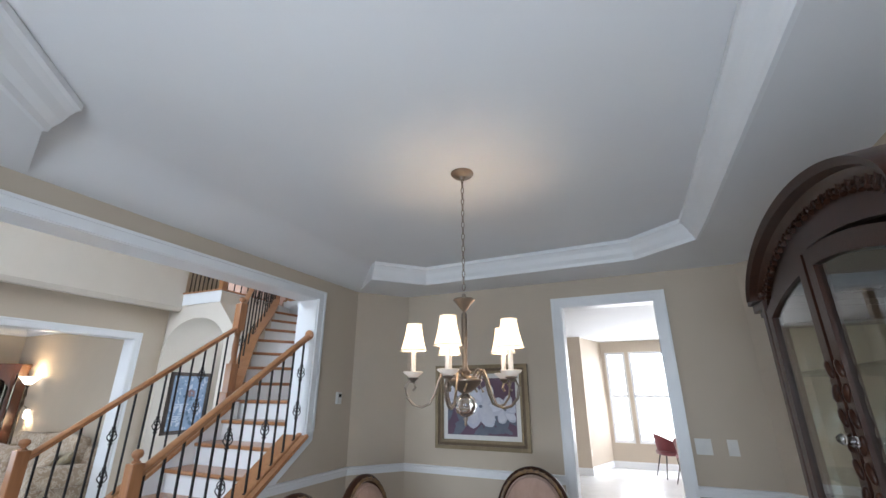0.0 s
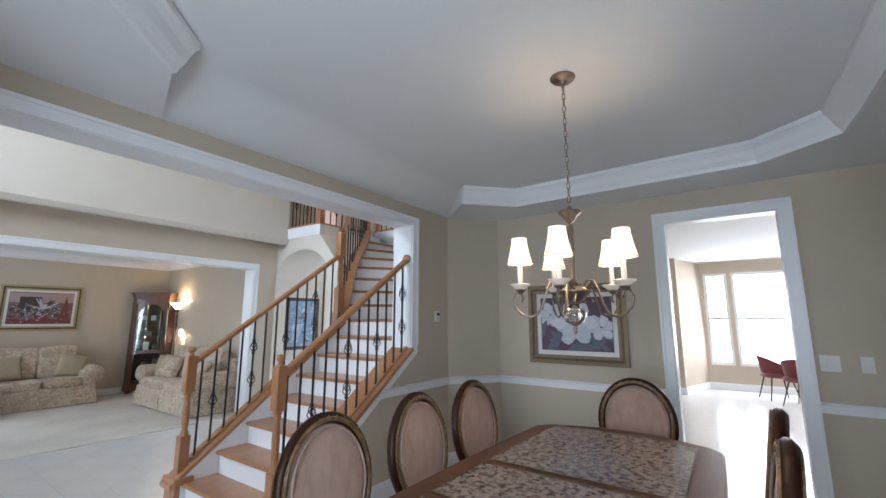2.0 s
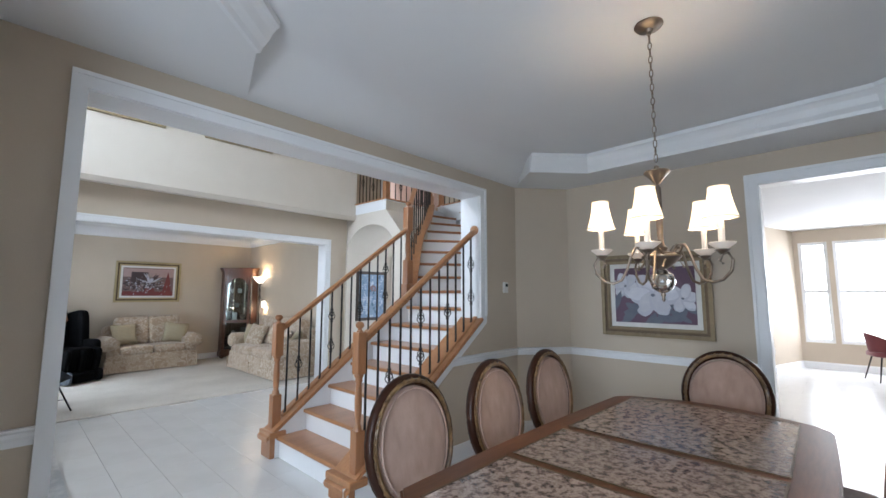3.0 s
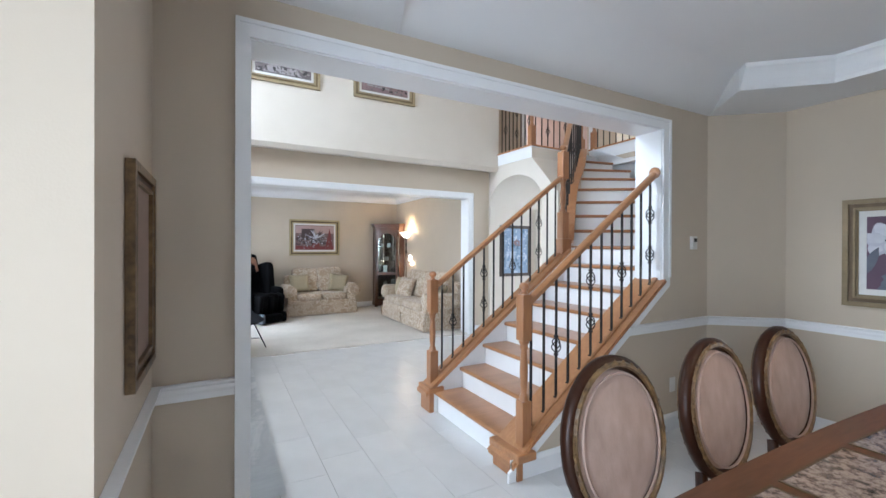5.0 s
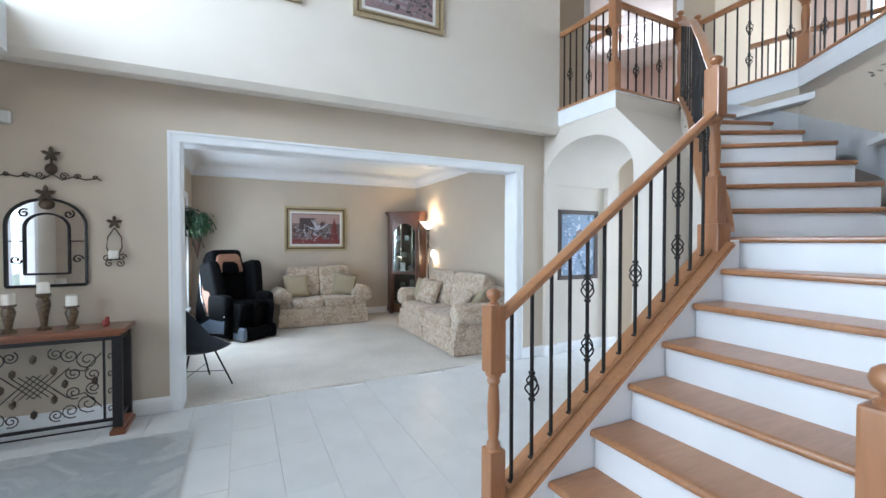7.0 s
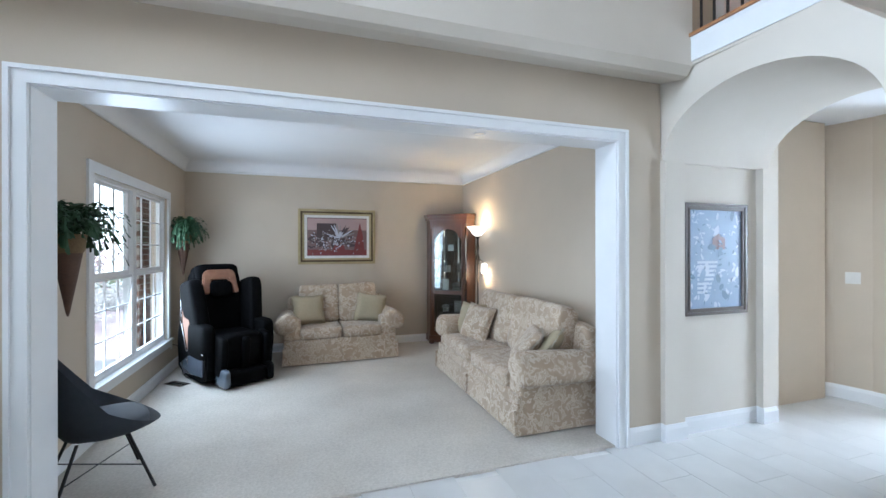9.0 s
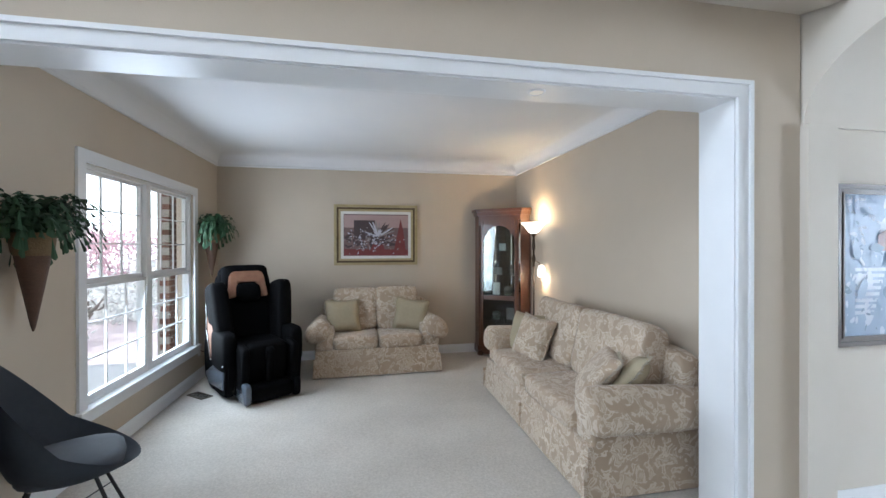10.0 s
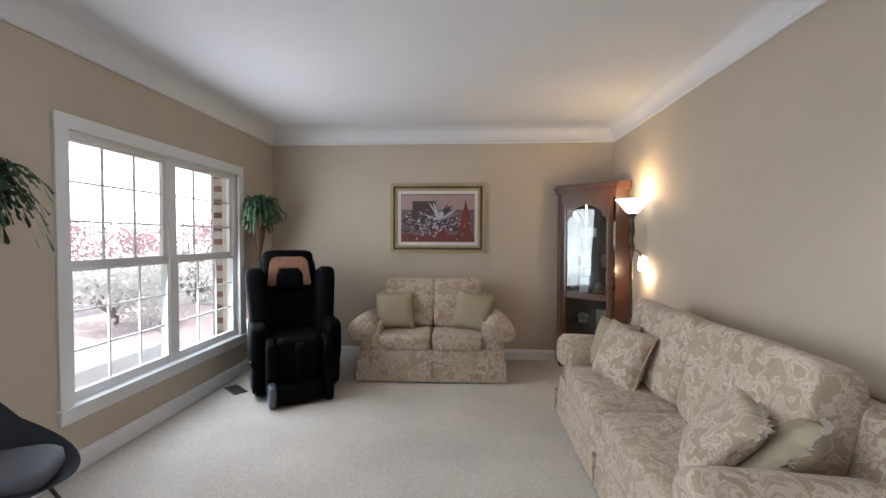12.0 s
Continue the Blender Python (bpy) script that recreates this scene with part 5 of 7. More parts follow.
# ---- living room things ----
DAMASK = damask_material("cream_damask", (0.42, 0.32, 0.23), (0.70, 0.62, 0.51), (0.35, 0.26, 0.18))
SAGE = material("plain_sage_cloth", (0.41, 0.345, 0.235), 0.9, other=(0.34, 0.285, 0.19), scale=30, mix=1.0, bump=0.4, bump_scale=220)
FRINGE = material("cream_fringe", (0.55, 0.49, 0.40), 0.95, other=(0.36, 0.31, 0.24), scale=60, mix=1.2, bump=0.8, bump_scale=160)


def pillow(parent_name, m, w, h, t, mat, label, fringe=False):
    """A throw pillow standing in the pose m: w wide, h high, t thick, with pinched corners."""
    ob = thing(parent_name, 0, 0, 0, 0, label, "pillow", "throw pillows")
    ob.matrix_basis = m
    bm = bmesh.new()
    n = 14
    rows = {}
    for side in (1, -1):
        for i in range(n + 1):
            for j in range(n + 1):
                u, v = -1 + 2 * i / n, -1 + 2 * j / n
                edge = (1 - u ** 4) * (1 - v ** 4)
                pinch = 1 - 0.10 * (1 - abs(u * v)) * max(abs(u), abs(v)) ** 3
                z = side * t / 2 * max(edge, 0) ** 0.5
                if side == -1 and (i in (0, n) or j in (0, n)):
                    rows[side, i, j] = rows[1, i, j]
                else:
                    rows[side, i, j] = bm.verts.new((u * w / 2 * pinch, z + 0.004 * noise.noise((u * 3, v * 3, side)), v * h / 2 * pinch))
        for i in range(n):
            for j in range(n):
                q = (rows[side, i, j], rows[side, i + 1, j], rows[side, i + 1, j + 1], rows[side, i, j + 1])
                bm.faces.new(q if side < 0 else tuple(reversed(q)))
    part("cover", bm, mat, ob, smooth=70)
    bm = bmesh.new()
    rim = []
    for u, v in [(-1 + 2 * k / 12, -1) for k in range(12)] + [(1, -1 + 2 * k / 12) for k in range(12)] + [(1 - 2 * k / 12, 1) for k in range(12)] + [(-1, 1 - 2 * k / 12) for k in range(12)]:
        pinch = 1 - 0.10 * (1 - abs(u * v)) * max(abs(u), abs(v)) ** 3
        rim.append(Vector((u * w / 2 * pinch, 0, v * h / 2 * pinch)))
    if fringe:
        for a, b in zip(rim, rim[1:] + rim[:1]):
            for k in range(7):
                p = a.lerp(b, k / 7)
                o = p.normalized() * random.uniform(0.022, 0.04) + Vector((random.uniform(-0.012, 0.012), random.uniform(-0.02, 0.02), random.uniform(-0.012, 0.012)))
                q = p + o
                s = Vector((0.004, 0.003, -0.003))
                vs = [bm.verts.new(p + s), bm.verts.new(p - s), bm.verts.new(q)]
                bm.faces.new(vs)
                vs = [bm.verts.new(p + Vector((0, 0.005, 0))), bm.verts.new(p - Vector((0, 0.005, 0))), bm.verts.new(q)]
                bm.faces.new(vs)
        part("fringe", bm, FRINGE, ob, "shaggy cream fringe")
    else:
        tube(bm, rim, 0.006, 6, closed=True)
        part("piping", bm, mat, ob, smooth=70)
    return ob


def couch(name, label, width, seats):
    """Rolled-arm, skirted couch facing -y; its front bottom edge lies along y = 0, x centred."""
    ob = thing(name, 0, 0, 0, 0, label, "sofa")
    D = 0.86
    arm = 0.22
    inner = width / 2 - arm
    part("base", boxes((-width / 2 + 0.03, 0.03, 0.05, width / 2 - 0.03, D, 0.32), bevel=0.02), DAMASK, ob, smooth=40)
    drop = [(0.026, 0.225), (0.004, 0.015), (0.014, 0.015), (0.036, 0.225)]
    bm = solid(drop, (-width / 2 + 0.012, width / 2 - 0.012), yz)
    for sx in (-1, 1):
        join(bm, solid([(sx * (width / 2 - y), z) for y, z in drop], (0.02, D), xz))
    part("skirt", bm, DAMASK, ob, "hanging skirt with corner pleats")
    for x in [-width / 2 + 0.02, width / 2 - 0.02] + [-inner + 2 * inner * k / seats for k in range(1, seats)]:
        part("pleat", solid([(x - 0.002, 0.21), (x - 0.014, 0.016), (x + 0.014, 0.016), (x + 0.002, 0.21)], (-0.004, 0.02), xz), DAMASK, ob)
    part("front_rail", boxes((-inner - 0.05, 0.035, 0.20, inner + 0.05, 0.10, 0.325), bevel=0.018), DAMASK, ob, smooth=40)
    for k in range(seats):
        cw = 2 * inner / seats
        cx = -inner + cw * (k + 0.5)
        bm = bmesh.new()
        soft(bm, cw * 1.0, 0.62, 0.17, pose(cx, 0.33, 0.385), 0.32, 0.22, 28, 14)
        c = part("seat_cushion", bm, DAMASK, ob, smooth=70)
        bm = bmesh.new()
        tube(bm, [(cx - cw / 2 * 0.97, 0.035, 0.425), (cx, 0.022, 0.43), (cx + cw / 2 * 0.97, 0.035, 0.425)], 0.007, 6)
        part("piping", bm, DAMASK, c, smooth=60)
        bm = bmesh.new()
        soft(bm, cw * 1.02, 0.25, 0.54, pose(cx, 0.60, 0.70, -14, 0, 0), 0.30, 0.30, 32, 18)
        for v in bm.verts:
            lift = max(0.0, v.co.z - 0.80) / 0.15
            v.co.x += (v.co.x - cx) * 0.03 * lift
            v.co.z += 0.02 * noise.noise((v.co.x * 4, v.co.y * 4, k * 7.0)) + 0.02 * lift * (abs(v.co.x - cx) / (cw / 2)) ** 4
        part("back_cushion", bm, DAMASK, ob, smooth=70)
    bm = bmesh.new()
    soft(bm, width - 0.12, 0.18, 0.58, pose(0, D - 0.10, 0.54, -6, 0, 0), 0.25, 0.25, 28, 14)
    part("back", bm, DAMASK, ob, smooth=70)
    for s in (-1, 1):
        x = s * (width / 2 - arm / 2)
        bm = bmesh.new()
        soft(bm, arm, D - 0.06, 0.42, pose(x - s * 0.02, D / 2 + 0.03, 0.36), 0.2, 0.2, 24, 12)
        a = part("arm", bm, DAMASK, ob, smooth=70)
        bm = bmesh.new()
        ring = []
        for y, r in ((0.03, 0.02), (0.022, 0.10), (0.05, 0.128), (0.2, 0.132), (0.6, 0.125), (D - 0.06, 0.115), (D - 0.05, 0.02)):
            ring.append([bm.verts.new((x + s * 0.055 + 1.12 * r * math.cos(2 * math.pi * k / 20), y, 0.535 - 0.03 * (y / D) + r * math.sin(2 * math.pi * k / 20) - 0.35 * max(0.0, s * r * math.cos(2 * math.pi * k / 20)))) for k in range(20)])
        for p, q in zip(ring, ring[1:]):
            for k in range(20):
                bm.faces.new((p[k], p[(k + 1) % 20], q[(k + 1) % 20], q[k]))
        bm.faces.new(ring[0]), bm.faces.new(list(reversed(ring[-1])))
        bmesh.ops.recalc_face_normals(bm, faces=bm.faces)
        part("arm_roll", bm, DAMASK, a, smooth=60)
    return ob


love = couch("loveseat", "cream damask loveseat with rolled arms and skirt", 1.50, 2)
love.matrix_basis = pose(2.085, 9.72, 0.012, 0, 0, 1.5)
pillow("throw_pillow", pose(1.66, 10.08, 0.67, -20, 0, 12), 0.42, 0.40, 0.14, SAGE, "plain sage throw pillow on the loveseat")
pillow("throw_pillow", pose(2.50, 10.10, 0.66, -20, 8, -10), 0.42, 0.40, 0.14, SAGE, "plain sage throw pillow leaning on the loveseat arm")
sofa = couch("sofa", "cream damask sofa with rolled arms and skirt", 2.10, 2)
sofa.matrix_basis = pose(3.17, 8.10, 0.012, 0, 0, -90)
pillow("throw_pillow", pose(3.52, 8.82, 0.64, -18, 0, -70), 0.42, 0.40, 0.13, SAGE, "plain sage throw pillow at the sofa end")
pillow("throw_pillow", pose(3.50, 8.58, 0.64, -22, 4, -75), 0.46, 0.42, 0.14, DAMASK, "damask throw pillow with piped edge")
pillow("throw_pillow", pose(3.55, 7.55, 0.60, -38, 6, -120), 0.50, 0.46, 0.14, DAMASK, "damask throw pillow with shaggy fringe", True)
pillow("throw_pillow", pose(3.68, 7.40, 0.60, -34, -4, -125), 0.50, 0.46, 0.14, SAGE, "plain sage throw pillow with shaggy fringe", True)

# massage chair
LEATHER = material("black_leather", (0.0022, 0.0022, 0.0025), 0.7, other=(0.004, 0.004, 0.0045), scale=30, bump=0.2, bump_scale=90)
LEATHER.node_tree.nodes["Principled BSDF"].inputs["Specular IOR Level"].default_value = 0.05
TAN = material("brown_leather", (0.30, 0.15, 0.09), 0.5, other=(0.22, 0.10, 0.06), scale=20, bump=0.2, bump_scale=90)
SHELL = material("grey_shell_plastic", (0.09, 0.11, 0.14), 0.25, scale=5, coat=0.3)
CHROME = material("silver_trim", (0.6, 0.6, 0.62), 0.2, metal=0.9, scale=10)
mc = thing("massage_chair", 0.77, 9.57, 0.012, 31, "large black leather massage chair with brown headrest inset", "massage chair")
# shell: two side pods that sweep from the head down to the feet
for s in (-1, 1):
    prof = [(-0.30, 0.06), (-0.14, 0.02), (0.30, 0.02), (0.52, 0.10), (0.55, 0.40), (0.46, 0.80), (0.38, 1.05), (0.26, 1.12), (0.14, 0.98), (0.06, 0.72), (-0.12, 0.60), (-0.28, 0.50), (-0.34, 0.30)]
    bm = solid(prof, (s * 0.27, s * 0.37), yz)
    bmesh.ops.bevel(bm, geom=list(bm.edges), offset=0.022, segments=3, affect='EDGES')
    pod = part("side_pod", bm, LEATHER, mc, smooth=50)
    bm = solid([(-0.26, 0.12), (0.28, 0.07), (0.42, 0.16), (0.10, 0.30), (-0.28, 0.34)], (s * 0.372, s * 0.385), yz)
    bmesh.ops.bevel(bm, geom=list(bm.edges), offset=0.004, segments=1, affect='EDGES')
    part("lower_panel", bm, SHELL, pod, "glossy blue-grey side panel")
    bm = solid([(-0.05, 0.42), (0.16, 0.36), (0.30, 0.62), (0.34, 0.92), (0.24, 0.88)], (s * 0.372, s * 0.386), yz)
    part("upper_panel", bm, TAN, pod, "brown side panel")
    bm = bmesh.new()
    tube(bm, [(s * 0.385, y, z) for y, z in ((-0.30, 0.36), (-0.05, 0.40), (0.18, 0.34), (0.34, 0.62), (0.37, 0.95))], 0.008, 6)
    part("trim_line", bm, CHROME, pod, smooth=60)
    bm = bmesh.new()
    soft(bm, 0.17, 0.40, 0.78, pose(s * 0.305, 0.14, 0.74, -12, s * 5, 0), 0.35, 0.4)
    part("shoulder_wing", bm, LEATHER, mc, smooth=60)
    bm = bmesh.new()
    soft(bm, 0.15, 0.50, 0.38, pose(s * 0.325, -0.08, 0.47), 0.35, 0.4)
    part("armrest", bm, LEATHER, mc, smooth=60)
bm = bmesh.new()
soft(bm, 0.56, 0.26, 0.95, pose(0, 0.34, 0.78, -16, 0, 0), 0.3, 0.35, 24, 16)
part("backrest", bm, LEATHER, mc, smooth=60)
bm = bmesh.new()
soft(bm, 0.50, 0.24, 0.30, pose(0, 0.40, 1.14, -14, 0, 0), 0.35, 0.35)
part("headrest", bm, LEATHER, mc, smooth=60)
bm = solid([(-0.21, -0.17), (-0.18, 0.08), (-0.14, 0.12), (0.14, 0.12), (0.18, 0.08), (0.21, -0.17), (0.12, -0.17), (0.10, 0.0), (-0.10, 0.0), (-0.12, -0.17)], (-0.03, 0.03), xz)
bmesh.ops.transform(bm, matrix=pose(0, 0.275, 1.115, -14, 0, 0), verts=bm.verts)
bmesh.ops.bevel(bm, geom=list(bm.edges), offset=0.012, segments=2, affect='EDGES')
part("headrest_inset", bm, TAN, mc, "brown leather headrest inset", smooth=50)
bm = bmesh.new()
soft(bm, 0.26, 0.12, 0.20, pose(0, 0.24, 1.0, -14, 0, 0), 0.5, 0.5)
part("neck_pillow", bm, LEATHER, mc, smooth=60)
bm = bmesh.new()
soft(bm, 0.46, 0.52, 0.20, pose(0, -0.04, 0.44), 0.35, 0.3)
part("seat", bm, LEATHER, mc, smooth=60)
for s in (-1, 1):
    bm = bmesh.new()
    soft(bm, 0.085, 0.24, 0.44, pose(s * 0.235, -0.36, 0.33, 10, 0, 0), 0.35, 0.4)
    part("calf_wing", bm, LEATHER, mc, smooth=60)
    bm = bmesh.new()
    soft(bm, 0.07, 0.30, 0.20, pose(s * 0.235, -0.42, 0.11, 0, 0, 0), 0.4, 0.45)
    part("foot_wing", bm, SHELL if s < 0 else LEATHER, mc, smooth=60)
bm = bmesh.new()
soft(bm, 0.42, 0.16, 0.46, pose(0, -0.33, 0.33, 10, 0, 0), 0.35, 0.4)
soft(bm, 0.09, 0.20, 0.40, pose(0, -0.37, 0.33, 10, 0, 0), 0.35, 0.4)
part("calf_rest", bm, LEATHER, mc, smooth=60)
bm = bmesh.new()
soft(bm, 0.44, 0.26, 0.16, pose(0, -0.42, 0.10, 0, 0, 0), 0.35, 0.4)
part("foot_rest", bm, LEATHER, mc, smooth=60)
part("base", boxes((-0.24, -0.20, 0.0, 0.24, 0.45, 0.14), bevel=0.02), LEATHER, mc)
cb = thing("power_cable", 0, 0, 0.013, 0, "thin black power cable on the carpet by the wall", "cable")
bm = bmesh.new()
tube(bm, [(0.09, 9.98, 0.33), (0.16, 9.98, 0.30), (0.20, 9.93, 0.10), (0.24, 9.80, 0.008), (0.33, 9.62, 0.006), (0.44, 9.52, 0.006), (0.50, 9.58, 0.02)], 0.005, 6)
part("cord", bm, DARK, cb, smooth=60)
plate(0.07, 9.99, 0.34, 90, "white outlet low on the window wall", "power_outlet")
vn = thing("floor_vent", 0.28, 9.42, 0.013, -40, "small dark metal floor register in the carpet", "vent")
part("frame", boxes((-0.13, -0.06, 0, 0.13, -0.045, 0.006), (-0.13, 0.045, 0, 0.13, 0.06, 0.006), (-0.13, -0.045, 0, -0.115, 0.045, 0.006), (0.115, -0.045, 0, 0.13, 0.045, 0.006)), BRONZE, vn)
for k in range(9):
    part("slat", boxes((-0.10 + k * 0.024, -0.045, 0, -0.092 + k * 0.024, 0.045, 0.004)), DARK, vn)

# painting, corner cabinet, lamp


def on_north(u, v, o):
    return (2.082 + u, 10.61 - o, 1.678 + v)


SCENE = material("muted_interior_paint", (0.21, 0.135, 0.13), 0.5, other=(0.12, 0.075, 0.075), scale=7, mix=1.6)
GREY = material("grey_paint_strokes", (0.34, 0.31, 0.30), 0.5, other=(0.20, 0.18, 0.18), scale=30, mix=1.6)
DUSKY = material("dark_plum_paint", (0.045, 0.03, 0.032), 0.5, other=(0.09, 0.055, 0.058), scale=22, mix=1.5)
ROSY = material("pale_rose_paint", (0.45, 0.32, 0.30), 0.5, other=(0.36, 0.24, 0.23), scale=16, mix=1.4)
MAROON = material("maroon_paint", (0.14, 0.022, 0.026), 0.5, other=(0.24, 0.06, 0.055), scale=12, mix=1.4)
PALEGOLD = material("bright_gilt_bead", (0.52, 0.43, 0.25), 0.38, metal=0.4, other=(0.34, 0.27, 0.14), scale=25, mix=1.0, bump=0.3, bump_scale=60)
shapes = [(ROSY, [(-0.43, 0.10), (0.44, 0.10), (0.44, 0.27), (-0.43, 0.27)]), (DUSKY, [(-0.30, -0.06), (-0.02, -0.06), (-0.02, 0.20), (-0.30, 0.20)]), (ROSY, [(-0.27, -0.03), (-0.17, -0.03), (-0.17, 0.17), (-0.27, 0.17)]), (ROSY, [(-0.14, -0.03), (-0.05, -0.03), (-0.05, 0.17), (-0.14, 0.17)]),
          (MAROON, [(-0.44, -0.28), (0.44, -0.28), (0.44, -0.20), (-0.44, -0.19)]), (MAROON, [(0.24, -0.2), (0.40, -0.2), (0.37, 0.05), (0.33, 0.22), (0.29, 0.02)]), (MAROON, [(-0.08, -0.22), (0.12, -0.22), (0.09, -0.13), (-0.05, -0.13)])]
for k in range(70):
    shapes.append((DUSKY, blob(random.uniform(-0.40, 0.22), random.uniform(-0.18, 0.02), random.uniform(0.02, 0.06), random.uniform(0.008, 0.02), random.uniform(0, 3.1), 8)))
for k in range(34):
    a, r = random.uniform(0.1, 3.0), random.uniform(0.06, 0.22)
    shapes.append(((GREY, DUSKY, PETAL2)[k % 3], blob(0.03 + 0.6 * r * math.cos(a), -0.02 + 0.6 * r * math.sin(a), r * 0.5, random.uniform(0.006, 0.014), a, 10)))
for k in range(210):
    shapes.append(((GREY, PETAL2, ROSY)[k % 3], blob(random.gauss(-0.08, 0.20), random.gauss(-0.07, 0.07), random.uniform(0.006, 0.022), random.uniform(0.004, 0.010), random.uniform(0, 3.1), 8)))
picture("framed_picture", "gold-framed picture of a flower-filled room over the loveseat", on_north, 1.122, 0.816, PALEGOLD, 0.075, 0.05, SCENE, shapes, liner=PALEGOLD, groove=GOLDD)

CHERRY = material("cherry_cabinet_wood", (0.11, 0.040, 0.018), 0.30, other=(0.06, 0.021, 0.010), scale=9, mix=1.0, bump=0.06, stretch=(7, 7, 1), coat=0.4)
MIRROR = material("silvered_mirror", (0.9, 0.9, 0.9), 0.02, metal=1.0)
cc = thing("corner_cabinet", 0, 0, 0.012, 0, "cherry corner curio cabinet with arched glass door and mirror back", "cabinet")
A, B = Vector((3.48, 10.42)), Vector((3.95, 10.05))
face = (B - A).length
fd = (B - A).normalized()
fn = Vector((-fd.y, fd.x)) * -1


def on_face(u, v, o):
    p = A + fd * u + fn * o
    return (p.x, p.y, v)


if fn.dot(Vector((-1, -1))) < 0:
    fn = -fn
outline = [(3.48, 10.42), (3.95, 10.05), (4.07, 10.05), (4.09, 10.07), (4.09, 10.59), (3.48, 10.59)]


def grown(k):
    cx, cy = 3.95, 10.45
    return [(min(4.10, cx + (x - cx) * k), min(10.60, cy + (y - cy) * k)) for x, y in outline]


part("base", solid(grown(1.03), (0.03, 0.13)), CHERRY, cc)
part("cornice", solid(grown(1.05), (1.93, 1.98)), CHERRY, cc)
part("cornice_top", solid(grown(1.10), (1.98, 2.02)), CHERRY, cc)
part("top_box", solid(outline, (1.86, 1.93)), CHERRY, cc)
part("floor_box", solid(outline, (0.13, 0.20)), CHERRY, cc)
part("side", solid([(3.95, 10.05), (4.09, 10.05), (4.09, 10.08), (3.96, 10.08)], (0.20, 1.86)), CHERRY, cc)
part("side", solid([(3.48, 10.42), (3.50, 10.40), (3.50, 10.59), (3.48, 10.59)], (0.20, 1.86)), CHERRY, cc)
part("mirror_back", boxes((3.52, 10.575, 0.84, 4.07, 10.585, 1.85)), MIRROR, cc, "mirror back of the cabinet")
part("lower_back", boxes((3.52, 10.575, 0.22, 4.07, 10.585, 0.84), (4.075, 10.10, 0.22, 4.085, 10.57, 0.84)), SILK, cc, "dark lining of the lower compartment")
part("mirror_back", boxes((4.075, 10.10, 0.84, 4.085, 10.57, 1.85)), MIRROR, cc, "mirror back of the cabinet")
f0, f1 = 0.02, face - 0.02
part("stile", solid([(f0, 0.20), (f0 + 0.055, 0.20), (f0 + 0.055, 1.86), (f0, 1.86)], (0.0, 0.025), on_face), CHERRY, cc)
part("stile", solid([(f1 - 0.055, 0.20), (f1, 0.20), (f1, 1.86), (f1 - 0.055, 1.86)], (0.0, 0.025), on_face), CHERRY, cc)
for s in (f0 + 0.012, f1 - 0.012):
    bm = bmesh.new()
    for k in range(3):
        p0, p1 = on_face(s + (k - 1) * 0.012, 0.25, 0.028), on_face(s + (k - 1) * 0.012, 1.80, 0.028)
        tube(bm, [p0, p1], 0.006, 6)
    part("reeding", bm, CHERRY, cc)
w0, w1 = f0 + 0.06, f1 - 0.06
mid = (w0 + w1) / 2
half = (w1 - w0) / 2
scal = [(w1, 1.62), (w1 - 0.02, 1.66), (w1 - 0.05, 1.67), (w1 - 0.06, 1.72), (mid + 0.09, 1.77), (mid, 1.79), (mid - 0.09, 1.77), (w0 + 0.06, 1.72), (w0 + 0.05, 1.67), (w0 + 0.02, 1.66), (w0, 1.62)]
part("arched_rail", solid([(w0, 1.86)] + [(w0, 1.62)] + list(reversed(scal))[1:-1] + [(w1, 1.62), (w1, 1.86)], (0.0, 0.022), on_face), CHERRY, cc)
part("middle_rail", solid([(w0, 0.78), (w1, 0.78), (w1, 0.84), (w0, 0.84)], (0.0, 0.022), on_face), CHERRY, cc)
part("pane", solid([(w0, 0.84), (w1, 0.84)] + scal, (0.004, 0.008), on_face), CLEAR, cc)
part("pane", solid([(w0, 0.20), (w1, 0.20), (w1, 0.78), (w0, 0.78)], (0.004, 0.008), on_face), PANE, cc)
for z in (0.50, 1.12, 1.45):
    part("shelf", solid([(x, y) for x, y in ((3.56, 10.40), (3.93, 10.11), (4.07, 10.11), (4.07, 10.57), (3.56, 10.57))], (z, z + 0.008)), PANE, cc)
bm = bmesh.new()
for x, y in ((3.50, 10.40), (3.95, 10.07), (4.06, 10.10)):
    lathe(bm, [(0.03, 0), (0.045, 0.015), (0.04, 0.05), (0.03, 0.07)], 12, (x, y, 0))
part("foot", bm, CHERRY, cc, smooth=50)
CLOCKM = material("dark_keepsake", (0.05, 0.05, 0.055), 0.3, other=(0.2, 0.18, 0.15), scale=30, mix=1.2)
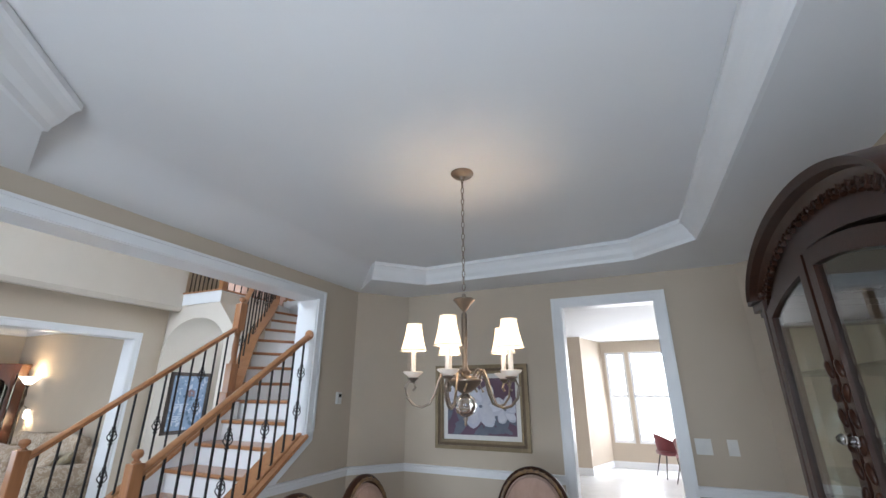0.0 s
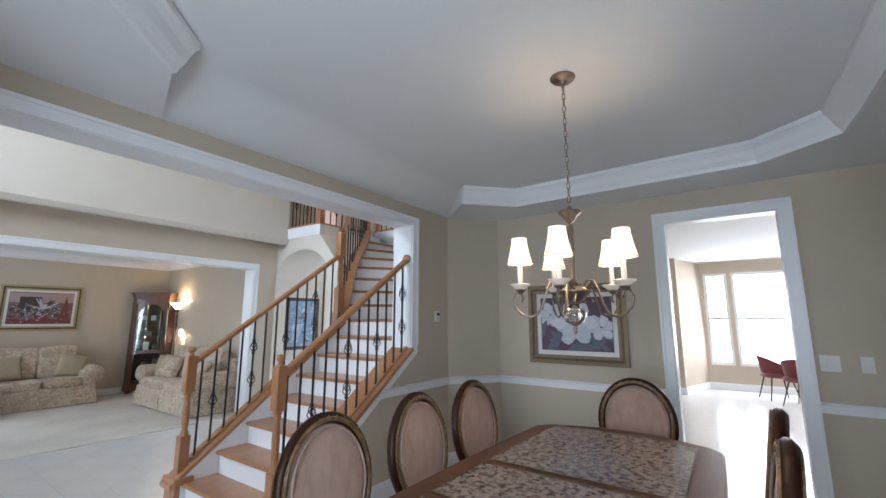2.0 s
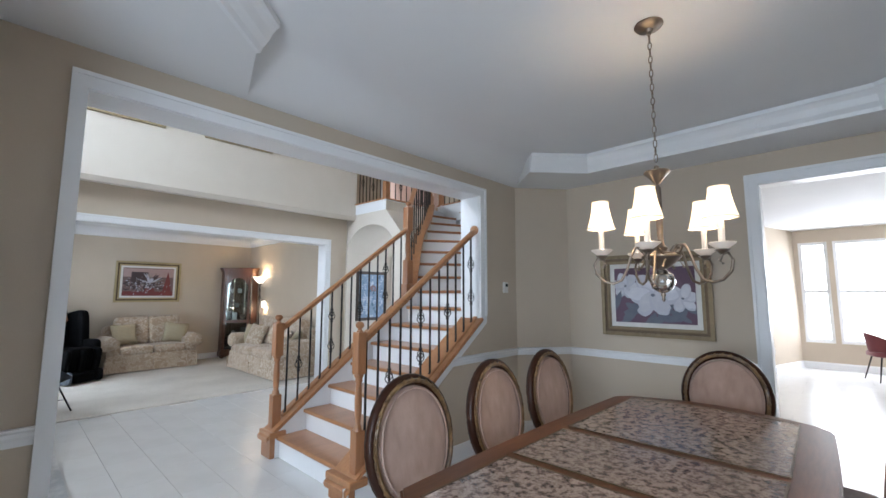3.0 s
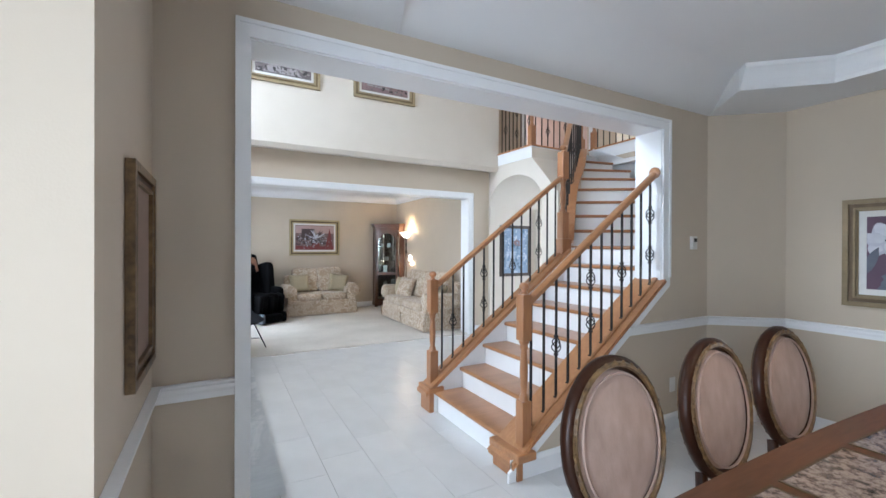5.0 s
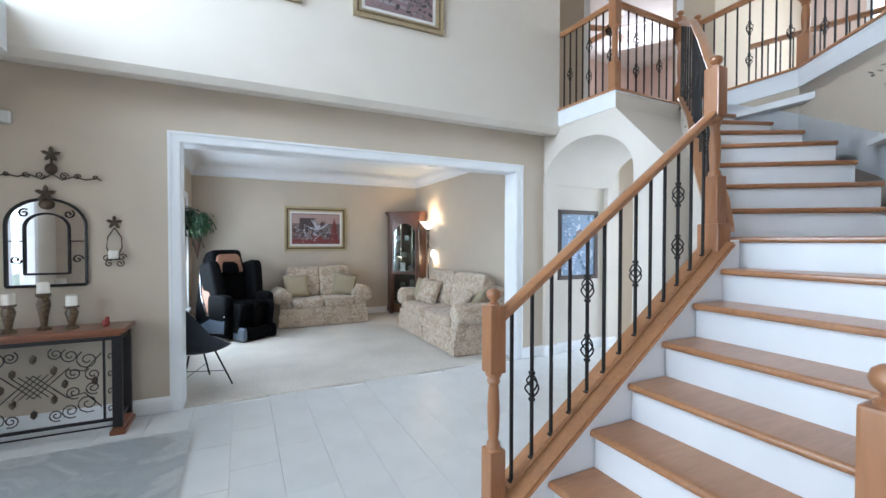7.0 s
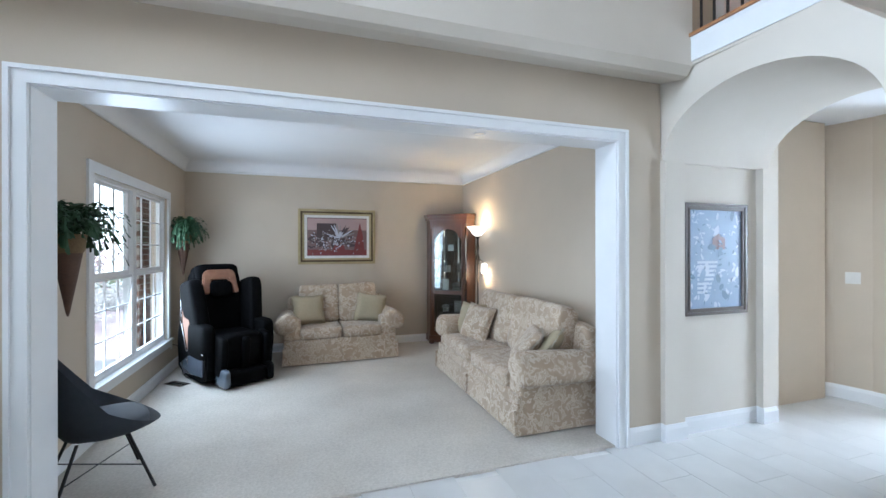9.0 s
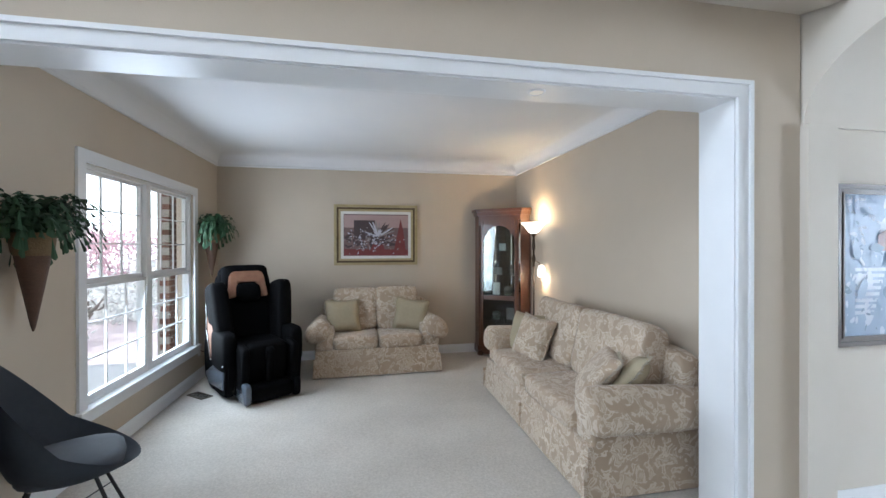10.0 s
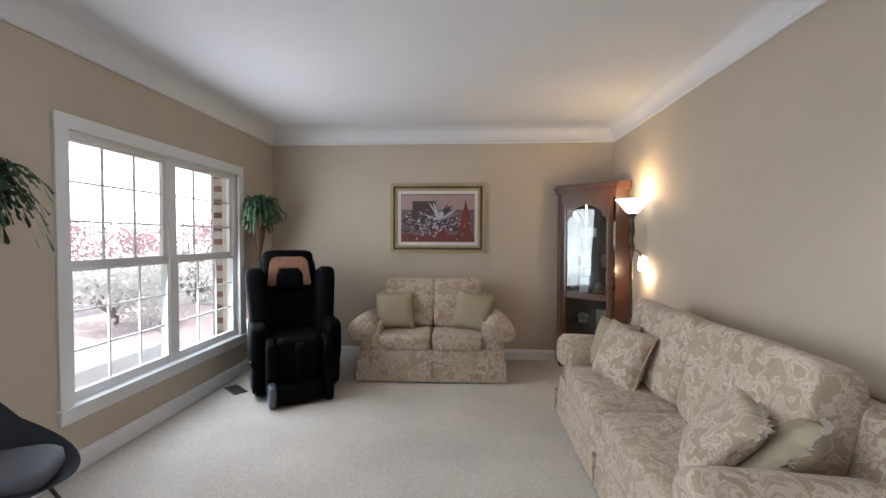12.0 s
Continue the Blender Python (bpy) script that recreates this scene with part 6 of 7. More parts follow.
for k, (x, y, z, w, h) in enumerate(((3.72, 10.36, 0.85, 0.10, 0.17), (3.85, 10.25, 0.85, 0.13, 0.12), (3.75, 10.38, 1.13, 0.12, 0.10), (3.90, 10.24, 1.13, 0.08, 0.14), (3.80, 10.34, 1.46, 0.09, 0.10), (3.72, 10.36, 0.52, 0.12, 0.10), (3.88, 10.24, 0.52, 0.11, 0.16), (3.78, 10.32, 0.212, 0.14, 0.16), (3.92, 10.22, 0.212, 0.09, 0.10))):
    kp = thing("keepsake", x, y, z, -38, "small keepsake standing on a cabinet shelf" if k % 2 else "small white framed keepsake on a cabinet shelf", "ornament", "keepsakes in the cabinet")
    if k % 2:
        bm = bmesh.new()
        lathe(bm, [(w * 0.35, 0), (w * 0.45, h * 0.15), (w * 0.25, h * 0.3), (w * 0.5, h * 0.6), (w * 0.4, h * 0.85), (w * 0.15, h)], 16)
        part("figure", bm, CLOCKM, kp, smooth=60)
    else:
        part("stand", boxes((-w / 2, -0.01, 0, w / 2, 0.012, h), bevel=0.004), CLOCKM if k % 4 else CHINA, kp)

FROST = glowing("lit_frosted_glass", (1.0, 0.93, 0.80), 3.2, (0.9, 0.85, 0.75))
fl = thing("floor_lamp", 3.985, 9.70, 0.012, 0, "bronze floor lamp with lit frosted bowl and side reading light", "lamp")
bm = bmesh.new()
lathe(bm, [(0.13, 0), (0.13, 0.012), (0.10, 0.025), (0.03, 0.04), (0.012, 0.06)], 24)
part("foot", bm, BRONZE, fl, smooth=40)
bm = bmesh.new()
lathe(bm, [(0.011, 0.05), (0.011, 1.25), (0.02, 1.26), (0.012, 1.28), (0.022, 1.33), (0.026, 1.36), (0.014, 1.40), (0.012, 1.45), (0.024, 1.50), (0.016, 1.56), (0.012, 1.62), (0.03, 1.65), (0.035, 1.67)], 16)
part("pole", bm, BRONZE, fl, smooth=40)
bm = bmesh.new()
lathe(bm, [(0.03, 1.665), (0.055, 1.68), (0.085, 1.715), (0.115, 1.76), (0.15, 1.795), (0.152, 1.80), (0.112, 1.768), (0.08, 1.722), (0.05, 1.69), (0.02, 1.68)], 32)
part("bowl", bm, FROST, fl, "frosted glass bowl, lit", smooth=60)
bm = bmesh.new()
tube(bm, [(0, 0, 1.30), (0.02, -0.02, 1.33), (0.06, -0.03, 1.30), (0.075, -0.035, 1.255)], 0.006, 8)
part("side_arm", bm, BRONZE, fl, smooth=60)
bm = bmesh.new()
lathe(bm, [(0.025, 0.0), (0.035, -0.02), (0.055, -0.06), (0.075, -0.115), (0.073, -0.115), (0.052, -0.06), (0.02, -0.01)], 24)
bmesh.ops.transform(bm, matrix=pose(0.075, -0.035, 1.26, 25, -35, 0), verts=bm.verts)
part("reading_shade", bm, FROST, fl, "small frosted shade, lit", smooth=60)
bulb("floor_lamp_bulb", 3.985, 9.70, 1.86, 13, (1.0, 0.72, 0.38), 0.06)
bulb("reading_bulb", 4.07, 9.63, 1.10, 5.5, (1.0, 0.74, 0.44), 0.04)
rl = thing("puck_light", 2.76, 6.80, 2.288, 0, "small lit puck light under the opening header", "ceiling light")
bm = bmesh.new()
lathe(bm, [(0.045, 0), (0.045, -0.004), (0.036, -0.007), (0.034, 0.0)], 24)
part("ring", bm, WHITE, rl, smooth=30)
bm = bmesh.new()
lathe(bm, [(0.034, -0.001), (0.034, -0.004), (0.01, -0.004)], 24)
part("lens", bm, glowing("lit_lens", (1.0, 0.92, 0.82), 0.15), rl)

# fern cones on the window wall
WICKER = material("woven_rattan", (0.11, 0.055, 0.03), 0.7, other=(0.05, 0.022, 0.012), scale=60, mix=1.2, bump=1.0, bump_scale=110, stretch=(1, 1, 3))
STRAW = material("straw_band", (0.20, 0.13, 0.06), 0.8, other=(0.11, 0.065, 0.03), scale=60, mix=1.2, bump=1.0, bump_scale=120)
FERN = material("fern_green", (0.028, 0.085, 0.03), 0.6, other=(0.012, 0.04, 0.018), scale=25, mix=1.2)


def fern_cone(x, y, label, seed, wide=1.0, foot=1.17):
    ob = thing("wall_planter", x, y, foot, 0, label, "planter", "fern cones beside the window")
    rng = random.Random(seed)
    bm = bmesh.new()
    lathe(bm, [(0.004, 0.0), (0.012, 0.03), (0.05, 0.25), (0.075, 0.40)], 20)
    part("cone", bm, WICKER, ob, smooth=50)
    bm = bmesh.new()
    lathe(bm, [(0.075, 0.40), (0.086, 0.42), (0.095, 0.50), (0.098, 0.52), (0.088, 0.52), (0.08, 0.44)], 20)
    part("band", bm, STRAW, ob, "plaited straw band", smooth=50)
    bm = bmesh.new()
    for k in range(210):
        a = rng.uniform(0, 2 * math.pi)
        reach = rng.uniform(0.10, 0.27) * wide
        rise = rng.uniform(0.10, 0.28)
        droop = rng.uniform(0.05, 0.30)
        c, s = math.cos(a), math.sin(a)
        if x + c * reach < 0.09:
            reach *= 0.3
        pts = []
        for j in range(9):
            t = j / 8
            pts.append(Vector((c * reach * t, s * reach * t, 0.50 + rise * math.sin(math.pi * 0.62 * t) - droop * t * t * t)))
        side = Vector((-s, c, 0))
        for j in range(8):
            p, q = pts[j], pts[j + 1]
            L = 0.024 * math.sin(math.pi * (j + 1) / 9) + 0.005
            for sg in (-1, 1):
                tip = p.lerp(q, 0.8) + side * sg * L + Vector((0, 0, rng.uniform(-0.02, 0.004)))
                bm.faces.new([bm.verts.new(p), bm.verts.new(q), bm.verts.new(tip)])
    part("fronds", bm, FERN, ob, "drooping green fern fronds")
    return ob


fern_cone(0.195, 7.40, "woven brown wall cone holding a drooping green fern", 3, 1.25, 1.07)
fern_cone(0.185, 10.06, "woven brown wall cone with fern near the room corner", 5, 1.1)

# tub chair
SLATE = material("slate_grey_cloth", (0.075, 0.085, 0.10), 0.75, other=(0.055, 0.062, 0.075), scale=30, mix=1.0, bump=0.25, bump_scale=200)
tc = thing("tub_chair", 0.40, 7.30, 0.012, -62, "slate grey upholstered tub chair on thin black legs", "chair")
bm = bmesh.new()
NA, NR = 40, 8
grid = []
for j in range(NR + 1):
    t = j / NR
    row = []
    for i in range(NA):
        a = 2 * math.pi * i / NA
        fwd = math.sin(a)
        top = 0.56 - 0.21 * fwd - 0.02 * math.cos(2 * a)
        r = 0.08 + (0.30 - 0.08) * t ** 0.6
        z = 0.34 + (top - 0.34) * t ** 2.2 + (0.0 if t > 0.3 else 0)
        row.append(bm.verts.new((r * 1.08 * math.cos(a), r * 1.05 * fwd, z + 0.20 * max(0, -fwd) * t ** 3)))
    grid.append(row)
for a, b in zip(grid, grid[1:]):
    for i in range(NA):
        bm.faces.new((a[i], a[(i + 1) % NA], b[(i + 1) % NA], b[i]))
bm.faces.new(list(reversed(grid[0])))
bmesh.ops.solidify(bm, geom=bm.faces, thickness=0.035)
part("shell", bm, SLATE, tc, smooth=60)
bm = bmesh.new()
soft(bm, 0.46, 0.44, 0.10, pose(0, 0.03, 0.40), 0.5, 0.7)
part("seat_pad", bm, SLATE, tc, smooth=60)
for sx in (-1, 1):
    for sy in (-1, 1):
        bm = bmesh.new()
        tube(bm, [(sx * 0.14, sy * 0.12, 0.345), (sx * 0.24, sy * 0.24, 0.0)], 0.009, 8)
        part("leg", bm, IRON, tc, smooth=60)
bm = bmesh.new()
tube(bm, [(-0.20, -0.19, 0.14), (0.20, 0.19, 0.14)], 0.004, 6)
tube(bm, [(0.20, -0.19, 0.145), (-0.20, 0.19, 0.145)], 0.004, 6)
part("cross_brace", bm, IRON, tc)

# ---- foyer things ----


def on_foyer_upper(cx, cz):
    return lambda u, v, o: (cx + u, 6.42 - o, cz + v)


def stroke_scene(w, h, mats, n, big=0.10):
    out = []
    for k in range(n):
        cx, cy = random.uniform(-w / 2, w / 2), random.uniform(-h / 2, h / 2)
        r = random.uniform(0.012, big) * (1.0 if k < n * 0.3 else 0.4)
        out.append((mats[k % len(mats)], blob(cx, cy, r, r * random.uniform(0.25, 0.6), random.uniform(0, 3.1), 9, 0.2)))
    return out


DUSK = material("dusky_garden_paint", (0.10, 0.085, 0.09), 0.5, other=(0.20, 0.165, 0.17), scale=9, mix=1.6)
PALE = material("pale_path_paint", (0.38, 0.35, 0.36), 0.5, other=(0.24, 0.22, 0.23), scale=14, mix=1.4)
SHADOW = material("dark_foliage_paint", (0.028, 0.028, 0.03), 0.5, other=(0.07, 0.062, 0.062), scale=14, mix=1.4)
ROSE = material("dusty_rose_paint", (0.30, 0.20, 0.20), 0.5, other=(0.20, 0.14, 0.15), scale=14, mix=1.4)
SILVERG = material("champagne_frame", (0.46, 0.375, 0.22), 0.4, metal=0.4, other=(0.30, 0.25, 0.17), scale=25, mix=1.0, bump=0.3, bump_scale=60)
path_shapes = [(PALE, [(-0.25, -0.3), (0.22, -0.3), (0.12, -0.16), (-0.02, -0.05), (-0.10, -0.1)]), (PALE, [(-0.32, 0.0), (-0.26, 0.0), (-0.24, 0.3), (-0.33, 0.3)]), (PALE, [(-0.14, 0.02), (-0.10, 0.02), (-0.10, 0.33), (-0.15, 0.33)])]
picture("framed_picture", "champagne-framed picture of an arched garden lane", on_foyer_upper(0.855, 3.98), 0.91, 0.86, SILVERG, 0.07, 0.045, DUSK, path_shapes + stroke_scene(0.66, 0.6, (SHADOW, GREY, SHADOW, DUSK), 300, 0.05), liner=SILVERG, groove=GOLD)
steps_shapes = [(PALE, [(-0.28 + 0.05 * k, -0.24 + 0.06 * k), (0.06 + 0.02 * k, -0.26 + 0.06 * k), (0.06 + 0.02 * k, -0.235 + 0.06 * k), (-0.26 + 0.05 * k, -0.215 + 0.06 * k)]) for k in range(4)] + [(PALE, [(-0.20, -0.02), (-0.15, -0.02), (-0.15, 0.3), (-0.20, 0.3)])]
picture("framed_picture", "champagne-framed picture of garden steps and a column", on_foyer_upper(2.232, 3.99), 0.93, 0.86, SILVERG, 0.07, 0.045, ROSE, steps_shapes + stroke_scene(0.66, 0.6, (SHADOW, ROSE, DUSK, SHADOW, GREY), 300, 0.05), liner=SILVERG, groove=GOLD)
BLUEP = material("pale_blue_garden_paint", (0.32, 0.42, 0.57), 0.4, other=(0.19, 0.28, 0.42), scale=9, mix=1.6)
BLUED = material("deep_blue_paint", (0.07, 0.13, 0.21), 0.4, other=(0.15, 0.24, 0.33), scale=16, mix=1.5)
BLUEW = material("misty_white_paint", (0.62, 0.68, 0.76), 0.4, other=(0.45, 0.52, 0.62), scale=16, mix=1.5)
DFRAME = material("dark_bronze_frame", (0.055, 0.042, 0.038), 0.35, other=(0.10, 0.075, 0.06), scale=20, mix=1.0, coat=0.2)
house = [(BLUEW, [(-0.20, -0.28 + 0.035 * k), (-0.06 + 0.012 * k, -0.28 + 0.035 * k), (-0.06 + 0.012 * k, -0.26 + 0.035 * k), (-0.20, -0.26 + 0.035 * k)]) for k in range(8)] + [(ROSE, [(-0.04, 0.08), (0.10, 0.08), (0.10, 0.17), (0.03, 0.21), (-0.04, 0.17)]), (BLUEW, [(-0.02, 0.09), (0.02, 0.09), (0.02, 0.15), (-0.02, 0.15)])]
picture("framed_picture", "dark-framed blue picture of garden steps and a house", lambda u, v, o: (4.835 + u, 6.72 - o, 1.405 + v), 0.69, 0.91, DFRAME, 0.055, 0.0, BLUEP, house + stroke_scene(0.56, 0.78, (BLUED, BLUEW, BLUEP, BLUEW), 170, 0.06), depth=0.03)

# console table with scrolled iron front
CONS = material("reddish_console_wood", (0.24, 0.085, 0.035), 0.3, other=(0.13, 0.04, 0.018), scale=9, mix=1.0, bump=0.06, stretch=(1, 7, 7), coat=0.3)
con = thing("console_table", -0.50, 6.52, 0, 0, "wood-topped console table with scrolled black iron front", "console table")
bm = boxes((-0.53, -0.175, 0.765, 0.53, 0.165, 0.80), bevel=0.008)
join(bm, boxes((-0.50, -0.16, 0.745, 0.50, 0.16, 0.765), bevel=0.005))
part("tabletop", bm, CONS, con)
for s in (-1, 1):
    bm = bmesh.new()
    for y in (-0.145, 0.135):
        box(bm, s * 0.475 - 0.030, y - 0.024, 0.06, s * 0.475 + 0.030, y + 0.024, 0.745, bevel=0.004)
    box(bm, s * 0.475 - 0.012, -0.13, 0.10, s * 0.475 + 0.012, 0.12, 0.125)
    box(bm, s * 0.475 - 0.012, -0.13, 0.70, s * 0.475 + 0.012, 0.12, 0.725)
    leg = part("leg_frame", bm, IRON, con)
    part("foot", boxes((s * 0.475 - 0.05, -0.17, 0.0, s * 0.475 + 0.05, 0.16, 0.035), (s * 0.475 - 0.035, -0.16, 0.035, s * 0.475 + 0.035, 0.15, 0.065), bevel=0.006), CONS, leg)
    bm = bmesh.new()
    for k in range(4):
        spiral = [(s * 0.43 + 0.018 * (1 - 0.1 * j) * math.cos(j * 0.8), -0.145, 0.20 + k * 0.13 + 0.03 * math.sin(j * 0.8) * (1 - 0.1 * j)) for j in range(9)]
        tube(bm, spiral, 0.004, 5)
    box(bm, s * 0.395 - 0.007, -0.152, 0.13, s * 0.395 + 0.007, -0.138, 0.735)
    part("side_scroll", bm, IRON, leg)
part("frieze", boxes((-0.445, -0.150, 0.715, 0.445, 0.140, 0.745)), IRON, con)
part("bottom_rail", boxes((-0.475, -0.155, 0.11, 0.475, -0.135, 0.13)), IRON, con)
part("lower_rail", boxes((-0.475, -0.15, 0.065, 0.475, -0.14, 0.075)), IRON, con)
part("top_rail", boxes((-0.475, -0.155, 0.715, 0.475, -0.135, 0.735)), IRON, con)


def scroll(cx, cz, r, turns, a0, hand, y):
    pts = []
    n = int(10 * turns)
    for j in range(n + 1):
        t = j / n
        rr = r * (1 - 0.8 * t)
        a = a0 + hand * 2 * math.pi * turns * t
        pts.append((cx + rr * math.cos(a), y, cz + rr * math.sin(a)))
    return pts


for sx in (-1, 1):
    for sz in (-1, 1):
        for cx, cz, r in ((0.30, 0.16, 0.07), (0.20, 0.20, 0.055), (0.12, 0.22, 0.045), (0.33, 0.05, 0.05), (0.22, 0.07, 0.05)):
            bm = bmesh.new()
            p = scroll(sx * cx, 0.425 + sz * cz, r, 1.6, math.pi / 2 * sz + 0.5 * sx, sx * sz, -0.145)
            tube(bm, p, 0.0045, 5)
            part("scroll", bm, IRON, con)
        bm = bmesh.new()
        tube(bm, [(sx * 0.10, -0.145, 0.425 + sz * 0.02), (sx * 0.18, -0.145, 0.425 + sz * 0.10), (sx * 0.28, -0.145, 0.425 + sz * 0.08), (sx * 0.38, -0.145, 0.425 + sz * 0.20)], 0.0045, 5)
        part("vine", bm, IRON, con)
for k in range(5):
    bm = bmesh.new()
    d0 = -0.08 + 0.04 * k
    tube(bm, [(d0 - 0.08, -0.145, 0.345), (d0 + 0.08, -0.145, 0.505)], 0.0035, 5)
    tube(bm, [(d0 + 0.08, -0.145, 0.345), (d0 - 0.08, -0.145, 0.505)], 0.0035, 5)
    part("lattice_bar", bm, IRON, con)
for cx, cz in ((0, 0.62), (0, 0.23), (-0.17, 0.425), (0.17, 0.425), (-0.11, 0.53), (0.11, 0.53), (-0.11, 0.32), (0.11, 0.32), (-0.34, 0.425), (0.34, 0.425)):
    bm = bmesh.new()
    bmesh.ops.create_icosphere(bm, subdivisions=1, radius=0.03, matrix=Matrix.Translation((cx, -0.146, cz)) @ Matrix.Diagonal((0.75, 0.25, 1.15, 1)))
    part("leaf_boss", bm, BRONZE, con)

WAX = material("ivory_candle_wax", (0.78, 0.74, 0.66), 0.5, other=(0.72, 0.67, 0.58), scale=10)
MOSAIC = speckle_material("dark_mosaic", [(0.03, 0.022, 0.016), (0.10, 0.06, 0.03), (0.22, 0.16, 0.09)], 0.3, 50)
for x, h, y in ((-0.67, 0.20, 6.50), (-0.49, 0.27, 6.53), (-0.325, 0.17, 6.51)):
    ch = thing("candle_holder", x, y, 0.80, 0, "dark mosaic candle holder with ivory pillar candle", "candle holder", "candles on the console table")
    bm = bmesh.new()
    lathe(bm, [(0.045, 0), (0.045, 0.012), (0.02, 0.03), (0.026, h * 0.35), (0.042, h * 0.7), (0.03, h * 0.88), (0.045, h * 0.93), (0.045, h)], 18)
    part("stem", bm, MOSAIC, ch, smooth=50)
    bm = bmesh.new()
    lathe(bm, [(0.036, h), (0.037, h + 0.075), (0.03, h + 0.08), (0.004, h + 0.076)], 20)
    part("candle", bm, WAX, ch, smooth=40)
oc = thing("candle_jar", -0.86, 6.48, 0.80, 0, "small orange glass candle on the console table", "candle")
bm = bmesh.new()
lathe(bm, [(0.04, 0), (0.045, 0.01), (0.045, 0.06), (0.04, 0.065), (0.02, 0.058)], 18)
part("jar", bm, material("amber_wax", (0.45, 0.14, 0.04), 0.35, scale=12), oc, smooth=40)
rf = thing("figurine", -0.115, 6.48, 0.80, 0, "small red ornament on the console table", "ornament")
bm = bmesh.new()
soft(bm, 0.05, 0.04, 0.055, pose(0, 0, 0.027), 0.8, 0.9, 14, 10)
soft(bm, 0.03, 0.03, 0.03, pose(0.008, 0, 0.062), 0.9, 0.9, 12, 8)
part("body", bm, material("red_glaze", (0.30, 0.035, 0.025), 0.25, scale=20), rf, smooth=60)

# mirror and wall iron
mi = thing("wall_mirror", -0.515, LY, 1.11, 0, "arched wall mirror in a black iron frame", "mirror")


def arch_line(w, h, n=16):
    r = w / 2
    return [(-r, 0)] + [(-r * math.cos(math.pi * k / n), h - r * 0.85 + r * 0.85 * math.sin(math.pi * k / n)) for k in range(n + 1)] + [(r, 0)]


bm = bmesh.new()
tube(bm, [(u, -0.02, v) for u, v in arch_line(0.47, 0.66)], 0.011, 8)
tube(bm, [(-0.235, -0.02, 0.0), (0.235, -0.02, 0.0)], 0.011, 8)
part("outer_frame", bm, IRON, mi, smooth=60)
bm = bmesh.new()
tube(bm, [(u, -0.024, v + 0.09) for u, v in arch_line(0.26, 0.46)], 0.008, 8)
tube(bm, [(-0.13, -0.024, 0.09), (0.13, -0.024, 0.09)], 0.008, 8)
part("inner_frame", bm, IRON, mi, smooth=60)
part("glass", solid(arch_line(0.46, 0.655), (-0.012, -0.006), xz), MIRROR, mi, "mirror glass")
bm = bmesh.new()
for s in (-1, 1):
    tube(bm, [(s * 0.13, -0.02, 0.34), (s * 0.235, -0.02, 0.34)], 0.005, 5)
    tube(bm, [(s * 0.18 + q[0], -0.02, 0.20 + q[2]) for q in scroll(0, 0, 0.035, 1.3, 0, s, 0)], 0.005, 5)
    tube(bm, [(s * 0.13 + q[0], -0.02, 0.55 + q[2]) for q in scroll(0, 0, 0.035, 1.3, 1, -s, 0)], 0.005, 5)
part("scrolls", bm, IRON, mi)


def leaf_star(bm, x, y, z, r):
    for k in range(5):
        a = math.pi / 2 + k * 2 * math.pi / 5
        bmesh.ops.create_icosphere(bm, subdivisions=1, radius=r * 0.5, matrix=Matrix.Translation((x + 0.5 * r * math.cos(a), y, z + 0.5 * r * math.sin(a))) @ Euler((0, -a + math.pi / 2, 0)).to_matrix().to_4x4() @ Matrix.Diagonal((0.55, 0.3, 1.1, 1)))


bm = bmesh.new()
leaf_star(bm, 0, -0.03, 0.70, 0.065)
bmesh.ops.create_icosphere(bm, subdivisions=2, radius=0.04, matrix=Matrix.Translation((0, -0.03, 0.62)) @ Matrix.Diagonal((1.1, 0.5, 1, 1)))
part("leaf_crest", bm, BRONZE, mi, smooth=40)
sc = thing("wall_ornament", -0.48, LY, 1.93, 0, "wide scrolled iron wall ornament with a leaf crest", "wall decor")
bm = bmesh.new()
for s in (-1, 1):
    tube(bm, [(0, -0.015, 0.03), (s * 0.06, -0.015, -0.01), (s * 0.13, -0.015, 0.02), (s * 0.20, -0.015, 0.0), (s * 0.27, -0.015, 0.015), (s * 0.30, -0.015, 0.0)], 0.005, 6)
    for q, r in ((0.07, 0.03), (0.15, 0.024), (0.26, 0.018)):
        tube(bm, [(s * q + p[0], -0.015, 0.02 + p[2]) for p in scroll(0, 0, r, 1.4, 0, s, 0)], 0.0045, 5)
part("scrollwork", bm, BRONZE, sc)
bm = bmesh.new()
leaf_star(bm, 0, -0.03, 0.18, 0.06)
bmesh.ops.create_icosphere(bm, subdivisions=2, radius=0.04, matrix=Matrix.Translation((0, -0.03, 0.07)) @ Matrix.Diagonal((1, 0.5, 1.1, 1)))
tube(bm, [(0, -0.02, 0.07), (0, -0.02, 0.17)], 0.008, 6)
part("crest", bm, BRONZE, sc, smooth=40)
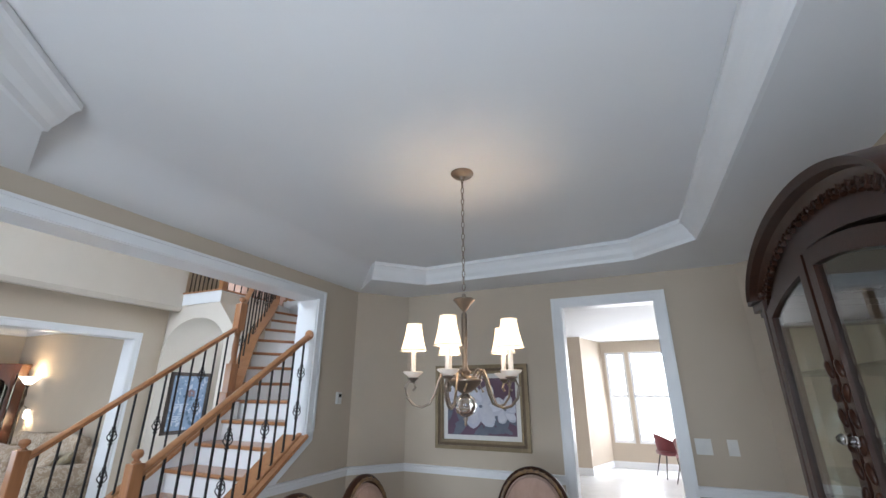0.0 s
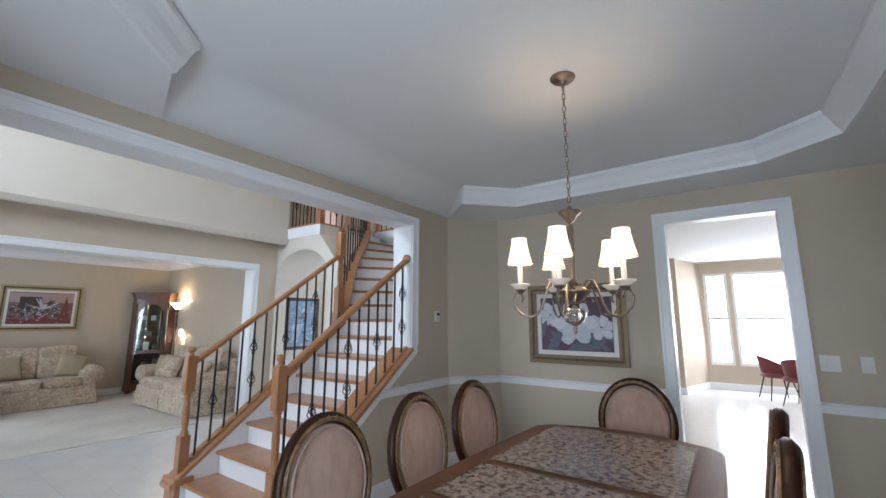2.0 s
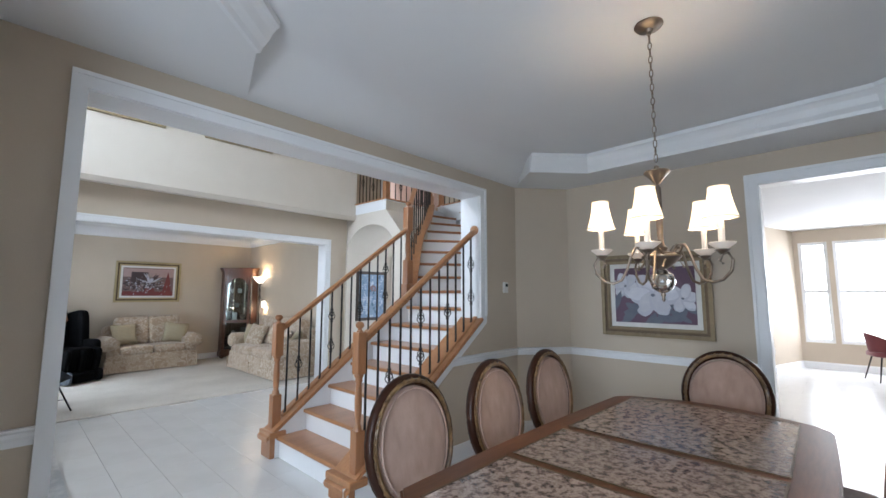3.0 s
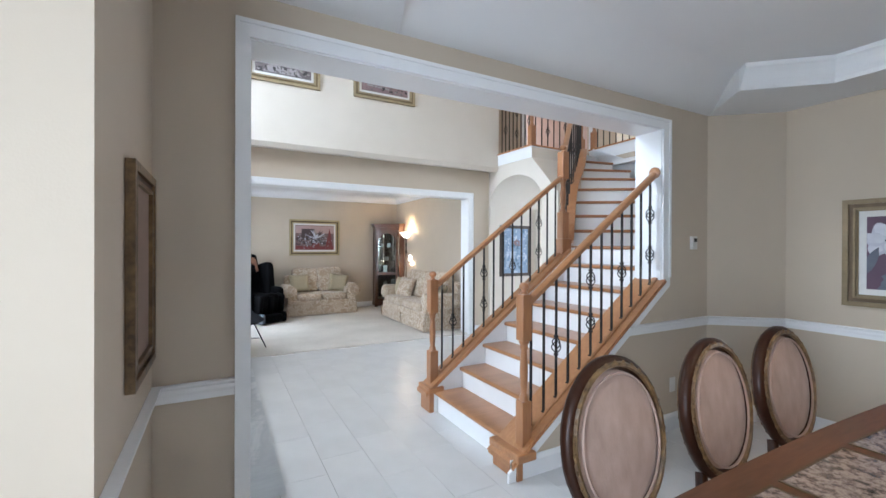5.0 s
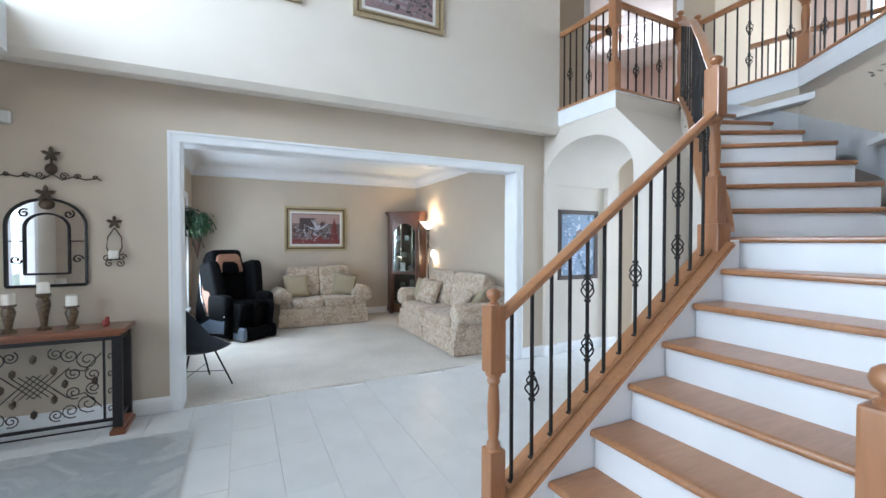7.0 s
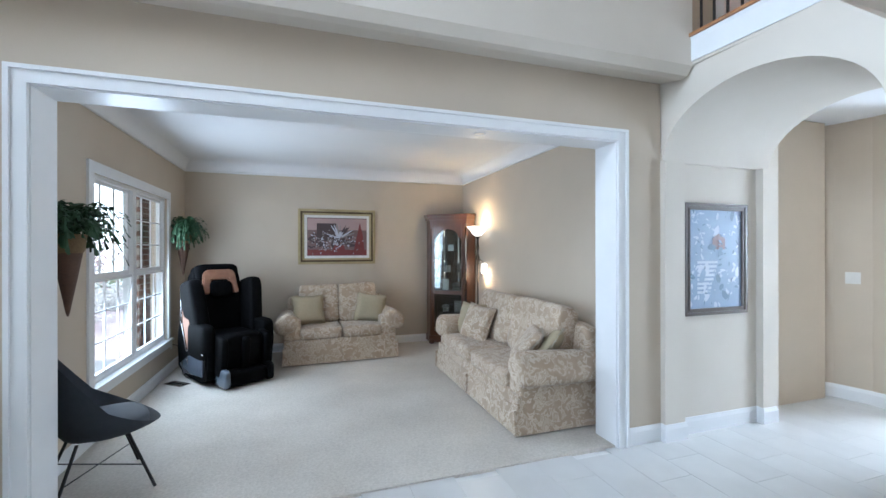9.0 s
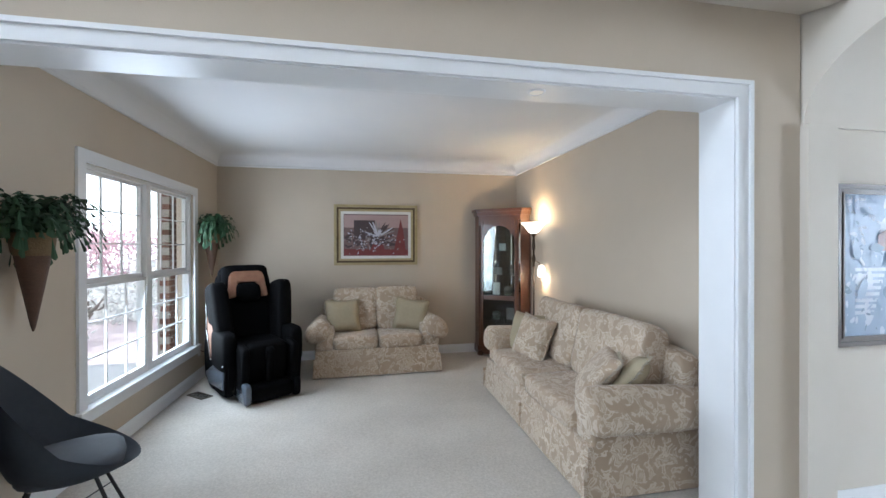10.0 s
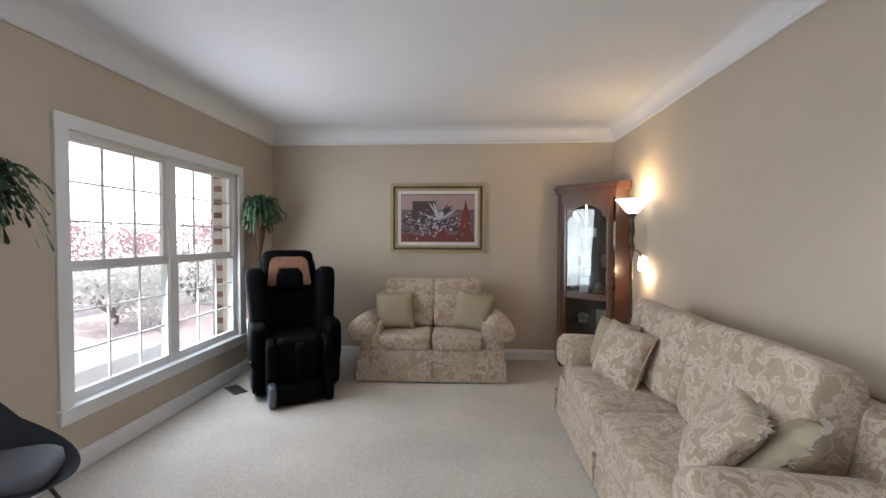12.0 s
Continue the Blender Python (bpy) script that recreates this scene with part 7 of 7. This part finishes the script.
for x in (-0.94, -0.10):
    so = thing("wall_sconce", x, LY, 1.30, 0, "scrolled iron wall sconce with ivory candle", "sconce", "candle sconces beside the mirror")
    bm = bmesh.new()
    for s in (-1, 1):
        tube(bm, [(0, -0.02, 0.26), (s * 0.045, -0.02, 0.18), (s * 0.05, -0.03, 0.10), (s * 0.02, -0.05, 0.02)], 0.005, 6)
        tube(bm, [(s * 0.05 + p[0], -0.03, 0.02 + p[2]) for p in scroll(0, 0, 0.03, 1.3, 0, s, 0)], 0.0045, 5)
        tube(bm, [(s * 0.035 + p[0], -0.03, -0.03 + p[2]) for p in scroll(0, 0, 0.03, 1.3, 1, -s, 0)], 0.0045, 5)
    part("bracket", bm, BRONZE, so)
    bm = bmesh.new()
    leaf_star(bm, 0, -0.025, 0.30, 0.055)
    part("leaf_crest", bm, BRONZE, so, smooth=40)
    bm = bmesh.new()
    lathe(bm, [(0.045, 0.0), (0.05, 0.006), (0.046, 0.01), (0.01, 0.012)], 16, (0, -0.06, 0.0))
    part("dish", bm, BRONZE, so, smooth=40)
    bm = bmesh.new()
    lathe(bm, [(0.033, 0.01), (0.034, 0.075), (0.028, 0.08), (0.004, 0.077)], 18, (0, -0.06, 0.0))
    part("candle", bm, WAX, so, smooth=40)
dc = thing("door_chime", -0.81, LY, 2.36, 0, "white rectangular door chime box high on the wall", "door chime")
part("cover", boxes((-0.105, -0.045, -0.045, 0.105, 0, 0.045), bevel=0.008), PLASTIC, dc)
plate(6.615, 7.02, 1.22, -62, "white light switch on the hall wall", "light_switch")
plate(6.715, 6.76, 1.20, -78, "white double light switch on the hall wall", "light_switch", 0.115)

# rug
RUGM = speckle_material("grey_marbled_rug", [(0.52, 0.55, 0.55), (0.66, 0.68, 0.68), (0.60, 0.62, 0.63), (0.80, 0.80, 0.79), (0.64, 0.66, 0.66)], 0.22, 1.1)
bm = bmesh.new()
nx, ny = 28, 44
g = [[bm.verts.new((-1.05 + 1.525 * i / nx, 3.3 + 2.9 * j / ny, 0.013 + 0.007 * noise.noise((i * 0.22, j * 0.16, 0)))) for j in range(ny + 1)] for i in range(nx + 1)]
for i in range(nx):
    for j in range(ny):
        bm.faces.new((g[i][j], g[i + 1][j], g[i + 1][j + 1], g[i][j + 1]))
bmesh.ops.solidify(bm, geom=bm.faces, thickness=0.010)
rug = tagged(part("rug", bm, RUGM, None, smooth=60), "grey and white marbled rug on the foyer floor", "rug")

# vase on the stair ledge
ledge = structure("ledge_stair", solid([(4.02, 3.04), (4.99, 3.855), (4.93, 3.92), (3.96, 3.11)], (2.15, 2.19)), WHITE, "white ledge trim on the angled stair wall", "ledge")
va = thing("flower_vase", 4.42, 3.44, 2.19, 0, "pale glass vase with dark foliage and white blossoms", "vase")
bm = bmesh.new()
lathe(bm, [(0.035, 0), (0.045, 0.02), (0.03, 0.10), (0.04, 0.22), (0.05, 0.27), (0.045, 0.27), (0.03, 0.2)], 18)
part("vase", bm, material("frosted_vase", (0.55, 0.56, 0.54), 0.3, scale=8), va, smooth=50)
DLEAF = material("dark_silk_leaf", (0.05, 0.062, 0.055), 0.6, other=(0.17, 0.17, 0.17), scale=20, mix=1.2)
bm = bmesh.new()
rng = random.Random(9)
for k in range(60):
    a, e = rng.uniform(0, 6.28), rng.uniform(-0.5, 1.3)
    L = rng.uniform(0.16, 0.30)
    d1 = Vector((math.cos(a) * math.cos(e), math.sin(a) * math.cos(e), math.sin(e)))
    root = Vector((0, 0, 0.32))
    side = d1.cross(Vector((0, 0, 1))).normalized()
    for j in range(2, 8):
        p = root + d1 * L * j / 7 - Vector((0, 0, 0.05 * (j / 7) ** 2))
        for sg in (-1, 1):
            q = p + side * sg * 0.045 + d1 * 0.02 + Vector((0, 0, rng.uniform(-0.03, 0.01)))
            w = (q - p).cross(d1).normalized().cross(q - p).normalized() * 0.011
            m = p.lerp(q, 0.5)
            bm.faces.new([bm.verts.new(p), bm.verts.new(m + w), bm.verts.new(q), bm.verts.new(m - w)])
part("foliage", bm, DLEAF, va)
for k in range(6):
    a = k * 1.1
    bm = bmesh.new()
    c = Vector((0.10 * math.cos(a), 0.10 * math.sin(a), 0.40 + 0.03 * math.sin(k * 2)))
    for j in range(7):
        b = j * 0.9
        soft(bm, 0.07, 0.035, 0.02, Matrix.Translation(c + Vector((0.03 * math.cos(b), 0.03 * math.sin(b), 0.01))) @ Euler((0.3, 0.2, b)).to_matrix().to_4x4(), 0.9, 0.9, 8, 6)
    part("blossom", bm, PETAL, va, smooth=60)

# upstairs ceiling fan
fan = thing("ceiling_fan", 6.35, 7.55, 4.95, 20, "wooden ceiling fan at rest in the upstairs room", "ceiling fan")
bm = bmesh.new()
lathe(bm, [(0.02, 0.5), (0.02, 0.08), (0.09, 0.06), (0.11, 0.0), (0.08, -0.07), (0.03, -0.09)], 20)
part("motor", bm, BRONZE, fan, smooth=40)
for k in range(5):
    bm = boxes((0.10, -0.065, -0.005, 0.62, 0.065, 0.005), bevel=0.004)
    bmesh.ops.transform(bm, matrix=pose(0, 0, 0, 0, 0, 72 * k) @ pose(0, 0, 0, 10, 0, 0), verts=bm.verts)
    part("blade", bm, OAK, fan)

# ---- kitchen things ----
REDV = material("dusty_red_velvet", (0.20, 0.045, 0.05), 0.8, other=(0.14, 0.03, 0.035), scale=20, mix=1.0, bump=0.2)
REDV.node_tree.nodes["Principled BSDF"].inputs["Sheen Weight"].default_value = 0.4


def kitchen_chair():
    ob = thing("kitchen_chair", 0, 0, 0, 0, "dusty red velvet bucket chair on thin black legs", "chair", "chairs round the kitchen table")
    bm = bmesh.new()
    rows = []
    for j in range(7):
        t = j / 6
        row = []
        for i in range(25):
            a = math.pi * (-0.12 + 1.24 * i / 24)
            h = 0.46 + 0.34 * t * (0.55 + 0.45 * math.sin(max(0, min(math.pi, a))))
            r = 0.235 + 0.05 * t
            row.append(bm.verts.new((r * math.cos(a) * 1.02, r * math.sin(a), h)))
        rows.append(row)
    for p, q in zip(rows, rows[1:]):
        for i in range(24):
            bm.faces.new((p[i], p[i + 1], q[i + 1], q[i]))
    bmesh.ops.solidify(bm, geom=bm.faces, thickness=0.04)
    part("backrest", bm, REDV, ob, smooth=60)
    bm = bmesh.new()
    soft(bm, 0.50, 0.50, 0.11, pose(0, 0, 0.45), 0.5, 0.6)
    part("seat", bm, REDV, ob, smooth=60)
    for sx in (-1, 1):
        for sy in (-1, 1):
            bm = bmesh.new()
            tube(bm, [(sx * 0.15, sy * 0.15, 0.42), (sx * 0.24, sy * 0.24, 0.0)], [0.014, 0.008], 8)
            part("leg", bm, IRON, ob, smooth=60)
    return ob


kc = kitchen_chair()
kc.matrix_basis = pose(9.75, -0.55, 0, 0, 0, 60)
copy_thing(kc, pose(10.35, -0.22, 0, 0, 0, 20))
kt = thing("kitchen_table", 10.35, -1.05, 0, 0, "round white-topped kitchen table on a pedestal", "table")
bm = bmesh.new()
lathe(bm, [(0.60, 0.0), (0.61, 0.012), (0.61, 0.03), (0.6, 0.036), (0.01, 0.036)], 40, (0, 0, 0.72))
part("tabletop", bm, WHITE, kt, smooth=30)
bm = bmesh.new()
lathe(bm, [(0.28, 0), (0.28, 0.02), (0.05, 0.06), (0.04, 0.5), (0.07, 0.72)], 24)
part("pedestal", bm, WHITE, kt, smooth=40)
plate(10.02, 1.25, 0.40, 0, "white outlet on the kitchen wall", "power_outlet")

# ---- outside the windows ----
GRASS = material("lawn", (0.07, 0.11, 0.035), 0.9, other=(0.10, 0.13, 0.05), scale=3, mix=1.0, bump=0.6)
CONC = material("pinkish_porch_paving", (0.62, 0.52, 0.53), 0.8, other=(0.55, 0.46, 0.47), scale=4, mix=1.0, bump=0.2)
structure("ground", boxes((-300, -300, -0.5, 300, 300, -0.3)), GRASS, "mown lawn round the house", "ground")
structure("porch_floor", boxes((-6.2, 3.0, -0.3, -1.75, 22.0, -0.06), (-1.75, 6.95, -0.3, -0.1, 22.0, -0.06)), CONC, "pinkish paved porch floor", "porch")
# two unseen slabs, added to block direct sun from the front windows
structure("porch_roof", boxes((-3.4, -2.5, 2.86, -1.76, 11.5, 2.96), (-1.76, 6.96, 2.86, -0.11, 11.5, 2.96), (-1.76, -2.5, 2.92, -1.21, 2.79, 2.98)), WHITE, "unseen white slab that keeps sun off the house front", "roof")
structure("roof_eave", boxes((-4.4, 1.0, TOP + 0.12, -1.0, 8.5, TOP + 0.22)), WHITE, "unseen white slab that keeps sun out of the foyer window", "roof")
GLOWSKY = glowing("bright_hazy_sky", (0.95, 0.97, 1.0), 4.6, (0.8, 0.8, 0.8))
for n, d in (("backdrop", (-10.1, -25, -1, -10.0, 60, 9)), ("backdrop", (13.5, -20, -1, 13.6, 20, 9))):
    structure(n, boxes(d), GLOWSKY, "bright hazy sky beyond the garden", "backdrop")
BLOSS = material("pink_leaves", (0.80, 0.60, 0.63), 0.7, other=(0.70, 0.45, 0.49), scale=9, mix=1.2)
GREEN = material("garden_leaves", (0.08, 0.13, 0.05), 0.7, other=(0.05, 0.09, 0.035), scale=9, mix=1.2)
SNOW = material("white_hydrangea", (0.82, 0.82, 0.81), 0.8, other=(0.72, 0.73, 0.70), scale=9, mix=1.2)


def let_through(m, share):
    """Thin leaves: part of the light passes through them."""
    nt = m.node_tree
    bsdf = nt.nodes["Principled BSDF"]
    thin, mix = nt.nodes.new("ShaderNodeBsdfTranslucent"), nt.nodes.new("ShaderNodeMixShader")
    nt.links.new(bsdf.inputs["Base Color"].links[0].from_socket, thin.inputs["Color"])
    mix.inputs[0].default_value = share
    nt.links.new(bsdf.outputs[0], mix.inputs[1])
    nt.links.new(thin.outputs[0], mix.inputs[2])
    nt.links.new(mix.outputs[0], nt.nodes["Material Output"].inputs[0])
    return m


for leaf in (BLOSS, GREEN, SNOW):
    let_through(leaf, 0.5)
BARK = material("grey_bark", (0.30, 0.27, 0.24), 0.9, scale=12, bump=0.6)


def shrub(name, x, y, height, spread, leaf, label, n, seed, base=0.3, z0=-0.3):
    ob = thing(name, x, y, z0, 0, label, "tree" if name == "tree" else "shrub")
    r = random.Random(seed)
    bm = bmesh.new()
    tube(bm, [(0, 0, 0), (0.03, 0.02, height * base), (0.06, -0.03, height * 0.7)], [0.06 * height / 2, 0.045 * height / 2, 0.02], 8)
    tips = []
    for k in range(9):
        a = k * 2.4
        s = spread * r.uniform(0.4, 0.85)
        tip = (s * math.cos(a), s * math.sin(a), height * r.uniform(0.55 if name == "tree" else 0.2, 0.95))
        tips.append(tip)
        tube(bm, [(0.02, 0.0, height * base * r.uniform(0.6, 1.2)), (tip[0] * 0.5, tip[1] * 0.5, height * 0.5), tip], [0.03, 0.02, 0.008], 6)
    part("trunk", bm, BARK, ob)
    vs, fs = [], []
    for k in range(n):
        t = tips[k % 9]
        c = Vector(t) + Vector((r.gauss(0, spread * 0.24), r.gauss(0, spread * 0.24), r.gauss(0, height * 0.12)))
        u = Vector((r.gauss(0, 1), r.gauss(0, 1), r.gauss(0, 1))).normalized() * r.uniform(0.03, 0.07)
        w = u.orthogonal().normalized() * r.uniform(0.02, 0.04)
        i = len(vs)
        vs += [tuple(c - u), tuple(c + w), tuple(c + u), tuple(c - w)]
        fs.append((i, i + 1, i + 2, i + 3))
    me = bpy.data.meshes.new("crown")
    me.from_pydata(vs, [], fs)
    me.materials.append(leaf)
    crown = new("crown", me)
    crown.parent = ob
    crown["kind"] = "stuff"
    return ob


shrub("shrub", -6.6, 15.6, 2.0, 1.6, BLOSS, "pink leaved shrub in the front garden", 3400, 1)
shrub("shrub", -6.8, 18.8, 2.2, 1.7, BLOSS, "broad pink leaved shrub in the front garden", 3400, 2)
shrub("shrub", -6.7, 22.2, 2.3, 1.8, BLOSS, "pink leaved shrub farther along the garden", 3400, 8)
shrub("shrub", -3.6, 12.4, 1.3, 1.0, SNOW, "white flowering shrub beside the porch", 2200, 3)
shrub("shrub", -3.7, 14.6, 1.35, 1.1, SNOW, "tall white flowering shrub beside the porch", 2200, 4)
shrub("shrub", -3.8, 17.0, 1.35, 1.1, SNOW, "white flowering shrub farther along the porch", 2200, 9)
shrub("tree", -8.6, 4.5, 4.2, 1.8, GREEN, "leafy green tree across the front garden", 5000, 5)
shrub("tree", -8.4, 0.0, 4.4, 1.9, GREEN, "broad green tree across the lawn", 5000, 6)
shrub("tree", -8.6, -4.5, 4.2, 1.9, GREEN, "green tree at the end of the lawn", 4000, 7)

# ---- pieces: bricks of the porch pier, floor tiles ----
BRICK = vary(material("dark_red_brick", (0.20, 0.10, 0.075), 0.85, other=(0.13, 0.065, 0.05), scale=20, mix=1.2, bump=0.6, bump_scale=60), 0.25)
MORTAR = material("pale_mortar", (0.42, 0.40, 0.37), 0.95, scale=20, bump=0.4)
pier = structure("wall_brick_pier", boxes((-0.47, 10.26, -0.3, -0.345, 10.76, 2.9)), MORTAR, "dark brick corner of the house beside the window")
mesh_long = mesh_of("brick", boxes((-0.105, -0.052, 0, 0.105, 0.052, 0.062), bevel=0.003), BRICK)
for k in range(42):
    z = -0.29 + 0.075 * k
    for j in range(2):
        for px, py, turn in ((-0.388, 10.35 + 0.22 * j + (0.05 if k % 2 else 0), 90),):
            b = new("brick", mesh_long)
            b.matrix_basis = pose(px, py, z, 0, 0, turn)
            b.parent = pier
TW, TL = 0.300, 0.605
tile_mesh = mesh_of("floor_tile", boxes((-TW / 2 + 0.001, -TL / 2 + 0.001, -0.012, TW / 2 - 0.001, TL / 2 - 0.001, 0.0), bevel=0.0008), TILE)
floor = structure("floor", boxes((-1.6, -1.2, -0.014, -1.59, -1.19, -0.011)), GROUT, "pale glossy plank-shaped porcelain floor tiles", "floor")
far = bmesh.new()
count = 0
for i in range(-9, 42):
    for j in range(-8, 14):
        x = 0.74 + TW * (i + 0.5)
        y = 0.30 + TL * (j + (0.33 * (i % 3)))
        near_foyer = -1.6 < x < 4.0 and 2.9 < y < 6.75
        hall = 4.0 <= x < 9.2 and 5.0 < y < 7.6
        dining = -1.1 < x < 4.4 and -1.3 < y <= 2.9
        kitchen = 4.4 <= x < 11.3 and -4.2 < y < 2.7
        if (near_foyer and y + TL / 2 < 6.735) or (hall and x < 6.6):
            b = new("tile", tile_mesh)
            b.location = (x, y, 0)
            b.parent = floor
            count += 1
        elif near_foyer or hall or dining or kitchen:
            box(far, x - TW / 2 + 0.001, y - TL / 2 + 0.001, -0.012, x + TW / 2 - 0.001, min(y + TL / 2 - 0.001, 6.735) if near_foyer else y + TL / 2 - 0.001, 0.0)
rest = part("tile_field", far, TILE, floor)
rest["kind"] = "stuff"
